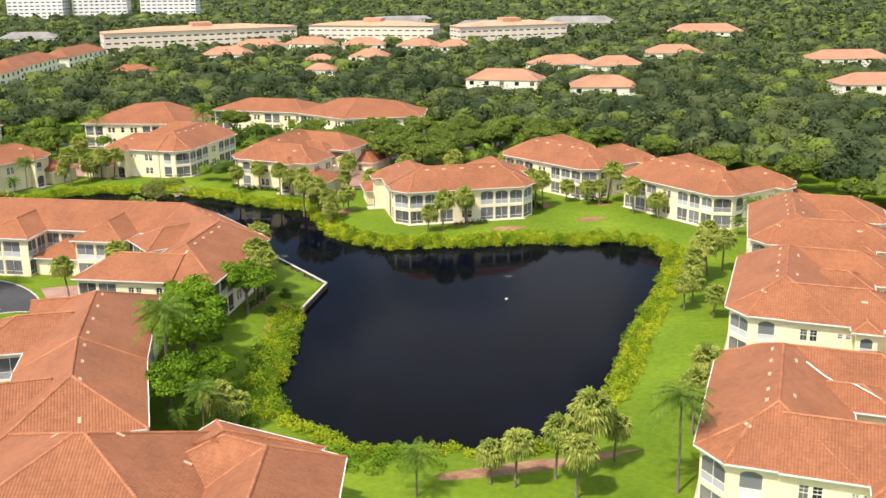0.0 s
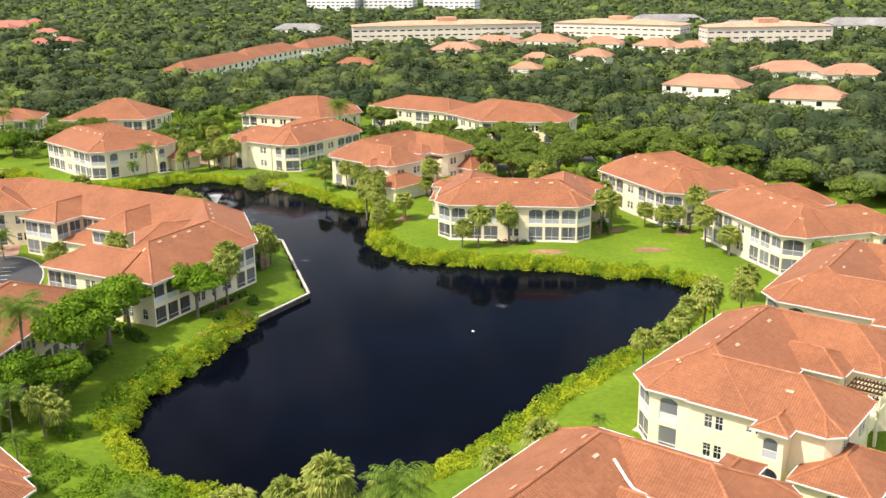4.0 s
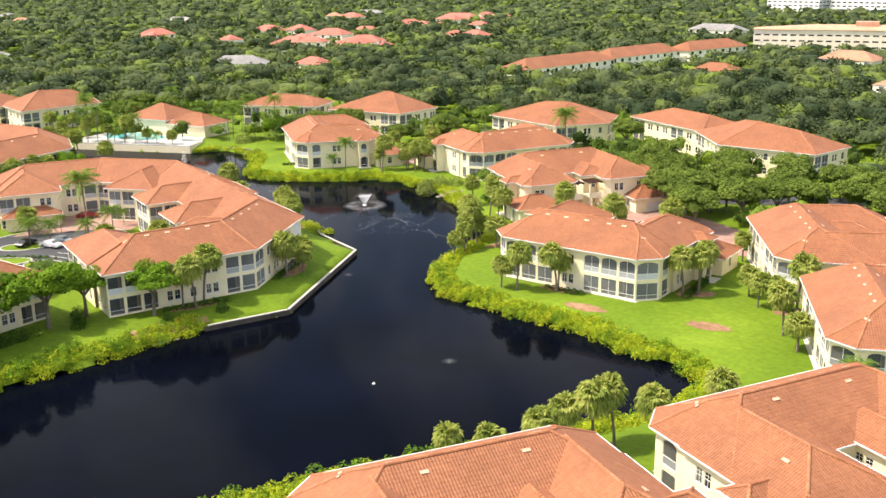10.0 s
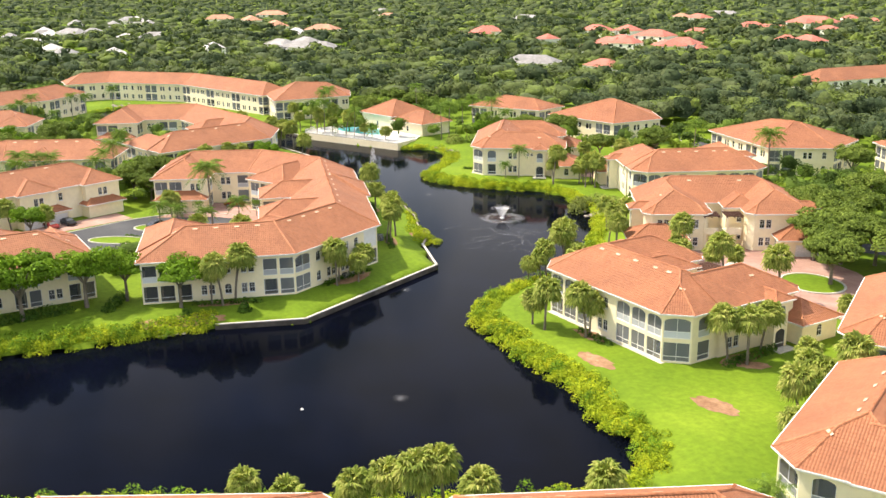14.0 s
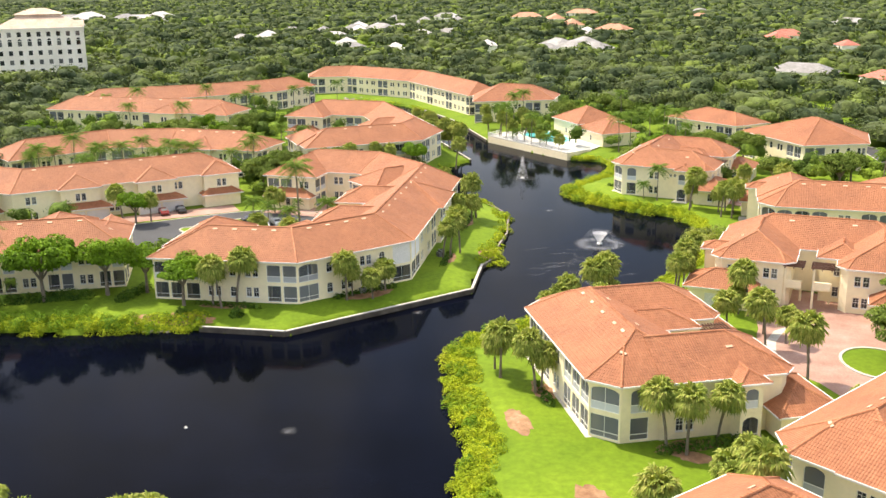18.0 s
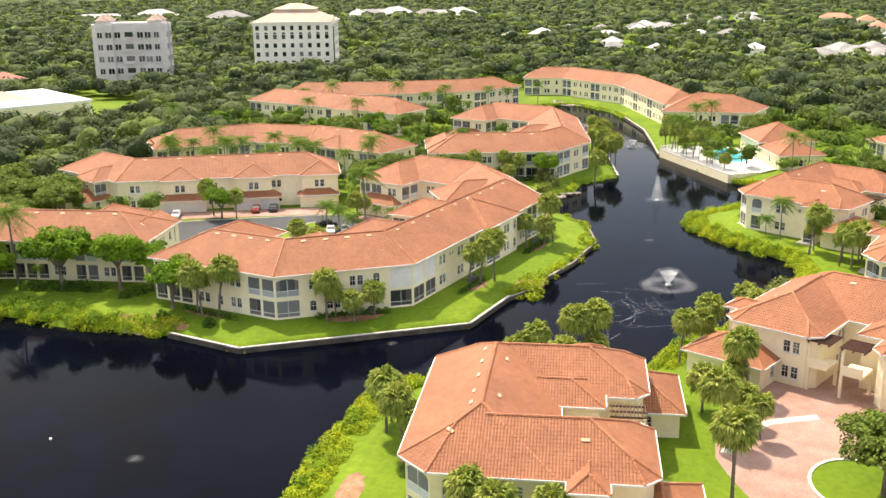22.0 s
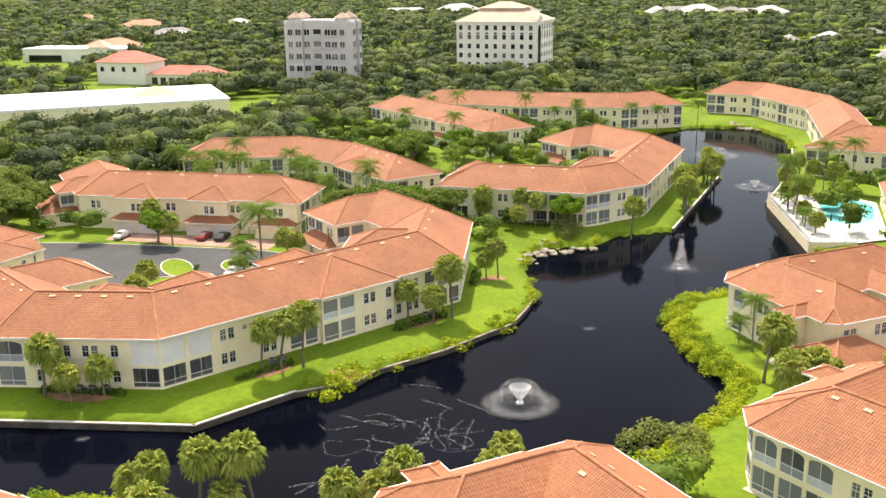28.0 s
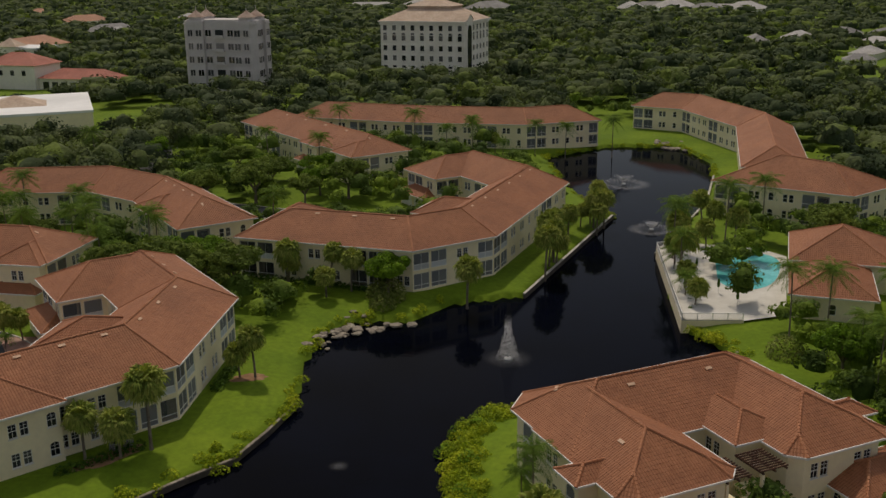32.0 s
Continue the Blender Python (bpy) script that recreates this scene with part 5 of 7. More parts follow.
# ---- shore shrubs ----
def shrub_field(name, label, spots, mat, per, leaf, seed, category="shrubs"):
    """Many leafy mounds as one mesh. spots: x, y, radius, height."""
    r = np.random.default_rng(seed)
    vs, fs, base = [], [], 0
    for x, y, rad, h in spots:
        n = int(per * rad * rad) + 20
        d = r.normal(0, 1, (n, 3))
        d[:, 2] = np.abs(d[:, 2])
        d /= np.linalg.norm(d, axis=1, keepdims=True)
        z = ground_z(x, y)
        p = d * r.uniform(0.78, 1.06, (n, 1)) * np.array([rad, rad, h]) + np.array([x, y, max(z, 0.0) - 0.1])
        v, f = leaf_quads(p, d, leaf, r)
        vs.append(v)
        fs.append(f + base)
        base += len(v)
    ob = from_arrays(name, np.concatenate(vs), np.concatenate(fs), M[mat])
    return tagged(ob, label, category, kind="stuff")


def shore_spots(i0, i1, width, seed, back=0.0, dense=1.0, h=(0.6, 1.35)):
    """Spots beside the shore from corner i0 to corner i1 of the lake."""
    r = np.random.default_rng(seed)
    out = []
    n = len(LAKE)
    i = i0
    while i != i1 % n:
        a, b = Vector(LAKE[i % n]), Vector(LAKE[(i + 1) % n])
        d = b - a
        ln = d.length
        nrm = Vector((d.y, -d.x)) / ln
        for k in range(int(ln * dense * width / 1.3)):
            p = a + d * r.uniform(0, 1) + nrm * (back + width * r.uniform(-0.15, 1.0))
            out.append((p.x, p.y, r.uniform(0.6, 1.15), r.uniform(*h)))
        i = (i + 1) % n
    return out


spots = shore_spots(0, 4, 2.6, 1, dense=2.0) + shore_spots(4, 12, 3.4, 2, dense=2.0) + shore_spots(12, 24, 3.8, 3, dense=2.0) + shore_spots(24, 30, 3.0, 4, dense=1.8) + shore_spots(30, 38, 3.8, 5, dense=2.0) + shore_spots(70, 75, 3.8, 6, dense=2.0) + shore_spots(74, 75, 3.6, 7, dense=1.5)
shrub_field("shore_shrubs", "yellow-green shrubs in a thick belt along the shore", spots, "leaf_hedge", 105, 0.125, 8)
tall = shore_spots(4, 12, 2.6, 21, dense=0.16, h=(1.4, 2.2)) + shore_spots(12, 24, 3.0, 22, dense=0.16, h=(1.3, 2.1)) + shore_spots(30, 38, 3.0, 23, dense=0.16, h=(1.3, 2.0)) + shore_spots(70, 75, 3.0, 24, dense=0.3, h=(1.4, 2.4))
shrub_field("shore_bush", "big rounded olive-green bush beside the lake", [(-71.5, 245, 2.6, 3.4), (-69.6, 243.4, 1.8, 2.4), (-73.6, 246.6, 2.0, 2.6)], "leaf_olive", 110, 0.2, 10, "shrub")
sr = np.random.default_rng(45)
tall += [(sr.uniform(-24, 0), sr.uniform(99, 105.5), sr.uniform(0.6, 1.2), sr.uniform(0.9, 2.0)) for _ in range(44)] + [(sr.uniform(-27.5, -23.5), sr.uniform(106, 141), sr.uniform(0.6, 1.3), sr.uniform(0.9, 2.2)) for _ in range(40)]
shrub_field("tall_shore_shrubs", "taller olive-green shrubs standing out of the shore belt", [(x, y, rad * 1.25, h) for x, y, rad, h in tall], "leaf_lime", 85, 0.15, 9)


# ---- woods to the horizon ----
CLEAR = [(-46, 40), (100, 40), (100, 200), (88, 240), (64, 262), (46, 284), (2, 320), (-8, 344), (-60, 358), (-110, 345), (-152, 326), (-172, 306), (-206, 292), (-242, 266), (-262, 240), (-256, 222), (-312, 196), (-354, 160),
         (-366, 120), (-345, 92), (-300, 128), (-276, 92), (-262, 54), (-226, 52), (-190, 58), (-172, 92), (-156, 102), (-134, 84), (-114, 76), (-98, 84), (-76, 78), (-60, 62)]


def wood(name, label, points, radius, rz, seed, rings=4, seg=7, leaves=80, leaf=0.8, mat="leaf_wood", lift=1.0):
    """Crowns at the points, each a dark heart in several lumps of leaf, joined into one mesh."""
    r = np.random.default_rng(seed)
    n = len(points)
    el = np.linspace(-0.2, 1.0, rings) * math.pi / 2
    az = np.arange(seg) * 2 * math.pi / seg
    E, A = np.meshgrid(el[:-1], az, indexing="ij")
    unit = np.stack([np.cos(E) * np.cos(A), np.cos(E) * np.sin(A), np.sin(E)], -1).reshape(-1, 3)
    unit = np.concatenate([unit, [[0, 0, 1.0]]])
    k = len(unit)
    tri = []
    for i in range(rings - 2):
        for j in range(seg):
            a, b = i * seg + j, i * seg + (j + 1) % seg
            tri += [(a, b, b + seg), (a, b + seg, a + seg)]
    tri += [((rings - 2) * seg + j, (rings - 2) * seg + (j + 1) % seg, k - 1) for j in range(seg)]
    size = radius * r.uniform(0.55, 1.5, n)
    tall = rz * r.uniform(0.7, 1.3, n)
    base = np.stack([points[:, 0], points[:, 1], 1.7 + lift * tall * r.uniform(0.65, 1.15, n)], -1)
    shape = np.stack([size * r.uniform(0.8, 1.2, n), size * r.uniform(0.8, 1.2, n), tall], -1)
    v = unit[None] * r.uniform(0.7, 1.1, (n, k, 1)) * shape[:, None] * (0.66 if leaves else 1.0) + base[:, None]
    faces = (np.array(tri)[None] + (np.arange(n) * k)[:, None, None]).reshape(-1, 3)
    verts = v.reshape(-1, 3)
    if leaves:
        lump = 11
        ang, rr = r.uniform(0, 2 * math.pi, (n, lump)), np.sqrt(r.uniform(0.05, 1, (n, lump))) * 0.74
        c = np.stack([rr * np.cos(ang), rr * np.sin(ang), r.uniform(-0.1, 0.62, (n, lump)) * (1.1 - rr)], -1)
        rad = r.uniform(0.24, 0.44, (n, lump))
        which = r.integers(0, lump, (n, leaves))
        rows = np.arange(n)[:, None]
        d = r.normal(0, 1, (n, leaves, 3))
        d[..., 2] = np.abs(d[..., 2]) - 0.15
        d /= np.linalg.norm(d, axis=2, keepdims=True)
        p = base[:, None] + (c[rows, which] + d * (rad[rows, which] * r.uniform(0.75, 1.2, (n, leaves)))[..., None]) * shape[:, None]
        tv, tq = leaf_quads(p.reshape(-1, 3), d.reshape(-1, 3), leaf, r)
        faces = np.concatenate([faces, tq[:, [0, 1, 2]] + len(verts), tq[:, [0, 2, 3]] + len(verts)])
        verts = np.concatenate([verts, tv])
    ob = from_arrays(name, verts, faces, M[mat], smooth=True)
    return tagged(ob, label, "woods", kind="stuff")


def scatter(r, spacing, near, far, centre=(40.0, 150.0)):
    """Jittered grid points in the sector of the land north and west, between two distances, outside the grounds."""
    n = int(far / spacing) + 1
    g = np.arange(-n, n + 1) * spacing
    X, Y = np.meshgrid(g, g)
    X = (X + r.uniform(-0.45, 0.45, X.shape) * spacing + centre[0]).ravel()
    Y = (Y + r.uniform(-0.45, 0.45, Y.shape) * spacing + centre[1]).ravel()
    dist = np.hypot(X - centre[0], Y - centre[1])
    ang = np.degrees(np.arctan2(Y - centre[1], X - centre[0])) % 360
    keep = (dist >= near) & (dist < far) & (ang > 44) & (ang < 276)
    odd = np.zeros(X.shape, bool)
    for (ax, ay), (bx, by) in zip(CLEAR, CLEAR[1:] + CLEAR[:1]):
        if ay != by:
            odd ^= ((ay > Y) != (by > Y)) & (X < (bx - ax) * (Y - ay) / (by - ay) + ax)
    keep &= ~odd
    for hx, hy, hr in NO_WOOD:
        keep &= np.hypot(X - hx, Y - hy) > hr
    return np.stack([X[keep], Y[keep]], 1)


# far houses: x, y, turn, length, depth, storeys, roof, wall
FAR_HOUSES = [(-208, 452, 92, 68, 17, 2, 'roof'), (-212, 516, 90, 60, 17, 2, 'roof'), (-205, 572, 84, 50, 17, 2, 'roof'), (-150, 496, 10, 22, 14, 1, 'roof'), (-466, 484, 0, 24, 16, 1, 'pink'), (-465, 508, 20, 26, 16, 2, 'pink'), (-500, 566, 10, 26, 16, 1, 'pink'), (-398, 485, 30, 22, 14, 2, 'pink'),
              (-388, 489, 0, 16, 12, 1, 'pink'), (-530, 692, 15, 40, 20, 2, 'pink'), (-378, 562, 0, 20, 14, 2, 'pink'), (-510, 639, 0, 40, 14, 1, 'pink'), (-640, 660, 0, 24, 14, 2, 'pink'), (-323, 391, 10, 20, 14, 1, 'pink'), (-535, 502, 10, 26, 16, 2, 'pink'),
              (-453, 468, 0, 28, 16, 1, 'pink'), (-521, 520, 0, 20, 16, 2, 'pink'), (-487, 513, 20, 20, 14, 1, 'pink'), (-411, 482, -20, 26, 16, 1, 'pink'), (-477, 434, 0, 14, 12, 2, 'pink'), (-547, 415, 0, 18, 14, 2, 'pink'), (-530, 681, 0, 24, 14, 2, 'pink'),
              (-552, 290, 10, 30, 18, 1, 'dirty_white'), (-734, 304, 0, 30, 18, 2, 'peach'), (-665, 180, 20, 30, 16, 1, 'dirty_white'), (-860, 210, 0, 34, 18, 1, 'dirty_white'), (-686, 202, 50, 26, 14, 1, 'dirty_white'), (-533, 164, 0, 24, 14, 1, 'dirty_white'),
              (-516, 223, 0, 20, 12, 2, 'dirty_white'), (-844, 302, 0, 30, 16, 2, 'peach'), (-729, 126, 10, 40, 16, 1, 'dirty_white'), (-770, 142, 30, 34, 16, 1, 'dirty_white'), (-592, 127, 0, 22, 14, 1, 'dirty_white'), (-862, 178, 0, 40, 18, 1, 'dirty_white'),
              (-940, 205, 0, 50, 18, 1, 'dirty_white'), (-550, 272, 20, 26, 16, 1, 'dirty_white'), (-667, 308, 0, 30, 16, 1, 'dirty_white'), (-1019, -200, 0, 60, 30, 1, 'dirty_white'), (-1003, -116, 0, 60, 30, 1, 'dirty_white'), (-948, -479, 0, 60, 30, 1, 'dirty_white'),
              (-910, -360, 0, 60, 30, 1, 'dirty_white'), (-987, -234, 20, 50, 24, 1, 'dirty_white'), (-988, -150, 0, 50, 24, 1, 'dirty_white'), (-680, 57, 0, 26, 16, 1, 'dirty_white'), (-643, 45, 30, 26, 14, 1, 'dirty_white'), (-725, 95, 0, 36, 16, 1, 'dirty_white'),
              (-796, 119, 0, 40, 16, 1, 'dirty_white'), (-920, 146, 0, 44, 16, 1, 'dirty_white'), (-366, -320, 30, 60, 24, 1, 'peach'), (-319, -307, 30, 40, 20, 1, 'dirty_white'), (-486, -412, 0, 40, 20, 1, 'dirty_white'), (-523, -508, 0, 40, 20, 2, 'peach'),
              (-280, 700, 0, 40, 16, 2, 'dirty_white'), (40, 760, 0, 60, 20, 2, 'dirty_white'), (110, 800, 0, 60, 20, 2, 'dirty_white'), (-30, 830, 10, 60, 20, 2, 'dirty_white'), (180, 690, 0, 50, 20, 2, 'peach'), (124, 537, 0, 30, 16, 2, 'peach'),
              (200, 496, 0, 40, 16, 2, 'peach'), (170, 395, 0, 30, 16, 2, 'peach'), (-946, 341, 57, 32, 16, 2, 'peach'), (-661, 327, 47, 26, 16, 2, 'peach'), (-519, 285, 36, 42, 16, 1, 'dirty_white'), (-569, 429, 71, 24, 16, 2, 'pink'), (-356, 366, 48, 31, 16, 1, 'dirty_white'),
              (-755, 547, 29, 32, 16, 1, 'dirty_white'), (-432, 442, 57, 18, 13, 1, 'pink'), (-418, 458, 31, 18, 13, 2, 'pink'), (-436, 511, 68, 19, 13, 1, 'pink'), (-385, 470, 56, 17, 12, 2, 'pink'), (-668, 660, 38, 15, 11, 2, 'peach'), (-713, 737, 23, 36, 16, 1, 'dirty_white'),
              (-510, 618, 64, 22, 15, 2, 'pink'), (-458, 644, 25, 16, 11, 2, 'pink'), (-560, 754, 60, 14, 11, 2, 'pink'), (-555, 773, 47, 15, 11, 1, 'pink'), (-394, 558, 38, 14, 11, 2, 'pink'), (-989, 475, 19, 26, 16, 1, 'dirty_white'), (-882, 449, 58, 22, 15, 1, 'peach'),
              (-658, 113, 75, 22, 15, 1, 'dirty_white'), (-553, 135, 113, 16, 11, 1, 'dirty_white'), (-763, 119, 97, 21, 15, 1, 'dirty_white'), (-786, 158, 71, 16, 11, 1, 'dirty_white'), (-963, 199, 92, 26, 16, 1, 'dirty_white'), (-733, 69, 70, 21, 15, 1, 'dirty_white'),
              (-1043, -227, 103, 56, 16, 1, 'dirty_white'), (-1017, -132, 90, 53, 16, 1, 'dirty_white'), (-884, 278, 78, 29, 16, 2, 'peach'), (-515, 259, 71, 19, 13, 1, 'dirty_white'), (-482, -397, 123, 18, 13, 1, 'dirty_white'), (-634, -507, 107, 23, 16, 1, 'dirty_white'),
              (-622, -756, 93, 23, 16, 1, 'peach'), (-901, -522, 127, 54, 16, 1, 'dirty_white'), (-116, 559, 0, 28, 16, 2, 'peach'), (-107, 610, -14, 31, 16, 2, 'peach'), (-78, 624, -27, 31, 16, 2, 'peach'), (-61, 519, 11, 16, 11, 2, 'peach'), (-45, 614, -3, 26, 16, 2, 'peach'),
              (-36, 536, -15, 21, 15, 2, 'peach'), (-11, 603, -29, 25, 16, 2, 'peach'), (9, 594, 8, 20, 14, 2, 'peach'), (-55, 471, -3, 15, 11, 2, 'peach'), (28, 425, -16, 32, 16, 2, 'peach'), (58, 486, 21, 30, 16, 2, 'peach'), (83, 478, 8, 26, 16, 2, 'peach'),
              (65, 397, -4, 27, 16, 2, 'peach')]
OFFICES = [(-306, -50, 20.0), (-397, -10, 27.0)]
NO_WOOD = [(x + 9 * (20 - x) / math.hypot(x - 20, y - 180), y + 9 * (180 - y) / math.hypot(x - 20, y - 180), 0.42 * w + (7 if st == 2 else 11)) for x, y, a, w, d, st, m in FAR_HOUSES] + [(x, y, r) for x, y, r in OFFICES]
NO_WOOD += [(-222 + 12.9 * k, -23 - 7.5 * k, 36) for k in range(11)] + [(-266, -140, 24), (-322, -280, 34), (-296, -258, 26), (-345, -300, 24), (-274, -118, 24), (-284, -100, 16), (-240, -122, 26), (-224, -96, 26), (-250, -108, 22), (-206, -30, 30), (-196, -6, 22), (-276, -252, 26), (-262, -232, 22), (-250, -210, 20), (-150, 640, 36), (-185, 628, 22), (-42, 664, 32), (45, 656, 28), (-104, 668, 20)]
NO_WOOD += [(-150 + 14 * k, 316 - 1.5 * k, 7) for k in range(-8, 3)] + [(-225 - 14 * k, 40 + 2 * k, 6) for k in range(4)]
wr = np.random.default_rng(77)
wood("near_woods", "dense dark green oaks beyond the houses", scatter(wr, 8.2, 0, 330), 6.4, 4.7, 61, 4, 7, 230, 0.5)
wood("farther_near_woods", "dense green oaks behind the nearer ones", scatter(wr, 9.2, 330, 470), 6.8, 4.8, 66, 4, 7, 110, 0.75)
wood("middle_woods", "dense green tree cover stretching away", scatter(wr, 11.5, 470, 800), 7.6, 5.0, 62, 4, 6, 30, 1.5)
wood("far_woods", "hazy green tree cover to the horizon", scatter(wr, 17.0, 800, 1700), 10.4, 4.8, 63, 3, 6, 4, 2.8)
wood("horizon_woods", "hazy green tree cover at the horizon", scatter(wr, 44.0, 1700, 3400), 27.0, 6.0, 65, 3, 6, 0)


def far_house(x, y, ang, w, d, storeys, roof):
    h = 1.7 + 3.1 * storeys + (0.4 if storeys == 1 else 0)
    top = tagged(new("far_house"), "pale house under a pale grey roof among trees" if roof == "dirty_white" else "pale house under a tiled hip roof among trees", "house", "houses beyond the woods")
    g, c = Geo(), Geo()
    poly = [(-w / 2, -d / 2), (w / 2, -d / 2), (w / 2, d / 2), (-w / 2, d / 2)]
    rise = 0.5 * d / 2
    a, b = (-w / 2 + d / 2, 0, h + rise), (w / 2 - d / 2, 0, h + rise)
    e = [(px, py, h) for px, py in poly]
    uv = [(0, 0), (w, 0), (w, d), (0, d)]
    g.face([e[0], e[1], b, a], 0, uv)
    g.face([e[2], e[3], a, b], 0, uv)
    g.face([e[1], e[2], b], 0, uv[:3])
    g.face([e[3], e[0], a], 0, uv[:3])
    g.make("roof", [M[("shingle", "pale_shingle")[int(abs(x) + abs(y)) % 2] if roof == "dirty_white" else roof]], top, uv=True)
    wl = Geo()
    for k in range(4):
        p, q = poly[k], poly[(k + 1) % 4]
        wl.face([(p[0] * 0.96, p[1] * 0.94, 0), (q[0] * 0.96, q[1] * 0.94, 0), (q[0] * 0.96, q[1] * 0.94, h), (p[0] * 0.96, p[1] * 0.94, h)])
    wl.make("wall", [M["creamwall"]], top)
    n = int(w / 6)
    for st in range(storeys):
        for k in range(n):
            s = Geo()
            xx = -w / 2 + w * (k + 0.5) / n
            s.box(xx - 0.9, -d / 2 * 0.94 - 0.12, 2.6 + 3.1 * st, xx + 0.9, -d / 2 * 0.94 + 0.1, 4.2 + 3.1 * st)
            s.make("window", [M["glass"]], top)
    top.matrix_basis = pose(x, y, 0, 0, 0, ang)
    return top


for row in FAR_HOUSES:
    far_house(*row)


def slab_block(name, label, x, y, ang, w, d, floors, fh, wall, glass_w, gap, roof, z0=1.7):
    """An office or apartment block: bands of wall with a window set in each bay."""
    top = tagged(new(name), label, "building")
    h = z0 + floors * fh
    core = Geo()
    core.box(-w / 2 + 0.4, -d / 2 + 0.4, 0, w / 2 - 0.4, d / 2 - 0.4, h)
    core.make("core", [M["glass"]], top)
    for f in range(floors + 1):
        z = z0 + f * fh
        band = Geo()
        band.box(-w / 2, -d / 2, z - 1.25, w / 2, d / 2, z + (1.1 if f < floors else 1.4))
        band.make("spandrel", [M[wall]], top)
    for side in range(4):
        joined = Geo()
        for f in range(floors):
            z = z0 + f * fh
            ln = w if side % 2 == 0 else d
            n = max(1, int(ln / (glass_w + gap)))
            for k in range(n + 1):
                s = -ln / 2 + ln * k / n
                g = joined
                half = gap / 2
                a, b = max(-ln / 2, s - half), min(ln / 2, s + half)
                if side == 0:
                    g.box(a, -d / 2, z + 1.1, b, -d / 2 + 0.5, z + fh - 1.25)
                elif side == 2:
                    g.box(a, d / 2 - 0.5, z + 1.1, b, d / 2, z + fh - 1.25)
                elif side == 1:
                    g.box(w / 2 - 0.5, a, z + 1.1, w / 2, b, z + fh - 1.25)
                else:
                    g.box(-w / 2, a, z + 1.1, -w / 2 + 0.5, b, z + fh - 1.25)
        joined.make("pier_lattice", [M[wall]], top)["kind"] = "stuff"
    rf = Geo()
    if roof == "hip":
        zz, r = h + 1.4, 0.42
        e = [(-w / 2 - 0.8, -d / 2 - 0.8, zz), (w / 2 + 0.8, -d / 2 - 0.8, zz), (w / 2 + 0.8, d / 2 + 0.8, zz), (-w / 2 - 0.8, d / 2 + 0.8, zz)]
        a, b, c, q = [(px * 0.45, py * 0.4, zz + d * 0.13) for px, py, _ in e]
        for f in ([e[0], e[1], b, a], [e[1], e[2], c, b], [e[2], e[3], q, c], [e[3], e[0], a, q], [a, b, c, q]):
            rf.face(f)
        rf.box(-6, -5, zz + d * 0.12, 6, 5, zz + d * 0.13 + 2)
        rf.make("roof", [M["peach_plain" if name == "four_storey_block" else "peach_flat"]], top)
    else:
        rf.box(-w / 2, -d / 2, h + 1.4, w / 2, d / 2, h + 1.6)
        rf.box(-w * 0.2, -d * 0.25, h + 1.6, w * 0.1, d * 0.25, h + 4.2)
        rf.make("roof", [M[wall]], top)
    top.matrix_basis = pose(x, y, 0, 0, 0, ang)
    return top


M["peach_flat"] = two_scale("pale_roof_tile", (0.46, 0.33, 0.24), (0.53, 0.4, 0.3), (0.6, 0.47, 0.37), 0.2, 1.2, 0.8)


def office_window(top, T, s0, z, w, h, wall, panes=2, arch=False):
    """A dark window in a raised surround; T maps along, outward, up."""
    g = Geo()
    for a, b, c, d in ((s0 - w / 2 - 0.25, s0 - w / 2, z - 0.25, z + h + 0.25), (s0 + w / 2, s0 + w / 2 + 0.25, z - 0.25, z + h + 0.25), (s0 - w / 2, s0 + w / 2, z + h, z + h + 0.25), (s0 - w / 2 - 0.2, s0 + w / 2 + 0.2, z - 0.35, z)):
        g.box(a, -0.05, c, b, 0.22, d, 0, T)
    for k in range(1, panes):
        x = s0 - w / 2 + w * k / panes
        g.box(x - 0.1, 0.0, z, x + 0.1, 0.16, z + h, 0, T)
    if arch:
        pts = [(s0 + w / 2 * math.cos(math.pi * k / 10), 0.12, z + h + 0.25 + w / 2 * math.sin(math.pi * k / 10)) for k in range(11)]
        g.face([T @ Vector(q) for q in pts], 1)
    g.face([T @ Vector(q) for q in ((s0 - w / 2, 0.06, z), (s0 + w / 2, 0.06, z), (s0 + w / 2, 0.06, z + h), (s0 - w / 2, 0.06, z + h))], 1)
    g.make("window", [M[wall], M["glass"]], top)


def side_frame(w, d, side, proud=0.0):
    """Frame of one face of a block: 0 front, 1 the end at +x, 2 back, 3 the end at -x."""
    ang = (0, 90, 180, 270)[side]
    half = (d, w, d, w)[side] / 2 + proud
    R = pose(0, 0, 0, 0, 0, ang)
    return R @ Matrix(((1, 0, 0, 0), (0, -1, 0, -half), (0, 0, 1, 0), (0, 0, 0, 1)))


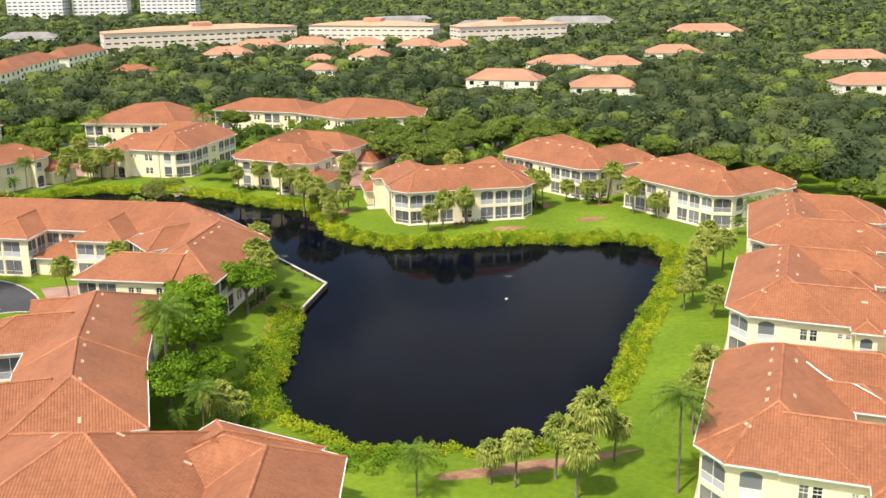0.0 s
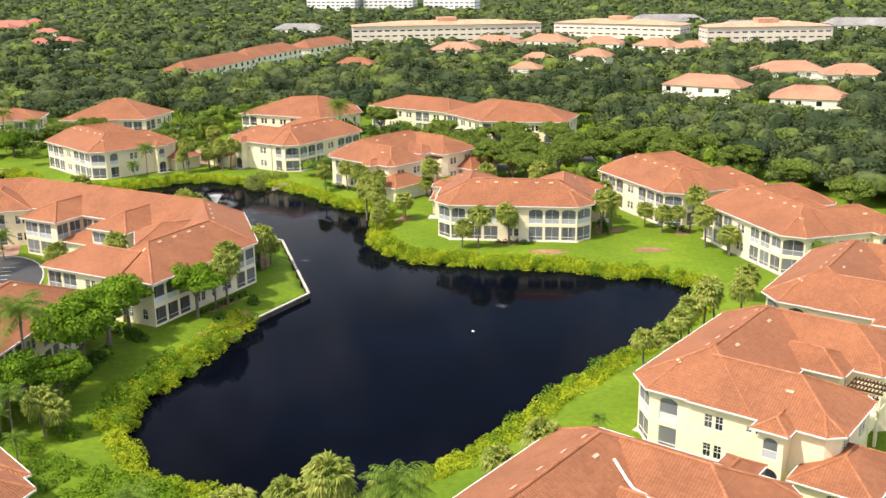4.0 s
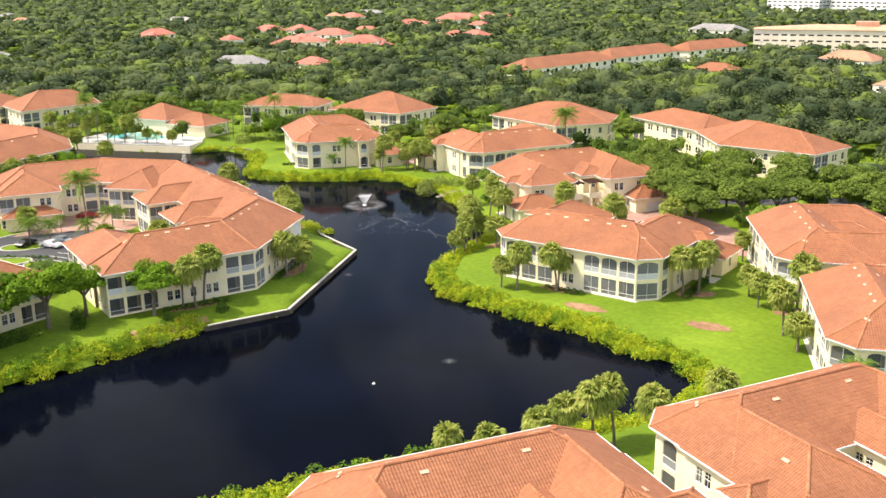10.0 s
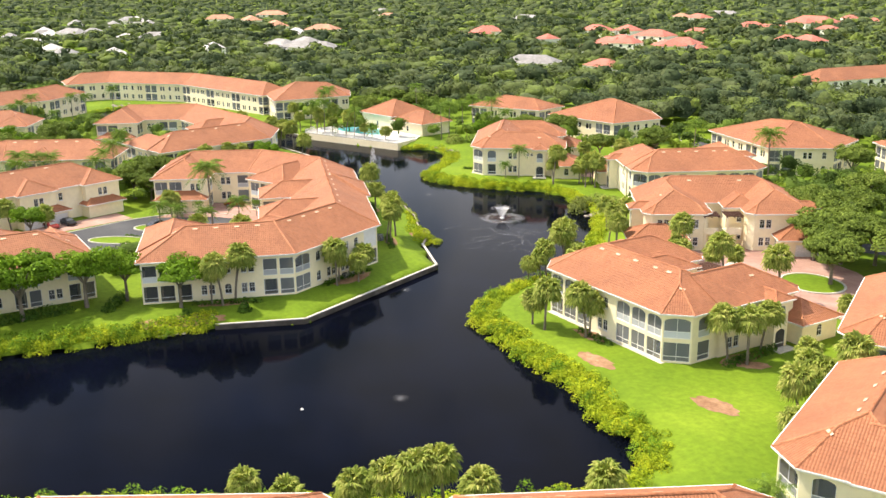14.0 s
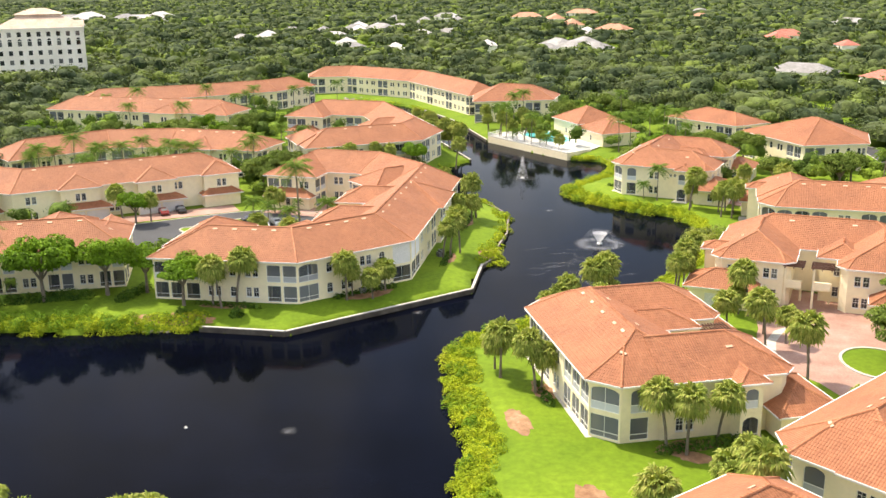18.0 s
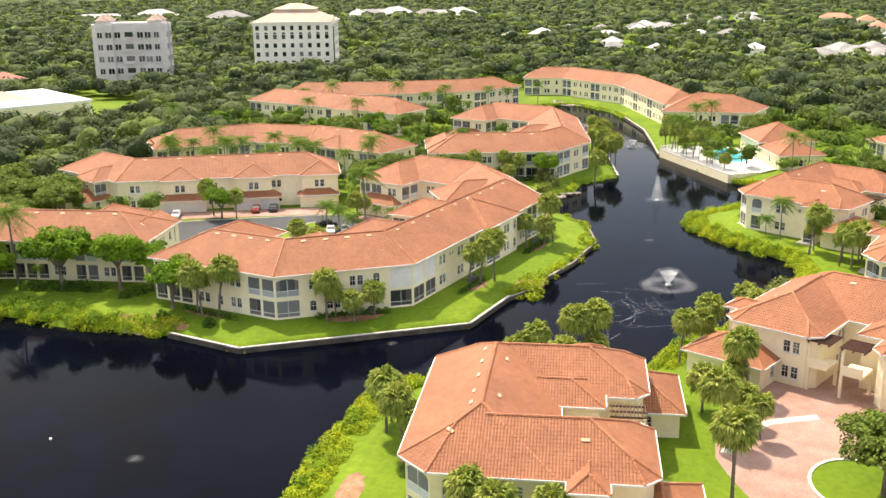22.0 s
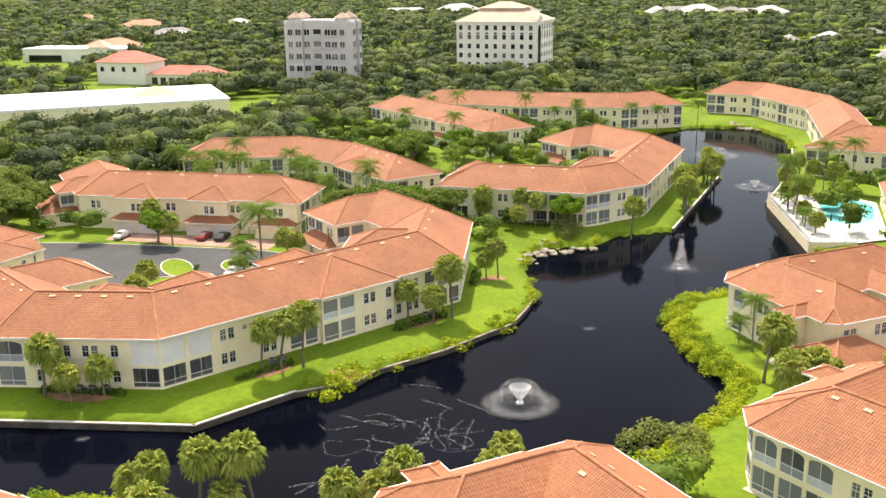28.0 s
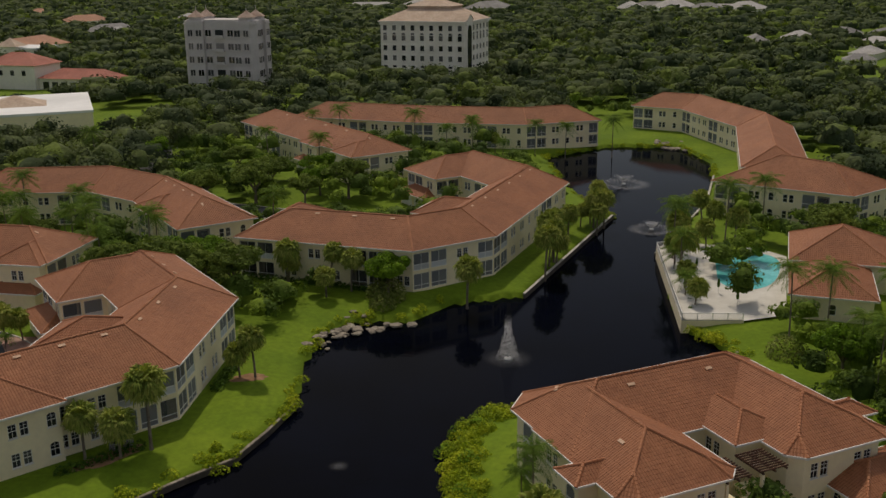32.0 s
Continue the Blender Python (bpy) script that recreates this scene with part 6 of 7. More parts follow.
def turret(top, cx, cy, z, rad):
    """Low eight-sided turret with a pointed roof and a finial."""
    pv = Geo()
    ring = [(math.cos((t + 0.5) * math.pi / 4), math.sin((t + 0.5) * math.pi / 4)) for t in range(8)]
    for t in range(8):
        p, q = ring[t], ring[(t + 1) % 8]
        pv.face([(cx + rad * p[0], cy + rad * p[1], z), (cx + rad * q[0], cy + rad * q[1], z), (cx + rad * q[0], cy + rad * q[1], z + 1.5), (cx + rad * p[0], cy + rad * p[1], z + 1.5)], 1)
        o, m = rad + 0.7, rad * 0.45
        pv.face([(cx + o * p[0], cy + o * p[1], z + 1.5), (cx + o * q[0], cy + o * q[1], z + 1.5), (cx + m * q[0], cy + m * q[1], z + 3.2), (cx + m * p[0], cy + m * p[1], z + 3.2)])
        pv.face([(cx + m * p[0], cy + m * p[1], z + 3.2), (cx + m * q[0], cy + m * q[1], z + 3.2), (cx, cy, z + 4.4)])
    body = pv.make("turret", [M["brown_roof"], M["greywall"]], top, "brown pointed turret roof")
    v, f = tube([(cx, cy, z + 4.3), (cx, cy, z + 6.2)], [0.16, 0.04], 5)
    mesh_ob("finial", v, f, M["greywall"], body)


M["brown_roof"] = two_scale("brown_roof_tile", (0.3, 0.2, 0.15), (0.38, 0.27, 0.21), (0.46, 0.34, 0.27), 0.2, 1.2, 0.8)


def grey_office():
    w, d, h = 34.0, 16.0, 31.2
    top = tagged(new("office_block"), "pale grey office block with paired dark windows and corner turrets", "building")
    g = Geo()
    g.box(-w / 2 + 1.2, -d / 2 + 1.2, 0, w / 2 - 1.2, d / 2 - 1.2, h)
    g.box(-w / 2 + 1.6, -d / 2 + 1.6, h, w / 2 - 1.6, d / 2 - 1.6, h + 0.9)
    g.make("core", [M["greywall"]], top)
    for sx, sy in ((-1, -1), (1, -1), (1, 1), (-1, 1)):
        b = Geo()
        pts = [(w / 2 - 10, d / 2 - 6), (w / 2 - 10, d / 2), (w / 2 - 2.2, d / 2), (w / 2, d / 2 - 2.2), (w / 2, d / 2 - 6)]
        ring = [(sx * x, sy * y) for x, y in pts]
        if sx * sy < 0:
            ring = ring[::-1]
        for za, zb, out in ((0, h + 0.4, 1.0), (h - 1.0, h - 0.5, 1.02), (4.6, 5.1, 1.02)):
            rr_ = [(x * out, y * out) for x, y in ring]
            for p, q in zip(rr_, rr_[1:] + rr_[:1]):
                b.face([(*q, za), (*p, za), (*p, zb), (*q, zb)])
            b.face([(*p, zb) for p in rr_[::-1]])
        b.make("corner_bay", [M["greywall"]], top)
        turret(top, sx * (w / 2 - 5.2), sy * (d / 2 - 3.8), h + 0.4, 3.4)
    for f in range(5):
        z = 3.4 + 5.5 * f
        for side in range(4):
            T, Tc = side_frame(w, d, side), side_frame(w, d, side, -1.2)
            ln = w if side % 2 == 0 else d
            edge = 10.0 if side % 2 == 0 else 6.0
            for sgn in (-1, 1):
                for k in range(2 if side % 2 == 0 else 1):
                    office_window(top, T, sgn * (ln / 2 - edge + 2.0 + 4.0 * k), z, 2.7 if k == 0 else 2.2, 2.5, "greywall")
            if side % 2 == 0:
                for x in (-5.2, 5.2):
                    office_window(top, Tc, x, z, 2.7, 2.5, "greywall")
                bal = Geo()
                bal.box(-2.4, 0.0, z - 0.9, 2.4, 1.5, z - 0.55, 0, Tc)
                bal.box(-2.4, 1.35, z - 0.55, 2.4, 1.5, z + 0.45, 0, Tc)
                bal.face([Tc @ Vector(q) for q in ((-1.9, 0.05, z - 0.5), (1.9, 0.05, z - 0.5), (1.9, 0.05, z + 2.6), (-1.9, 0.05, z + 2.6))], 1)
                bal.make("balcony", [M["greywall"], M["glass"]], top, "recessed grey balcony")
            else:
                office_window(top, Tc, 0, z, 2.7, 2.5, "greywall")
    top.matrix_basis = pose(-307.8, -51.2, 0, 0, 0, 112)


def cream_office():
    w, d, h = 41.0, 33.0, 28.6
    top = tagged(new("pale_office"), "cream office block with square dark windows and peach hip roof", "building")
    g = Geo()
    g.box(-w / 2, -d / 2, 0, w / 2, d / 2, h)
    for z, o in ((h - 0.7, 0.9), (h - 1.6, 0.4), (7.0, 0.35)):
        g.box(-w / 2 - o, -d / 2 - o, z, w / 2 + o, d / 2 + o, z + 0.7)
    g.make("wall", [M["creamwall"]], top, "cream wall with projecting cornices")
    for f in range(6):
        z = 1.9 + 4.5 * f
        for side in range(4):
            T = side_frame(w, d, side)
            ln = w if side % 2 == 0 else d
            n = 9 if side % 2 == 0 else 7
            for k in range(n):
                x = -ln / 2 + ln * (k + 0.5) / n
                if side == 1 and k < 2 and f > 0:
                    continue
                office_window(top, T, x, z, 1.9, 2.3, "creamwall", 1, arch=f == 4)
    T = side_frame(w, d, 1)
    a = Geo()
    a.box(-d / 2 + 0.8, 0.0, 6.0, -d / 2 + 8.6, 0.7, h + 0.6, 0, T)
    a.make("bay", [M["creamwall"]], top, "projecting bay with a pediment")
    gl = Geo()
    x0, r, zt = -d / 2 + 4.7, 2.7, h - 4.4
    pts = [(x0 - r, 0.74, 7.6), (x0 + r, 0.74, 7.6)] + [(x0 + r * math.cos(math.pi * k / 12), 0.74, zt + r * math.sin(math.pi * k / 12)) for k in range(13)]
    gl.face([T @ Vector(q) for q in pts])
    gl.make("arched_window", [M["glass"]], top, "tall dark arched window")
    pd = Geo()
    x1, x2 = -d / 2 + 0.2, -d / 2 + 9.2
    for y in (0.9, -3.0):
        pd.face([T @ Vector(q) for q in ((x1, y, h + 0.6), (x2, y, h + 0.6), ((x1 + x2) / 2, y, h + 3.2))], 1)
    for u, v in ((x1, (x1 + x2) / 2), ((x1 + x2) / 2, x2)):
        zu, zv = (h + 0.6, h + 3.2) if u == x1 else (h + 3.2, h + 0.6)
        pd.face([T @ Vector(q) for q in ((u, 1.2, zu), (v, 1.2, zv), (v, -5.0, zv), (u, -5.0, zu))])
    pd.make("pediment", [M["peach_flat"], M["creamwall"]], top)
    rf = Geo()
    e = [(-w / 2 - 0.8, -d / 2 - 0.8), (w / 2 + 0.8, -d / 2 - 0.8), (w / 2 + 0.8, d / 2 + 0.8), (-w / 2 - 0.8, d / 2 + 0.8)]
    m = [(x * 0.5, y * 0.42) for x, y in e]
    for k in range(4):
        p, q, u, v = e[k], e[(k + 1) % 4], m[(k + 1) % 4], m[k]
        rf.face([(*p, h), (*q, h), (*u, h + 5.0), (*v, h + 5.0)])
        rf.face([(*v, h + 5.0), (*u, h + 5.0), (*u, h + 6.2), (*v, h + 6.2)])
        rf.face([(v[0] * 1.08, v[1] * 1.08, h + 6.2), (u[0] * 1.08, u[1] * 1.08, h + 6.2), (u[0] * 0.3, u[1] * 0.2, h + 9.0), (v[0] * 0.3, v[1] * 0.2, h + 9.0)])
    rf.face([(x * 0.3, y * 0.2, h + 9.0) for x, y in m])
    rf.make("roof", [M["peach_flat"]], top, "pale peach hip roof in two tiers")
    top.matrix_basis = pose(-397, -10.4, 0, 0, 0, 108)


grey_office()
cream_office()
for x, y, w, a in ((-396, 1020, 55, 0), (-337, 1032, 53, 5), (-264, 1015, 54, 0)):
    slab_block("white_tower", "white apartment tower with stacked balconies far off", x, y, a, w, 20, 11, 3.4, "dirty_white", 3.4, 1.9, "flat")
for x, y, w, a in ((-150, 645, 120, 25), (-42, 668, 84, -14), (45, 655, 74, 20)):
    slab_block("four_storey_block", "white four-storey apartment block with peach roof edge", x, y, a, w, 18, 4, 3.2, "peachwall", 3.0, 1.7, "hip")


def big_box():
    top = tagged(new("store"), "large low store with a bright white flat roof", "store")
    g = Geo()
    g.box(-70, -25, 0, 70, 25, 8.6)
    g.make("wall", [M["stucco"]], top)
    r = Geo()
    r.box(-70.3, -25.3, 8.6, 70.3, 25.3, 9.4)
    r.make("parapet", [M["dirty_white"]], top)
    h = Geo()
    for f in ([(36, -8, 9.4), (56, -8, 9.4), (46, 0, 12.5)], [(56, -8, 9.4), (56, 8, 9.4), (46, 0, 12.5)], [(56, 8, 9.4), (36, 8, 9.4), (46, 0, 12.5)], [(36, 8, 9.4), (36, -8, 9.4), (46, 0, 12.5)]):
        h.face(f)
    h.make("roof", [M["peach_flat"]], top, "small peach hip roof")
    return top


big_box().matrix_basis = pose(-162, -58, 0, 0, 0, 150)


def mall():
    top = tagged(new("shop_building"), "cream shop building with arches and red tile roofs", "shop")
    w = Geo()
    w.box(-12, -8, 0, 12, 8, 11)
    w.box(12, -6, 0, 44, 6, 6)
    w.make("wall", [M["creamwall"]], top)
    for x0, x1, y0, y1, h in ((-13, 13, -9, 9, 11), (12, 45, -7, 7, 6)):
        g = Geo()
        d = (y1 - y0) / 2
        a, b = (x0 + d, 0, h + d * 0.5), (x1 - d, 0, h + d * 0.5)
        e = [(x0, y0, h), (x1, y0, h), (x1, y1, h), (x0, y1, h)]
        uv = [(0, 0), (x1 - x0, 0), (x1 - x0, d), (0, d)]
        g.face([e[0], e[1], b, a], 0, uv)
        g.face([e[2], e[3], a, b], 0, uv)
        g.face([e[1], e[2], b], 0, uv[:3])
        g.face([e[3], e[0], a], 0, uv[:3])
        g.make("roof", [M["pink"]], top, uv=True)
    for k in range(7):
        g = Geo()
        x = 14 + 4.2 * k
        g.box(x, -6.2, 1.7, x + 2.6, -5.9, 4.6)
        g.make("arch", [M["glass"]], top, "dark arched opening")
    for k in range(4):
        g = Geo()
        g.box(-10 + 5.4 * k, -8.2, 7, -8.4 + 5.4 * k, -7.9, 9)
        g.make("window", [M["glass"]], top)
    return top


def low_shop():
    top = tagged(new("shop_building"), "long pale flat-roofed shop with dark glass front and peach turret", "shop")
    for nm, mat, x0, y0, z0, x1, y1, z1 in (("wall", "creamwall", -34, -12, 0, 34, 12, 9), ("parapet", "dirty_white", -34.4, -12.4, 9, 34.4, 12.4, 10), ("shop_window", "glass", -30, -12.3, 2, -8, -11.9, 6), ("porch", "creamwall", 12, -15, 0, 24, -11.8, 11)):
        g = Geo()
        g.box(x0, y0, z0, x1, y1, z1)
        g.make(nm, [M[mat]], top)
    h = Geo()
    e = [(11, -16, 11), (25, -16, 11), (25, -4, 11), (11, -4, 11)]
    for k in range(4):
        h.face([e[k], e[(k + 1) % 4], (18, -10, 15.5)])
    h.make("roof", [M["peach_flat"]], top, "small pale peach hip roof")
    return top


low_shop().matrix_basis = pose(-322, -280, 0, 0, 0, 118)
mall().matrix_basis = pose(-264, -143, 0, 0, 0, 112.5) @ Matrix.Scale(1.12, 4)


# ---- paving ----
PAVED = []


def patch(name, label, pts, mat, z=None, lift=0.04, category="paving", kerb=None):
    g = Geo()
    zz = (GROUND if z is None else z) + lift
    PAVED.append(pts)
    g.face([(x, y, zz) for x, y in pts] if area(pts) > 0 else [(x, y, zz) for x, y in pts[::-1]])
    ob = tagged(g.make(name, [M[mat]]), label, category, kind="structure")
    if kerb:
        k = Geo()
        loop = pts if area(pts) > 0 else pts[::-1]
        m = len(loop)
        outer = []
        for i in range(m):
            a, b, c = Vector(loop[i - 1]), Vector(loop[i]), Vector(loop[(i + 1) % m])
            d = ((b - a).normalized() + (c - b).normalized()).normalized()
            outer.append(tuple(b + Vector((d.y, -d.x)) * kerb))
        for i in range(m):
            p, q, u, w = loop[i], loop[(i + 1) % m], outer[i], outer[(i + 1) % m]
            k.face([(*p, zz + 0.1), (*u, zz + 0.1), (*w, zz + 0.1), (*q, zz + 0.1)])
            k.face([(*p, zz - 0.1), (*p, zz + 0.1), (*q, zz + 0.1), (*q, zz - 0.1)])
            k.face([(*u, zz + 0.1), (*u, zz - 0.1), (*w, zz - 0.1), (*w, zz + 0.1)])
        tagged(k.make("kerb", [M["concrete"]]), "pale concrete kerb", "kerb", kind="structure")
    return ob


def ring_points(cx, cy, rx, ry, ang=0.0, n=28, rough=0.0, seed=0):
    r = np.random.default_rng(seed + 100)
    out = []
    for k in range(n):
        t = 2 * math.pi * k / n
        s = 1 + r.uniform(-rough, rough)
        x, y = rx * s * math.cos(t), ry * s * math.sin(t)
        out.append((cx + x * math.cos(ang) - y * math.sin(ang), cy + x * math.sin(ang) + y * math.cos(ang)))
    return out


def smooth_poly(pts, times=2):
    for _ in range(times):
        out = []
        for a, b in zip(pts, pts[1:] + pts[:1]):
            out += [(a[0] * 0.75 + b[0] * 0.25, a[1] * 0.75 + b[1] * 0.25), (a[0] * 0.25 + b[0] * 0.75, a[1] * 0.25 + b[1] * 0.75)]
        pts = out
    return pts


COURT = smooth_poly([(-52, 104), (-70, 102), (-81, 118), (-91, 137), (-98, 151), (-97, 164), (-90, 171), (-80, 172), (-70, 164), (-63, 150), (-60, 136), (-54, 116)])
patch("road", "dark asphalt parking court", COURT, "asphalt", kerb=0.25)
patch("pavement", "pinkish paver driveways before garages", [(-88, 112), (-82.5, 115), (-97.5, 148), (-104, 145)], "paver", lift=0.07)
patch("pavement", "pinkish paver forecourt", [(-96, 153), (-91, 166), (-84, 173), (-90, 181), (-101, 178), (-106, 166)], "paver", lift=0.06)
patch("pavement", "pinkish paver forecourt", [(-60, 150), (-55, 156), (-62, 168), (-70, 166), (-65, 157)], "paver", lift=0.06)
patch("road", "asphalt road between houses", [(-156, 90), (-162, 88), (-172, 112), (-180, 142), (-188, 150), (-186, 158), (-176, 152), (-170, 138), (-163, 112)], "asphalt", kerb=0.25)
patch("road", "asphalt road between houses", [(-205, 30), (-214, 34), (-196, 60), (-180, 76), (-168, 92), (-162, 88), (-174, 70), (-190, 54)], "asphalt", lift=0.05)
patch("road", "asphalt road north of the houses", [(-215, 302), (-212, 295), (-160, 316), (-122, 312), (-100, 300), (-96, 306), (-120, 320), (-162, 324)], "asphalt", kerb=0.25)
patch("road", "asphalt drive among trees", [(-36, 262), (-30, 262), (6, 292), (40, 312), (38, 318), (0, 300)], "asphalt", lift=0.02)
patch("pavement", "pinkish paver turning court", smooth_poly([(-28, 243.4), (-18, 242), (-13, 240), (-6, 238.4), (0, 241), (5, 244), (22, 247), (20, 256), (6, 262), (-8, 266), (-24, 262), (-34, 256), (-37, 249)], 1), "paver", lift=0.05)
patch("pavement", "pale concrete band across the pavers", [(-6.1, 239.4), (-11.9, 241.2), (-15.8, 243.6), (-17.4, 246.1), (-19.5, 249.8), (-18.2, 250.2), (-16.3, 246.8), (-14.9, 244.6), (-11.3, 242.4), (-5.9, 240.7)], "concrete", lift=0.07)
patch("grass_island", "round grass island with a kerb", ring_points(-2.5, 253.6, 5.6, 4.6), "grass", lift=0.14, category="lawn", kerb=0.4)
patch("pavement", "pinkish paver court", smooth_poly([(-103, 254.5), (-113, 262), (-118, 276), (-104, 286), (-88, 280), (-84, 270), (-96, 262)], 1), "paver", lift=0.05)
patch("pavement", "pale concrete path", [(-95.5, 262), (-94, 261), (-88, 271), (-92, 281), (-93.5, 280.6), (-90, 271)], "concrete", lift=0.08)
patch("pavement", "pinkish paver drive", [(-70, 284), (-62, 290), (-90, 302), (-104, 292), (-92, 286)], "paver", lift=0.03)
patch("road", "asphalt service drive", [(80, 150), (88, 150), (96, 196), (80, 232), (60, 258), (52, 254), (72, 228), (86, 194)], "asphalt", lift=0.03)
for cx, cy, rx, ry, a in ((-86.5, 152, 4.4, 2.6, 1.1), (-79, 144, 6.0, 2.6, 1.1), (-70, 150, 5, 3, 0.4)):
    patch("grass_island", "small kerbed grass island in the parking court", ring_points(cx, cy, rx, ry, a), "grass", lift=0.12, category="lawn", kerb=0.3)
for k in range(6):
    x, y = -74.5 - 1.25 * k, 154 + 2.4 * k * 0.9
    g = Geo()
    T = pose(x, y, GROUND + 0.06, 0, 0, 25)
    g.box(-2.4, -0.07, 0, 2.4, 0.07, 0.006, 0, T)
    tagged(g.make("parking_line", [M["trim"]]), "white painted parking line", "road marking", kind="structure")


# ---- trees of the grounds ----
def garden_points(seed, spacing):
    """Places in the grounds clear of houses, paving and lake, in loose groups."""
    r = np.random.default_rng(seed)
    out = []
    for gx in np.arange(-350, 90, spacing):
        for gy in np.arange(45, 345, spacing):
            x, y = gx + r.uniform(-0.5, 0.5) * spacing, gy + r.uniform(-0.5, 0.5) * spacing
            keep = r.uniform()
            if not inside((x, y), CLEAR) or (x > -52 and y < 250) or (x > 30 and y < 270) or inside((x, y), LAWN_WEST):
                continue
            if float(lake_distance(np.array([x]), np.array([y]))[0]) < 8.5 or built_on(x, y, 3.0):
                continue
            if any(inside((x + a, y + b), p) for p in PAVED for a, b in ((0, 0), (2, 0), (-2, 0), (0, 2), (0, -2))):
                continue
            if keep < 0.62 + 0.36 * math.sin(x * 0.09 + 1.3) * math.sin(y * 0.11):
                out.append((x, y))
    return np.array(out)


LAWN_WEST = [(-254, 196), (-300, 172), (-326, 150), (-330, 110), (-290, 140), (-262, 180)]
wood("garden_trees", "small leafy trees and shrubs filling the gardens between houses", garden_points(91, 4.8), 3.0, 3.0, 64, 4, 7, 260, 0.3, "leaf_garden", 1.15)


def drape(name, label, cx, cy, rx, ry, ang, mat, seed, category="soil bed"):
    """A bed that follows the slope of the lawn."""
    rim = ring_points(cx, cy, rx, ry, ang, 26, 0.16, seed)
    half = [((x + cx) / 2, (y + cy) / 2) for x, y in rim]
    v = [(cx, cy, ground_z(cx, cy) + 0.08)] + [(x, y, ground_z(x, y) + 0.08) for x, y in half] + [(x, y, ground_z(x, y) + 0.03) for x, y in rim]
    n = len(rim)
    f = [(0, 1 + k, 1 + (k + 1) % n) for k in range(n)] + [(1 + k, 1 + n + k, 1 + n + (k + 1) % n, 1 + (k + 1) % n) for k in range(n)]
    return tagged(mesh_ob(name, v, f, M[mat]), label, category, kind="structure")


for k, (cx, cy, rx, ry, a) in enumerate([(14, 203.2, 3.6, 1.3, 0.2), (32.6, 209.6, 3.3, 1.7, 0.3), (-26, 152.5, 5.5, 1.8, 1.45), (-26, 147, 3, 1.6, 1.4), (-62, 203.6, 3.4, 1.5, 0.1), (10, 100.5, 12, 1.4, 0.25), (-62, 202, 2, 1, 0), (5, 207, 3.2, 1.3, 0.2), (21, 222, 4, 1.5, 1.8), (-30.6, 158.5, 4.2, 1.3, 1.4), (-36, 181.5, 4.4, 1.5, 2.1),
                                                   (-57, 195.4, 3.2, 1.2, 3.0), (-84.5, 199.4, 4.0, 1.4, 3.0), (-21.5, 219.4, 2.6, 1.6, 1.2), (23.6, 222, 2.4, 1.3, 1.0), (37.5, 224, 2.6, 1.4, 1.0), (-109, 246, 3, 1.3, 1.1), (-109, 194.4, 2.4, 1.3, 2.6)]):
    drape("soil_bed", "bare sandy mulch bed in the lawn", cx, cy, rx, ry, a, "soil", k)


# ---- seawalls ----
def seawall(name, label, line, top_z, thick=0.32, face="wet_concrete", depth=-1.0, cap="concrete"):
    g = Geo()
    pts = [Vector(p) for p in line]
    for a, b in zip(pts, pts[1:]):
        d = (b - a).normalized()
        n = Vector((d.y, -d.x))
        a2, b2 = a - d * 0.1, b + d * 0.1
        T = Matrix(((d.x, n.x, 0, a2.x), (d.y, n.y, 0, a2.y), (0, 0, 1, 0), (0, 0, 0, 1)))
        ln = (b2 - a2).length
        g.box(0, -0.12, depth, ln, thick - 0.1, top_z - 0.14, 1, T)
        g.box(0, -0.12, top_z - 0.14, ln, thick, top_z, 0, T)
        for k in range(int(ln / 2.4)):
            g.box(2.4 * k + 0.6, thick - 0.1, depth, 2.4 * k + 0.85, thick - 0.02, top_z - 0.16, 1, T)
    return tagged(g.make(name, [M[cap], M[face]]), label, "seawall", kind="structure")


seawall("seawall", "weathered concrete seawall with a flat cap", [LAKE[67], LAKE[68], LAKE[69], LAKE[70]], 0.95)
seawall("bank_edge", "low weathered stone edging along the lawn", LAKE[60:68], 0.8, 0.26, cap="rock")
seawall("seawall", "weathered concrete seawall along the far peninsula", [LAKE[51], LAKE[52]], 0.95)
seawall("seawall", "low concrete seawall beside the channel", [LAKE[42], LAKE[43], LAKE[44], LAKE[45]], 0.9)
POOL_EDGE = [(-168.5, 238), (-163.2, 230.6), (-196.4, 209.1), (-202, 213.5)]
seawall("pool_wall", "cream retaining wall round the pool terrace", POOL_EDGE, 2.2, 0.6, "stucco")
deck = [(-168.5, 238), (-163.2, 230.6), (-196.4, 209.1), (-204, 214), (-208, 224), (-205.6, 230.6), (-175, 242.2)]
patch("pool_deck", "bright pale pool terrace", deck, "deck", lift=0.35, category="terrace")
POOL = smooth_poly([(-199, 219.5), (-205, 224.5), (-204, 230), (-195, 233.5), (-187, 235), (-182, 232.5), (-183, 227.5), (-191, 223.5)])
patch("pool", "turquoise swimming pool", POOL, "pool", lift=0.38, category="pool")


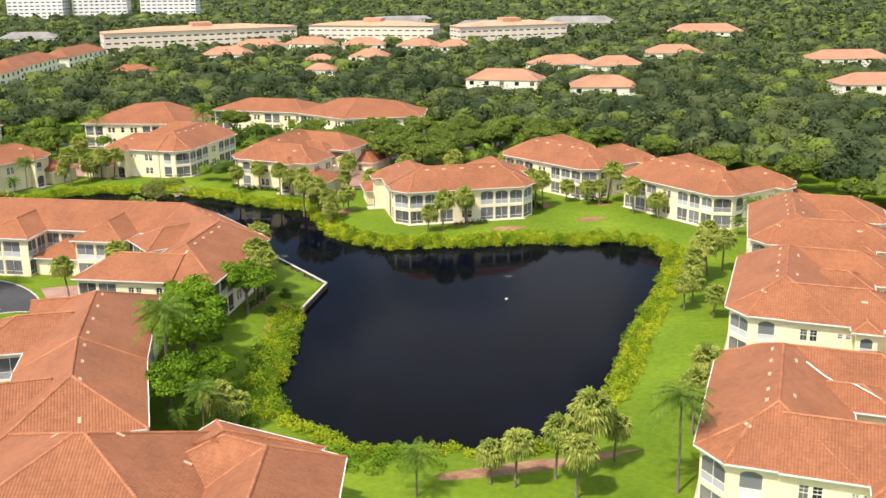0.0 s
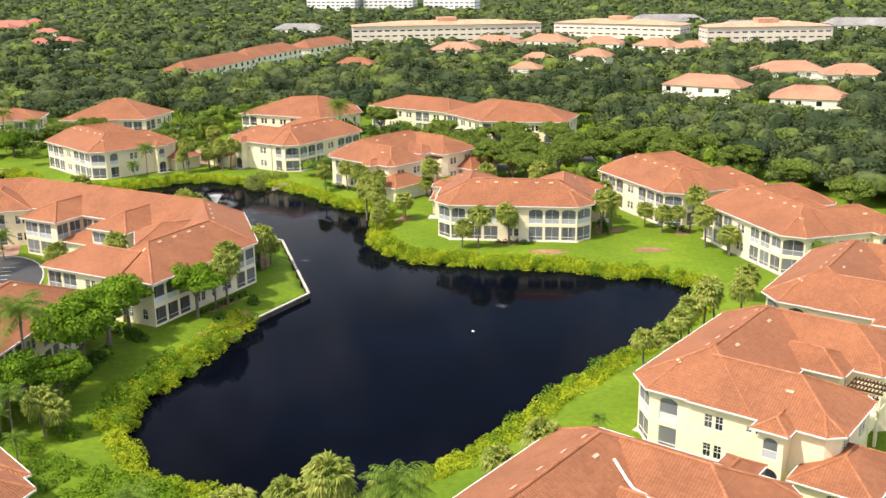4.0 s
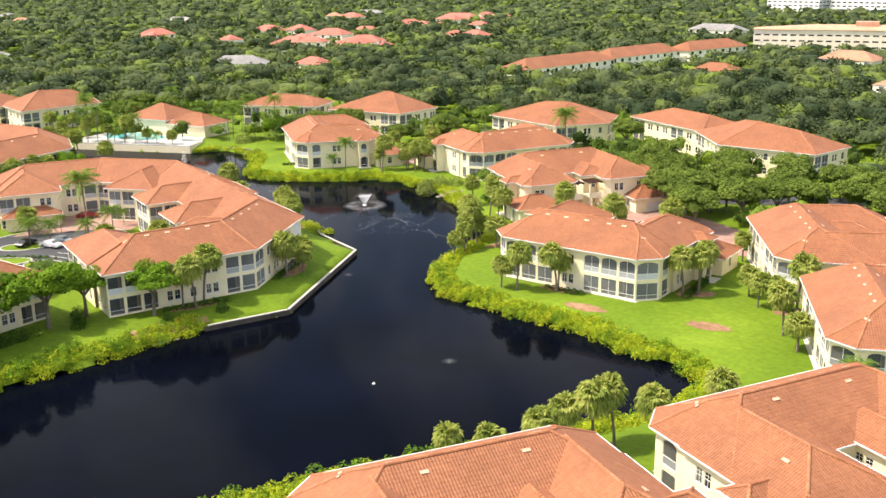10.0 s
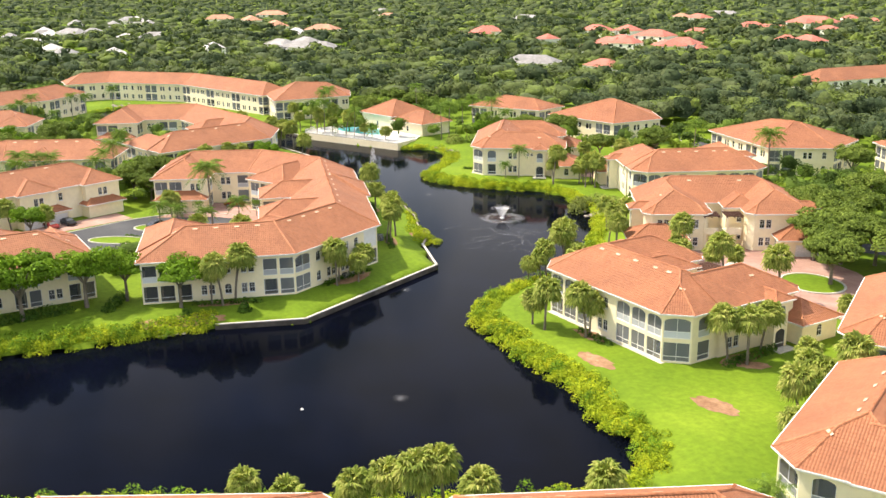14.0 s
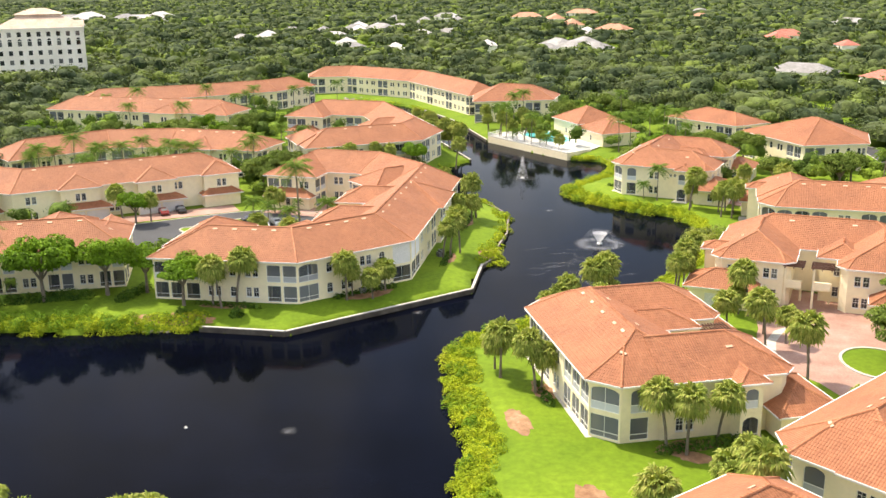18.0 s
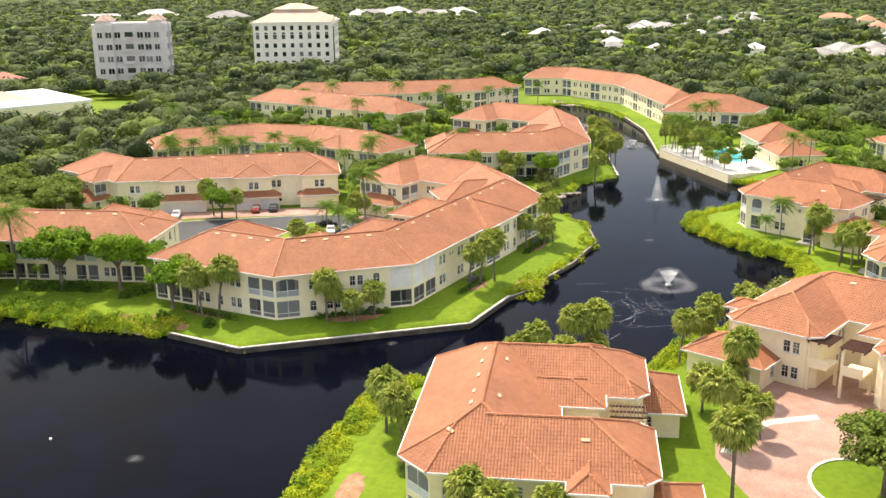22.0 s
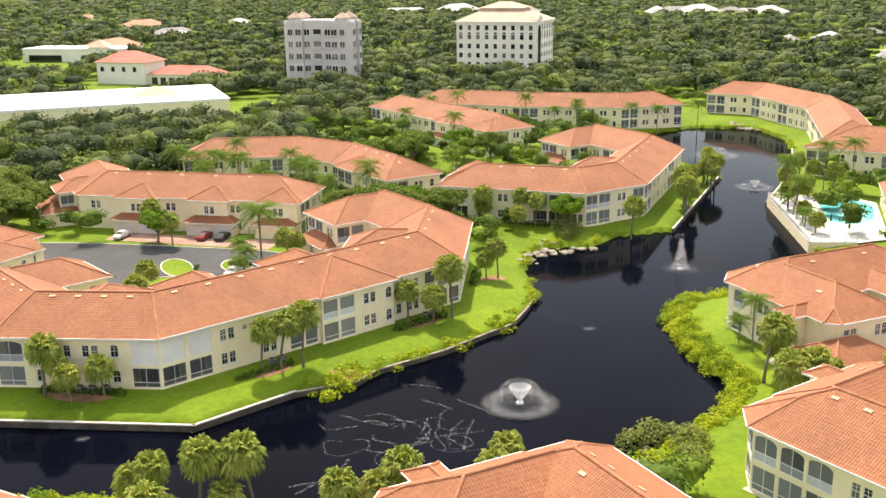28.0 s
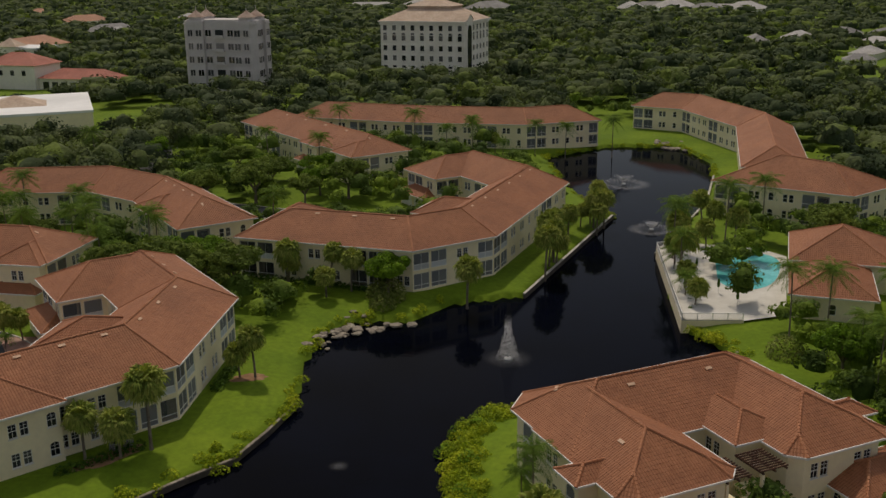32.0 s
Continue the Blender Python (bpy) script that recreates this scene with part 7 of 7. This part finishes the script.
def railing():
    top = tagged(new("railing"), "white railing along the pool wall", "railing")
    pts = [Vector(p) for p in POOL_EDGE]
    for a, b in zip(pts, pts[1:]):
        d = (b - a).normalized()
        ln = (b - a).length
        T = Matrix(((d.x, d.y, 0, a.x), (d.y, -d.x, 0, a.y), (0, 0, 1, 2.2), (0, 0, 0, 1)))
        g = Geo()
        g.box(0, -0.05, 0.98, ln, 0.05, 1.06, 0, T)
        g.box(0, -0.04, 0.1, ln, 0.04, 0.16, 0, T)
        g.make("rail", [M["trim"]], top)
        n = int(ln / 2)
        for k in range(n + 1):
            p = Geo()
            s = ln * k / max(1, n)
            p.box(s - 0.06, -0.06, 0, s + 0.06, 0.06, 1.1, 0, T)
            p.make("post", [M["trim"]], top)
        pk = Geo()
        for k in range(int(ln / 0.16)):
            s = 0.08 + k * 0.16
            pk.box(s - 0.015, -0.015, 0.16, s + 0.015, 0.015, 0.98, 0, T)
        pk.make("picket_row", [M["trim"]], top)["kind"] = "stuff"


railing()


def parasol(x, y):
    top = tagged(new("parasol"), "closed dark green parasol on the pool terrace", "parasol", "parasols")
    v, f = tube([(0, 0, 0), (0, 0, 2.5)], [0.04, 0.04], 6)
    mesh_ob("pole", v, f, M["trim"], top)
    v, f = tube([(0, 0, 1.1), (0, 0, 1.6), (0, 0, 2.4), (0, 0, 2.65)], [0.18, 0.26, 0.14, 0.02], 8)
    mesh_ob("canopy", v, f, M["leaf_bush"], top, smooth=True)
    top.matrix_basis = pose(x, y, GROUND + 0.35)


for x, y in ((-178.5, 229.5), (-177.5, 233), (-174.5, 234.5), (-187, 221.6)):
    parasol(x, y)


# ---- clipped shrubs ----
bushes = []
br = np.random.default_rng(3)
for k in range(19):
    bushes.append((-197.2 + 1.62 * k + br.uniform(-0.3, 0.3), 210.9 + 1.055 * k + br.uniform(-0.2, 0.4), br.uniform(0.6, 1.0), br.uniform(0.8, 1.5)))


def hedge_line(a, b, rad, h, step=1.1):
    a, b = Vector(a), Vector(b)
    n = max(1, int((b - a).length / step))
    for k in range(n + 1):
        p = a + (b - a) * (k / n)
        bushes.append((p.x, p.y, rad * br.uniform(0.85, 1.15), h * br.uniform(0.85, 1.15)))


hedge_line((3.2, 206.4), (9.5, 207.6), 0.7, 0.9)
hedge_line((22.4, 219), (20, 228), 0.9, 1.2)
hedge_line((-31.5, 154), (-29.4, 164), 0.7, 0.9)
hedge_line((-34.0, 176.5), (-39.5, 185.5), 0.8, 1.0)
hedge_line((-52, 194), (-60, 195.6), 0.7, 0.9)
hedge_line((-79, 198.5), (-88, 200.2), 0.8, 1.1)
hedge_line((-34, 140.5), (-40, 143), 1.2, 1.5)
hedge_line((-33, 121), (-36, 134), 1.3, 1.7)
hedge_line((15, 250), (10, 258), 0.9, 1.2)
hedge_line((-52, 246), (-40, 241), 0.8, 1.0)
hedge_line((-120, 236), (-108, 246), 0.7, 0.9)
hedge_line((-108, 246), (-100, 258), 0.7, 0.9)
hedge_line((-138, 160), (-147, 186), 0.8, 1.1)
hedge_line((34, 229), (38, 224), 0.9, 1.3)
hedge_line((-104, 194), (-110, 190), 0.9, 1.2)
hedge_line((-150, 318), (-112, 318), 1.1, 1.3)
hedge_line((-82, 146), (-76, 152), 0.6, 0.7)
hedge_line((-26.6, 161), (-26.6, 161.2), 1.0, 1.4)
hedge_line((-27.5, 152), (-27.5, 152.2), 1.0, 1.4)
hedge_line((8, 104), (18, 110), 1.2, 1.3)
shrub_field("clipped_shrubs", "dark green clipped shrubs beside walls and paths", bushes, "leaf_bush", 90, 0.2, 12)
extra = shore_spots(59, 61, 1.4, 21, dense=0.6, h=(0.5, 0.9)) + shore_spots(62, 67, 2.2, 22, dense=0.5, h=(0.5, 1.0)) + shore_spots(54, 58, 2.0, 23, dense=0.4) + shore_spots(38, 40, 2.5, 24) + shore_spots(45, 51, 1.5, 25, dense=0.5, h=(0.4, 0.8))
extra += [(-57 - br.uniform(0, 9), 202.5 + br.uniform(-1, 3.5), br.uniform(0.7, 1.2), br.uniform(0.7, 1.3)) for _ in range(26)]
extra += [(-92 - br.uniform(0, 7), 207 + br.uniform(-1.5, 3), br.uniform(0.5, 1.0), br.uniform(0.5, 1.0)) for _ in range(14)]
shrub_field("waterside_shrubs", "yellow-green shrubs hanging over the bank", extra, "leaf_hedge", 110, 0.14, 9)
big = [(-144.5, 187, 3.4, 3.6), (-147.5, 185, 2.6, 3.0), (-141.5, 189, 2.2, 2.2), (-72, 250, 2.6, 2.6), (-68, 252, 2.2, 2.2), (-74.5, 248.5, 1.8, 1.9), (-132, 158, 3.0, 3.2), (-128, 164, 3.2, 3.4), (-124, 168, 2.6, 2.8), (-160, 248, 3, 3)]
shrub_field("large_shrubs", "olive green rounded shrubs by the bank", big, "leaf_olive", 90, 0.2, 14)


# ---- rocks at the two cascades ----
def rock(x, y, z, s, seed):
    r = np.random.default_rng(seed)
    bm = bmesh.new()
    bmesh.ops.create_icosphere(bm, subdivisions=1, radius=1.0)
    for v in bm.verts:
        v.co *= r.uniform(0.75, 1.2)
        v.co.x *= 1.3
        v.co.z *= 0.42
    me = bpy.data.meshes.new("rock")
    bm.to_mesh(me)
    bm.free()
    me.materials.append(M["rock"])
    ob = tagged(new("rock", me), "pale weathered limestone boulder at the cascade", "rock", "cascade rocks")
    ob.matrix_basis = pose(x, y, z, 0, 0, r.uniform(0, 360)) @ Matrix.Scale(s, 4)


rr = np.random.default_rng(9)
for cx, cy, ex, ey, ang, count in ((-131, 189.5, 9, 2.2, 0.35, 34), (-138, 193.5, 5, 1.6, -0.6, 12), (-64, 247.5, 6, 2.4, 0.5, 26), (-61, 252, 3, 4, 0.3, 12), (-152, 242.5, 8, 2.2, 0.1, 22), (-310, 149, 9, 4.5, 1.0, 40), (-303, 158, 6, 2.5, 1.1, 14), (-23.4, 148.3, 2.6, 1.0, 1.5, 14)):
    for k in range(count):
        a, b = rr.normal(0, 0.5), rr.normal(0, 0.5)
        x, y = cx + ex * a * math.cos(ang) - ey * b * math.sin(ang), cy + ex * a * math.sin(ang) + ey * b * math.cos(ang)
        rock(x, y, max(0.1, min(ground_z(x, y), 1.0)) + rr.uniform(-0.1, 0.25), rr.uniform(0.35, 0.95) * (1.5 if cx < -300 else 0.5 if cx > -30 else 1.0), 500 + k + int(cx))

# ---- fountains ----
def fountain(x, y, jets, reach, height, ring, seed, label, column=False):
    r = np.random.default_rng(seed)
    top = tagged(new("fountain"), label, "fountain", "lake fountains")
    v, f = tube([(0, 0, -0.3), (0, 0, 0.15), (0, 0, 0.3)], [0.5, 0.5, 0.2], 10)
    mesh_ob("float", v, f, M["trim"], top, smooth=True)
    pv = []
    for k in range(jets):
        az = 2 * math.pi * k / jets + r.uniform(-0.05, 0.05)
        rad = reach * r.uniform(0.75, 1.05)
        for j in range(34):
            t = r.uniform(0, 1)
            hh = 4 * height * t * (1 - t) * r.uniform(0.92, 1.05)
            if column:
                t = r.uniform(0, 1) ** 0.7
                hh = height * (1 - t)
                q = (0.45 + 1.35 * t ** 1.6) * math.sqrt(r.uniform(0, 1))
                hh *= r.uniform(0.8, 1.08)
                pv.append((q * math.cos(az), q * math.sin(az), hh))
            else:
                pv.append((rad * t * math.cos(az), rad * t * math.sin(az), 0.2 + hh))
    p = np.array(pv)
    n = len(p)
    qv, qf = leaf_quads(p, np.tile([0.0, 0.0, 1.0], (n, 1)), 0.05, r)
    from_arrays("spray", qv, qf, M["foam"], top, "white spray of falling drops")["kind"] = "stuff"
    if not column:
        cone = Geo()
        m = 20
        for k in range(m):
            a, b = 2 * math.pi * k / m, 2 * math.pi * (k + 1) / m
            cone.face([(0.15 * math.cos(a), 0.15 * math.sin(a), 0.25), (0.15 * math.cos(b), 0.15 * math.sin(b), 0.25), (reach * 0.4 * math.cos(b), reach * 0.4 * math.sin(b), height * 0.95), (reach * 0.4 * math.cos(a), reach * 0.4 * math.sin(a), height * 0.95)])
        cone.make("jet", [M["foam_jet"]], top, "white cone of water", smooth=True)
    m = 48
    steps = (0.0, 0.35, 0.6, 0.8, 0.95, 1.1, 1.3)
    fv, ff = [], []
    for s in steps:
        for k in range(m):
            a = 2 * math.pi * k / m
            fv.append((ring * s * math.cos(a), ring * s * math.sin(a), 0.03))
    for i in range(len(steps) - 1):
        for k in range(m):
            a, b = i * m + k, i * m + (k + 1) % m
            ff.append((a, b, b + m, a + m))
    uv = []
    for q in ff:
        for i in q:
            uv.append((steps[i // m] / 1.3, (i % m) / m))
    mesh_ob("foam_ring", fv, ff, M["foam_ring" if not column else "foam_patch"], top, uvs=uv, label="ring of foam on the water")
    top.matrix_basis = pose(x, y, 0)
    return top


def foam_material(name, stops, scale=3.0):
    m, n, l, b = material(name, 0.9, 0, 0.1)
    b.inputs["Base Color"].default_value = (0.8, 0.82, 0.84, 1)
    uv = n.new("ShaderNodeUVMap").outputs[0]
    sep = n.new("ShaderNodeSeparateXYZ")
    l.new(uv, sep.inputs[0])
    r = ramp(n, [(p, (v, v, v)) for p, v in stops])
    l.new(sep.outputs[0], r.inputs[0])
    pos = n.new("ShaderNodeTexCoord").outputs["Object"]
    nz = noise_node(n, l, scale, 6, pos, 0.75)
    g = ramp(n, [(0.42, (0.0,) * 3), (0.68, (1.0,) * 3)])
    l.new(nz.outputs[0], g.inputs[0])
    k = n.new("ShaderNodeMath")
    k.operation = "MULTIPLY"
    l.new(r.outputs[0], k.inputs[0])
    l.new(g.outputs[0], k.inputs[1])
    l.new(k.outputs[0], b.inputs["Alpha"])
    return m


M["foam_ring"] = foam_material("foam_ring", [(0.0, 0.15), (0.3, 0.07), (0.5, 0.14), (0.66, 0.38), (0.78, 0.26), (1.0, 0.0)])
M["foam_patch"] = foam_material("foam_patch", [(0.0, 0.34), (0.4, 0.14), (1.0, 0.0)])
M["foam_streak"] = foam_material("foam_streak", [(0.0, 0.0), (0.5, 0.2), (1.0, 0.0)], 2.4)
M["foam_jet"] = mesh_screen("water_jet", (0.85, 0.87, 0.9), 0.42)
fountain(-71.9, 226.1, 60, 3.7, 2.4, 4.1, 1, "low lake fountain with a ring of falling spray")
fountain(-138.8, 215.6, 120, 1.5, 6.4, 2.8, 2, "tall single-jet lake fountain", True)
fountain(-215, 198.3, 24, 3.2, 1.5, 4.0, 3, "low white lake fountain in the channel")
fountain(-250.5, 171.8, 30, 4.2, 2.0, 5.4, 4, "low white lake fountain before the pond")


def foam_disc(x, y, rad, label):
    fv = [(0, 0, 0.02)] + [(rad * math.cos(2 * math.pi * k / 24), rad * math.sin(2 * math.pi * k / 24), 0.02) for k in range(24)]
    ff = [(0, 1 + k, 1 + (k + 1) % 24) for k in range(24)]
    uv = []
    for q in ff:
        uv += [(0.0, 0.0), (1.0, 0.0), (1.0, 0.0)]
    ob = tagged(mesh_ob("bubble_patch", fv, ff, M["foam_patch"], uvs=uv), label, "bubbles", "aerator bubbles")
    ob.matrix_basis = pose(x, y, 0)


foam_disc(12.3, 175.1, 1.15, "patch of bubbles over a sunken aerator")
foam_disc(-101.2, 218.9, 1.2, "patch of bubbles over a sunken aerator")
foam_disc(-31, 190, 1.0, "patch of bubbles over a sunken aerator")
fl = Geo()
fl.box(-0.5, -0.35, -0.2, 0.5, 0.35, 0.22)
fl.box(-0.2, -0.2, 0.22, 0.2, 0.2, 0.5)
tagged(fl.make("buoy", [M["trim"]]), "small white float on the lake", "buoy").matrix_basis = pose(11.1, 162.2, 0.03, 0, 0, 30) @ Matrix.Scale(0.42, 4)


def streak(pts, width, seed):
    """A wisp of foam on the water along a bent line."""
    r = np.random.default_rng(seed)
    v, f, uv = [], [], []
    n = len(pts)
    for i, p in enumerate(pts):
        a, b = Vector(pts[max(i - 1, 0)]), Vector(pts[min(i + 1, n - 1)])
        d = (b - a).normalized()
        nn = Vector((-d.y, d.x)) * width * r.uniform(0.6, 1.3)
        p = Vector(p)
        v += [(*(p + nn), 0.015), (*(p - nn), 0.015)]
        if i:
            k = 2 * i
            f.append((k - 2, k - 1, k + 1, k))
            uv += [(0, 0), (1, 0), (1, 1), (0, 1)]
    tagged(mesh_ob("foam_wisp", v, f, M["foam_streak"], uvs=uv), "wisp of white foam drifting on the water", "foam", "foam wisps")


wr2 = np.random.default_rng(31)
for k in range(30):
    x, y = -56 + wr2.normal(0, 5.5), 220 + wr2.normal(0, 4.5)
    head, turn, pts = wr2.uniform(0, 6.28), wr2.uniform(-0.22, 0.22), []
    for j in range(int(wr2.integers(8, 20))):
        pts.append((x, y))
        head += turn + wr2.normal(0, 0.2)
        x, y = x + 0.65 * math.cos(head), y + 0.5 * math.sin(head)
    pts = [(u, v) for u, v in pts if float(lake_distance(np.array([u]), np.array([v]))[0]) < -1]
    if len(pts) > 3:
        streak(pts, wr2.uniform(0.1, 0.3), k)

# ---- cars ----
def car(x, y, ang, paint, label):
    top = tagged(new("car"), label, "car", "parked cars")
    side = [(-2.3, 0.35), (-2.32, 0.75), (-2.1, 0.95), (-1.55, 1.02), (-0.95, 1.42), (0.55, 1.44), (1.25, 1.0), (2.1, 0.85), (2.3, 0.65), (2.28, 0.35)]
    g = Geo()
    for a, b in zip(side, side[1:] + side[:1]):
        ya = 0.88 if a[1] < 1.1 else 0.66
        yb = 0.88 if b[1] < 1.1 else 0.66
        g.face([(a[0], -ya, a[1]), (b[0], -yb, b[1]), (b[0], yb, b[1]), (a[0], ya, a[1])])
    for s in (-1, 1):
        pts = [(px, s * (0.88 if pz < 1.1 else 0.66), pz) for px, pz in side]
        g.face(pts if s < 0 else pts[::-1])
    body = g.make("body", [M[paint]], top)
    for pts in ([(-1.5, 1.04), (-0.97, 1.38)], [(0.6, 1.4), (1.2, 1.04)]):
        w = Geo()
        (xa, za), (xb, zb) = pts
        ya, yb = (0.74, 0.6) if za < zb else (0.6, 0.74)
        off = -0.03 if za < zb else 0.03
        w.face([(xa + off, -ya, za + 0.03), (xb + off, -yb, zb + 0.03), (xb + off, yb, zb + 0.03), (xa + off, ya, za + 0.03)])
        w.make("windscreen", [M["glass"]], body)
    for s in (-1, 1):
        w = Geo()
        pts = [(-1.3, s * 0.83, 1.06), (-0.85, s * 0.69, 1.38), (0.45, s * 0.69, 1.39), (1.0, s * 0.83, 1.06)]
        w.face(pts if s < 0 else pts[::-1])
        w.make("side_window", [M["glass"]], body)
        for wx in (-1.4, 1.4):
            v, f = tube([(wx, s * 0.68, 0.33), (wx, s * 0.9, 0.33)], [0.33, 0.33], 14)
            wheel = mesh_ob("wheel", v, f + [tuple(range(14, 28))], M["tyre"], top)
            v, f = tube([(wx, s * 0.89, 0.33), (wx, s * 0.92, 0.33)], [0.2, 0.18], 10)
            mesh_ob("rim", v, f + [tuple(range(10, 20))], M["metal"], wheel)
    top.matrix_basis = pose(x, y, GROUND + 0.08, 0, 0, ang)


for x, y, a, p, lab in ((-85.6, 116.6, 25, "car_white", "white saloon parked on the driveway"), (-95.2, 131.2, 25, "car_red", "dark red saloon parked before a garage"), (-97.2, 134.6, 25, "car_black", "black saloon parked before a garage"), (-84, 158.5, 25, "car_silver", "silver saloon in a parking bay"),
                        (-82.6, 155.8, 25, "car_white", "white saloon in a parking bay"), (-100.5, 171, 70, "car_red", "dark red car on the paver forecourt"), (-87.2, 152.6, 120, "car_black", "black car beside the grass island")):
    car(x, y, a, p, lab)


# ---- air conditioning units beside the peninsula house ----
def ac_unit(x, y, ang):
    top = tagged(new("air_conditioner"), "grey outdoor air conditioning unit on the mulch", "air conditioner", "air conditioners")
    g = Geo()
    g.box(-0.45, -0.45, 0, 0.45, 0.45, 0.9)
    g.make("case", [M["metal"]], top)
    for k in range(7):
        s = Geo()
        s.box(-0.47, -0.47, 0.1 + 0.11 * k, 0.47, 0.47, 0.13 + 0.11 * k)
        s.make("louvre", [M["tyre"]], top)
    v, f = tube([(0, 0, 0.9), (0, 0, 0.94)], [0.36, 0.36], 12)
    mesh_ob("fan_guard", v, f + [tuple(range(12, 24))], M["tyre"], top)
    top.matrix_basis = pose(x, y, ground_z(x, y), 0, 0, ang)


for x, y in ((-36.6, 180.6), (-37.6, 182), (-38.8, 183.4), (-58.4, 193.6), (-60, 193.9), (-86, 198.2), (-87.6, 198.5)):
    ac_unit(x, y, 35)
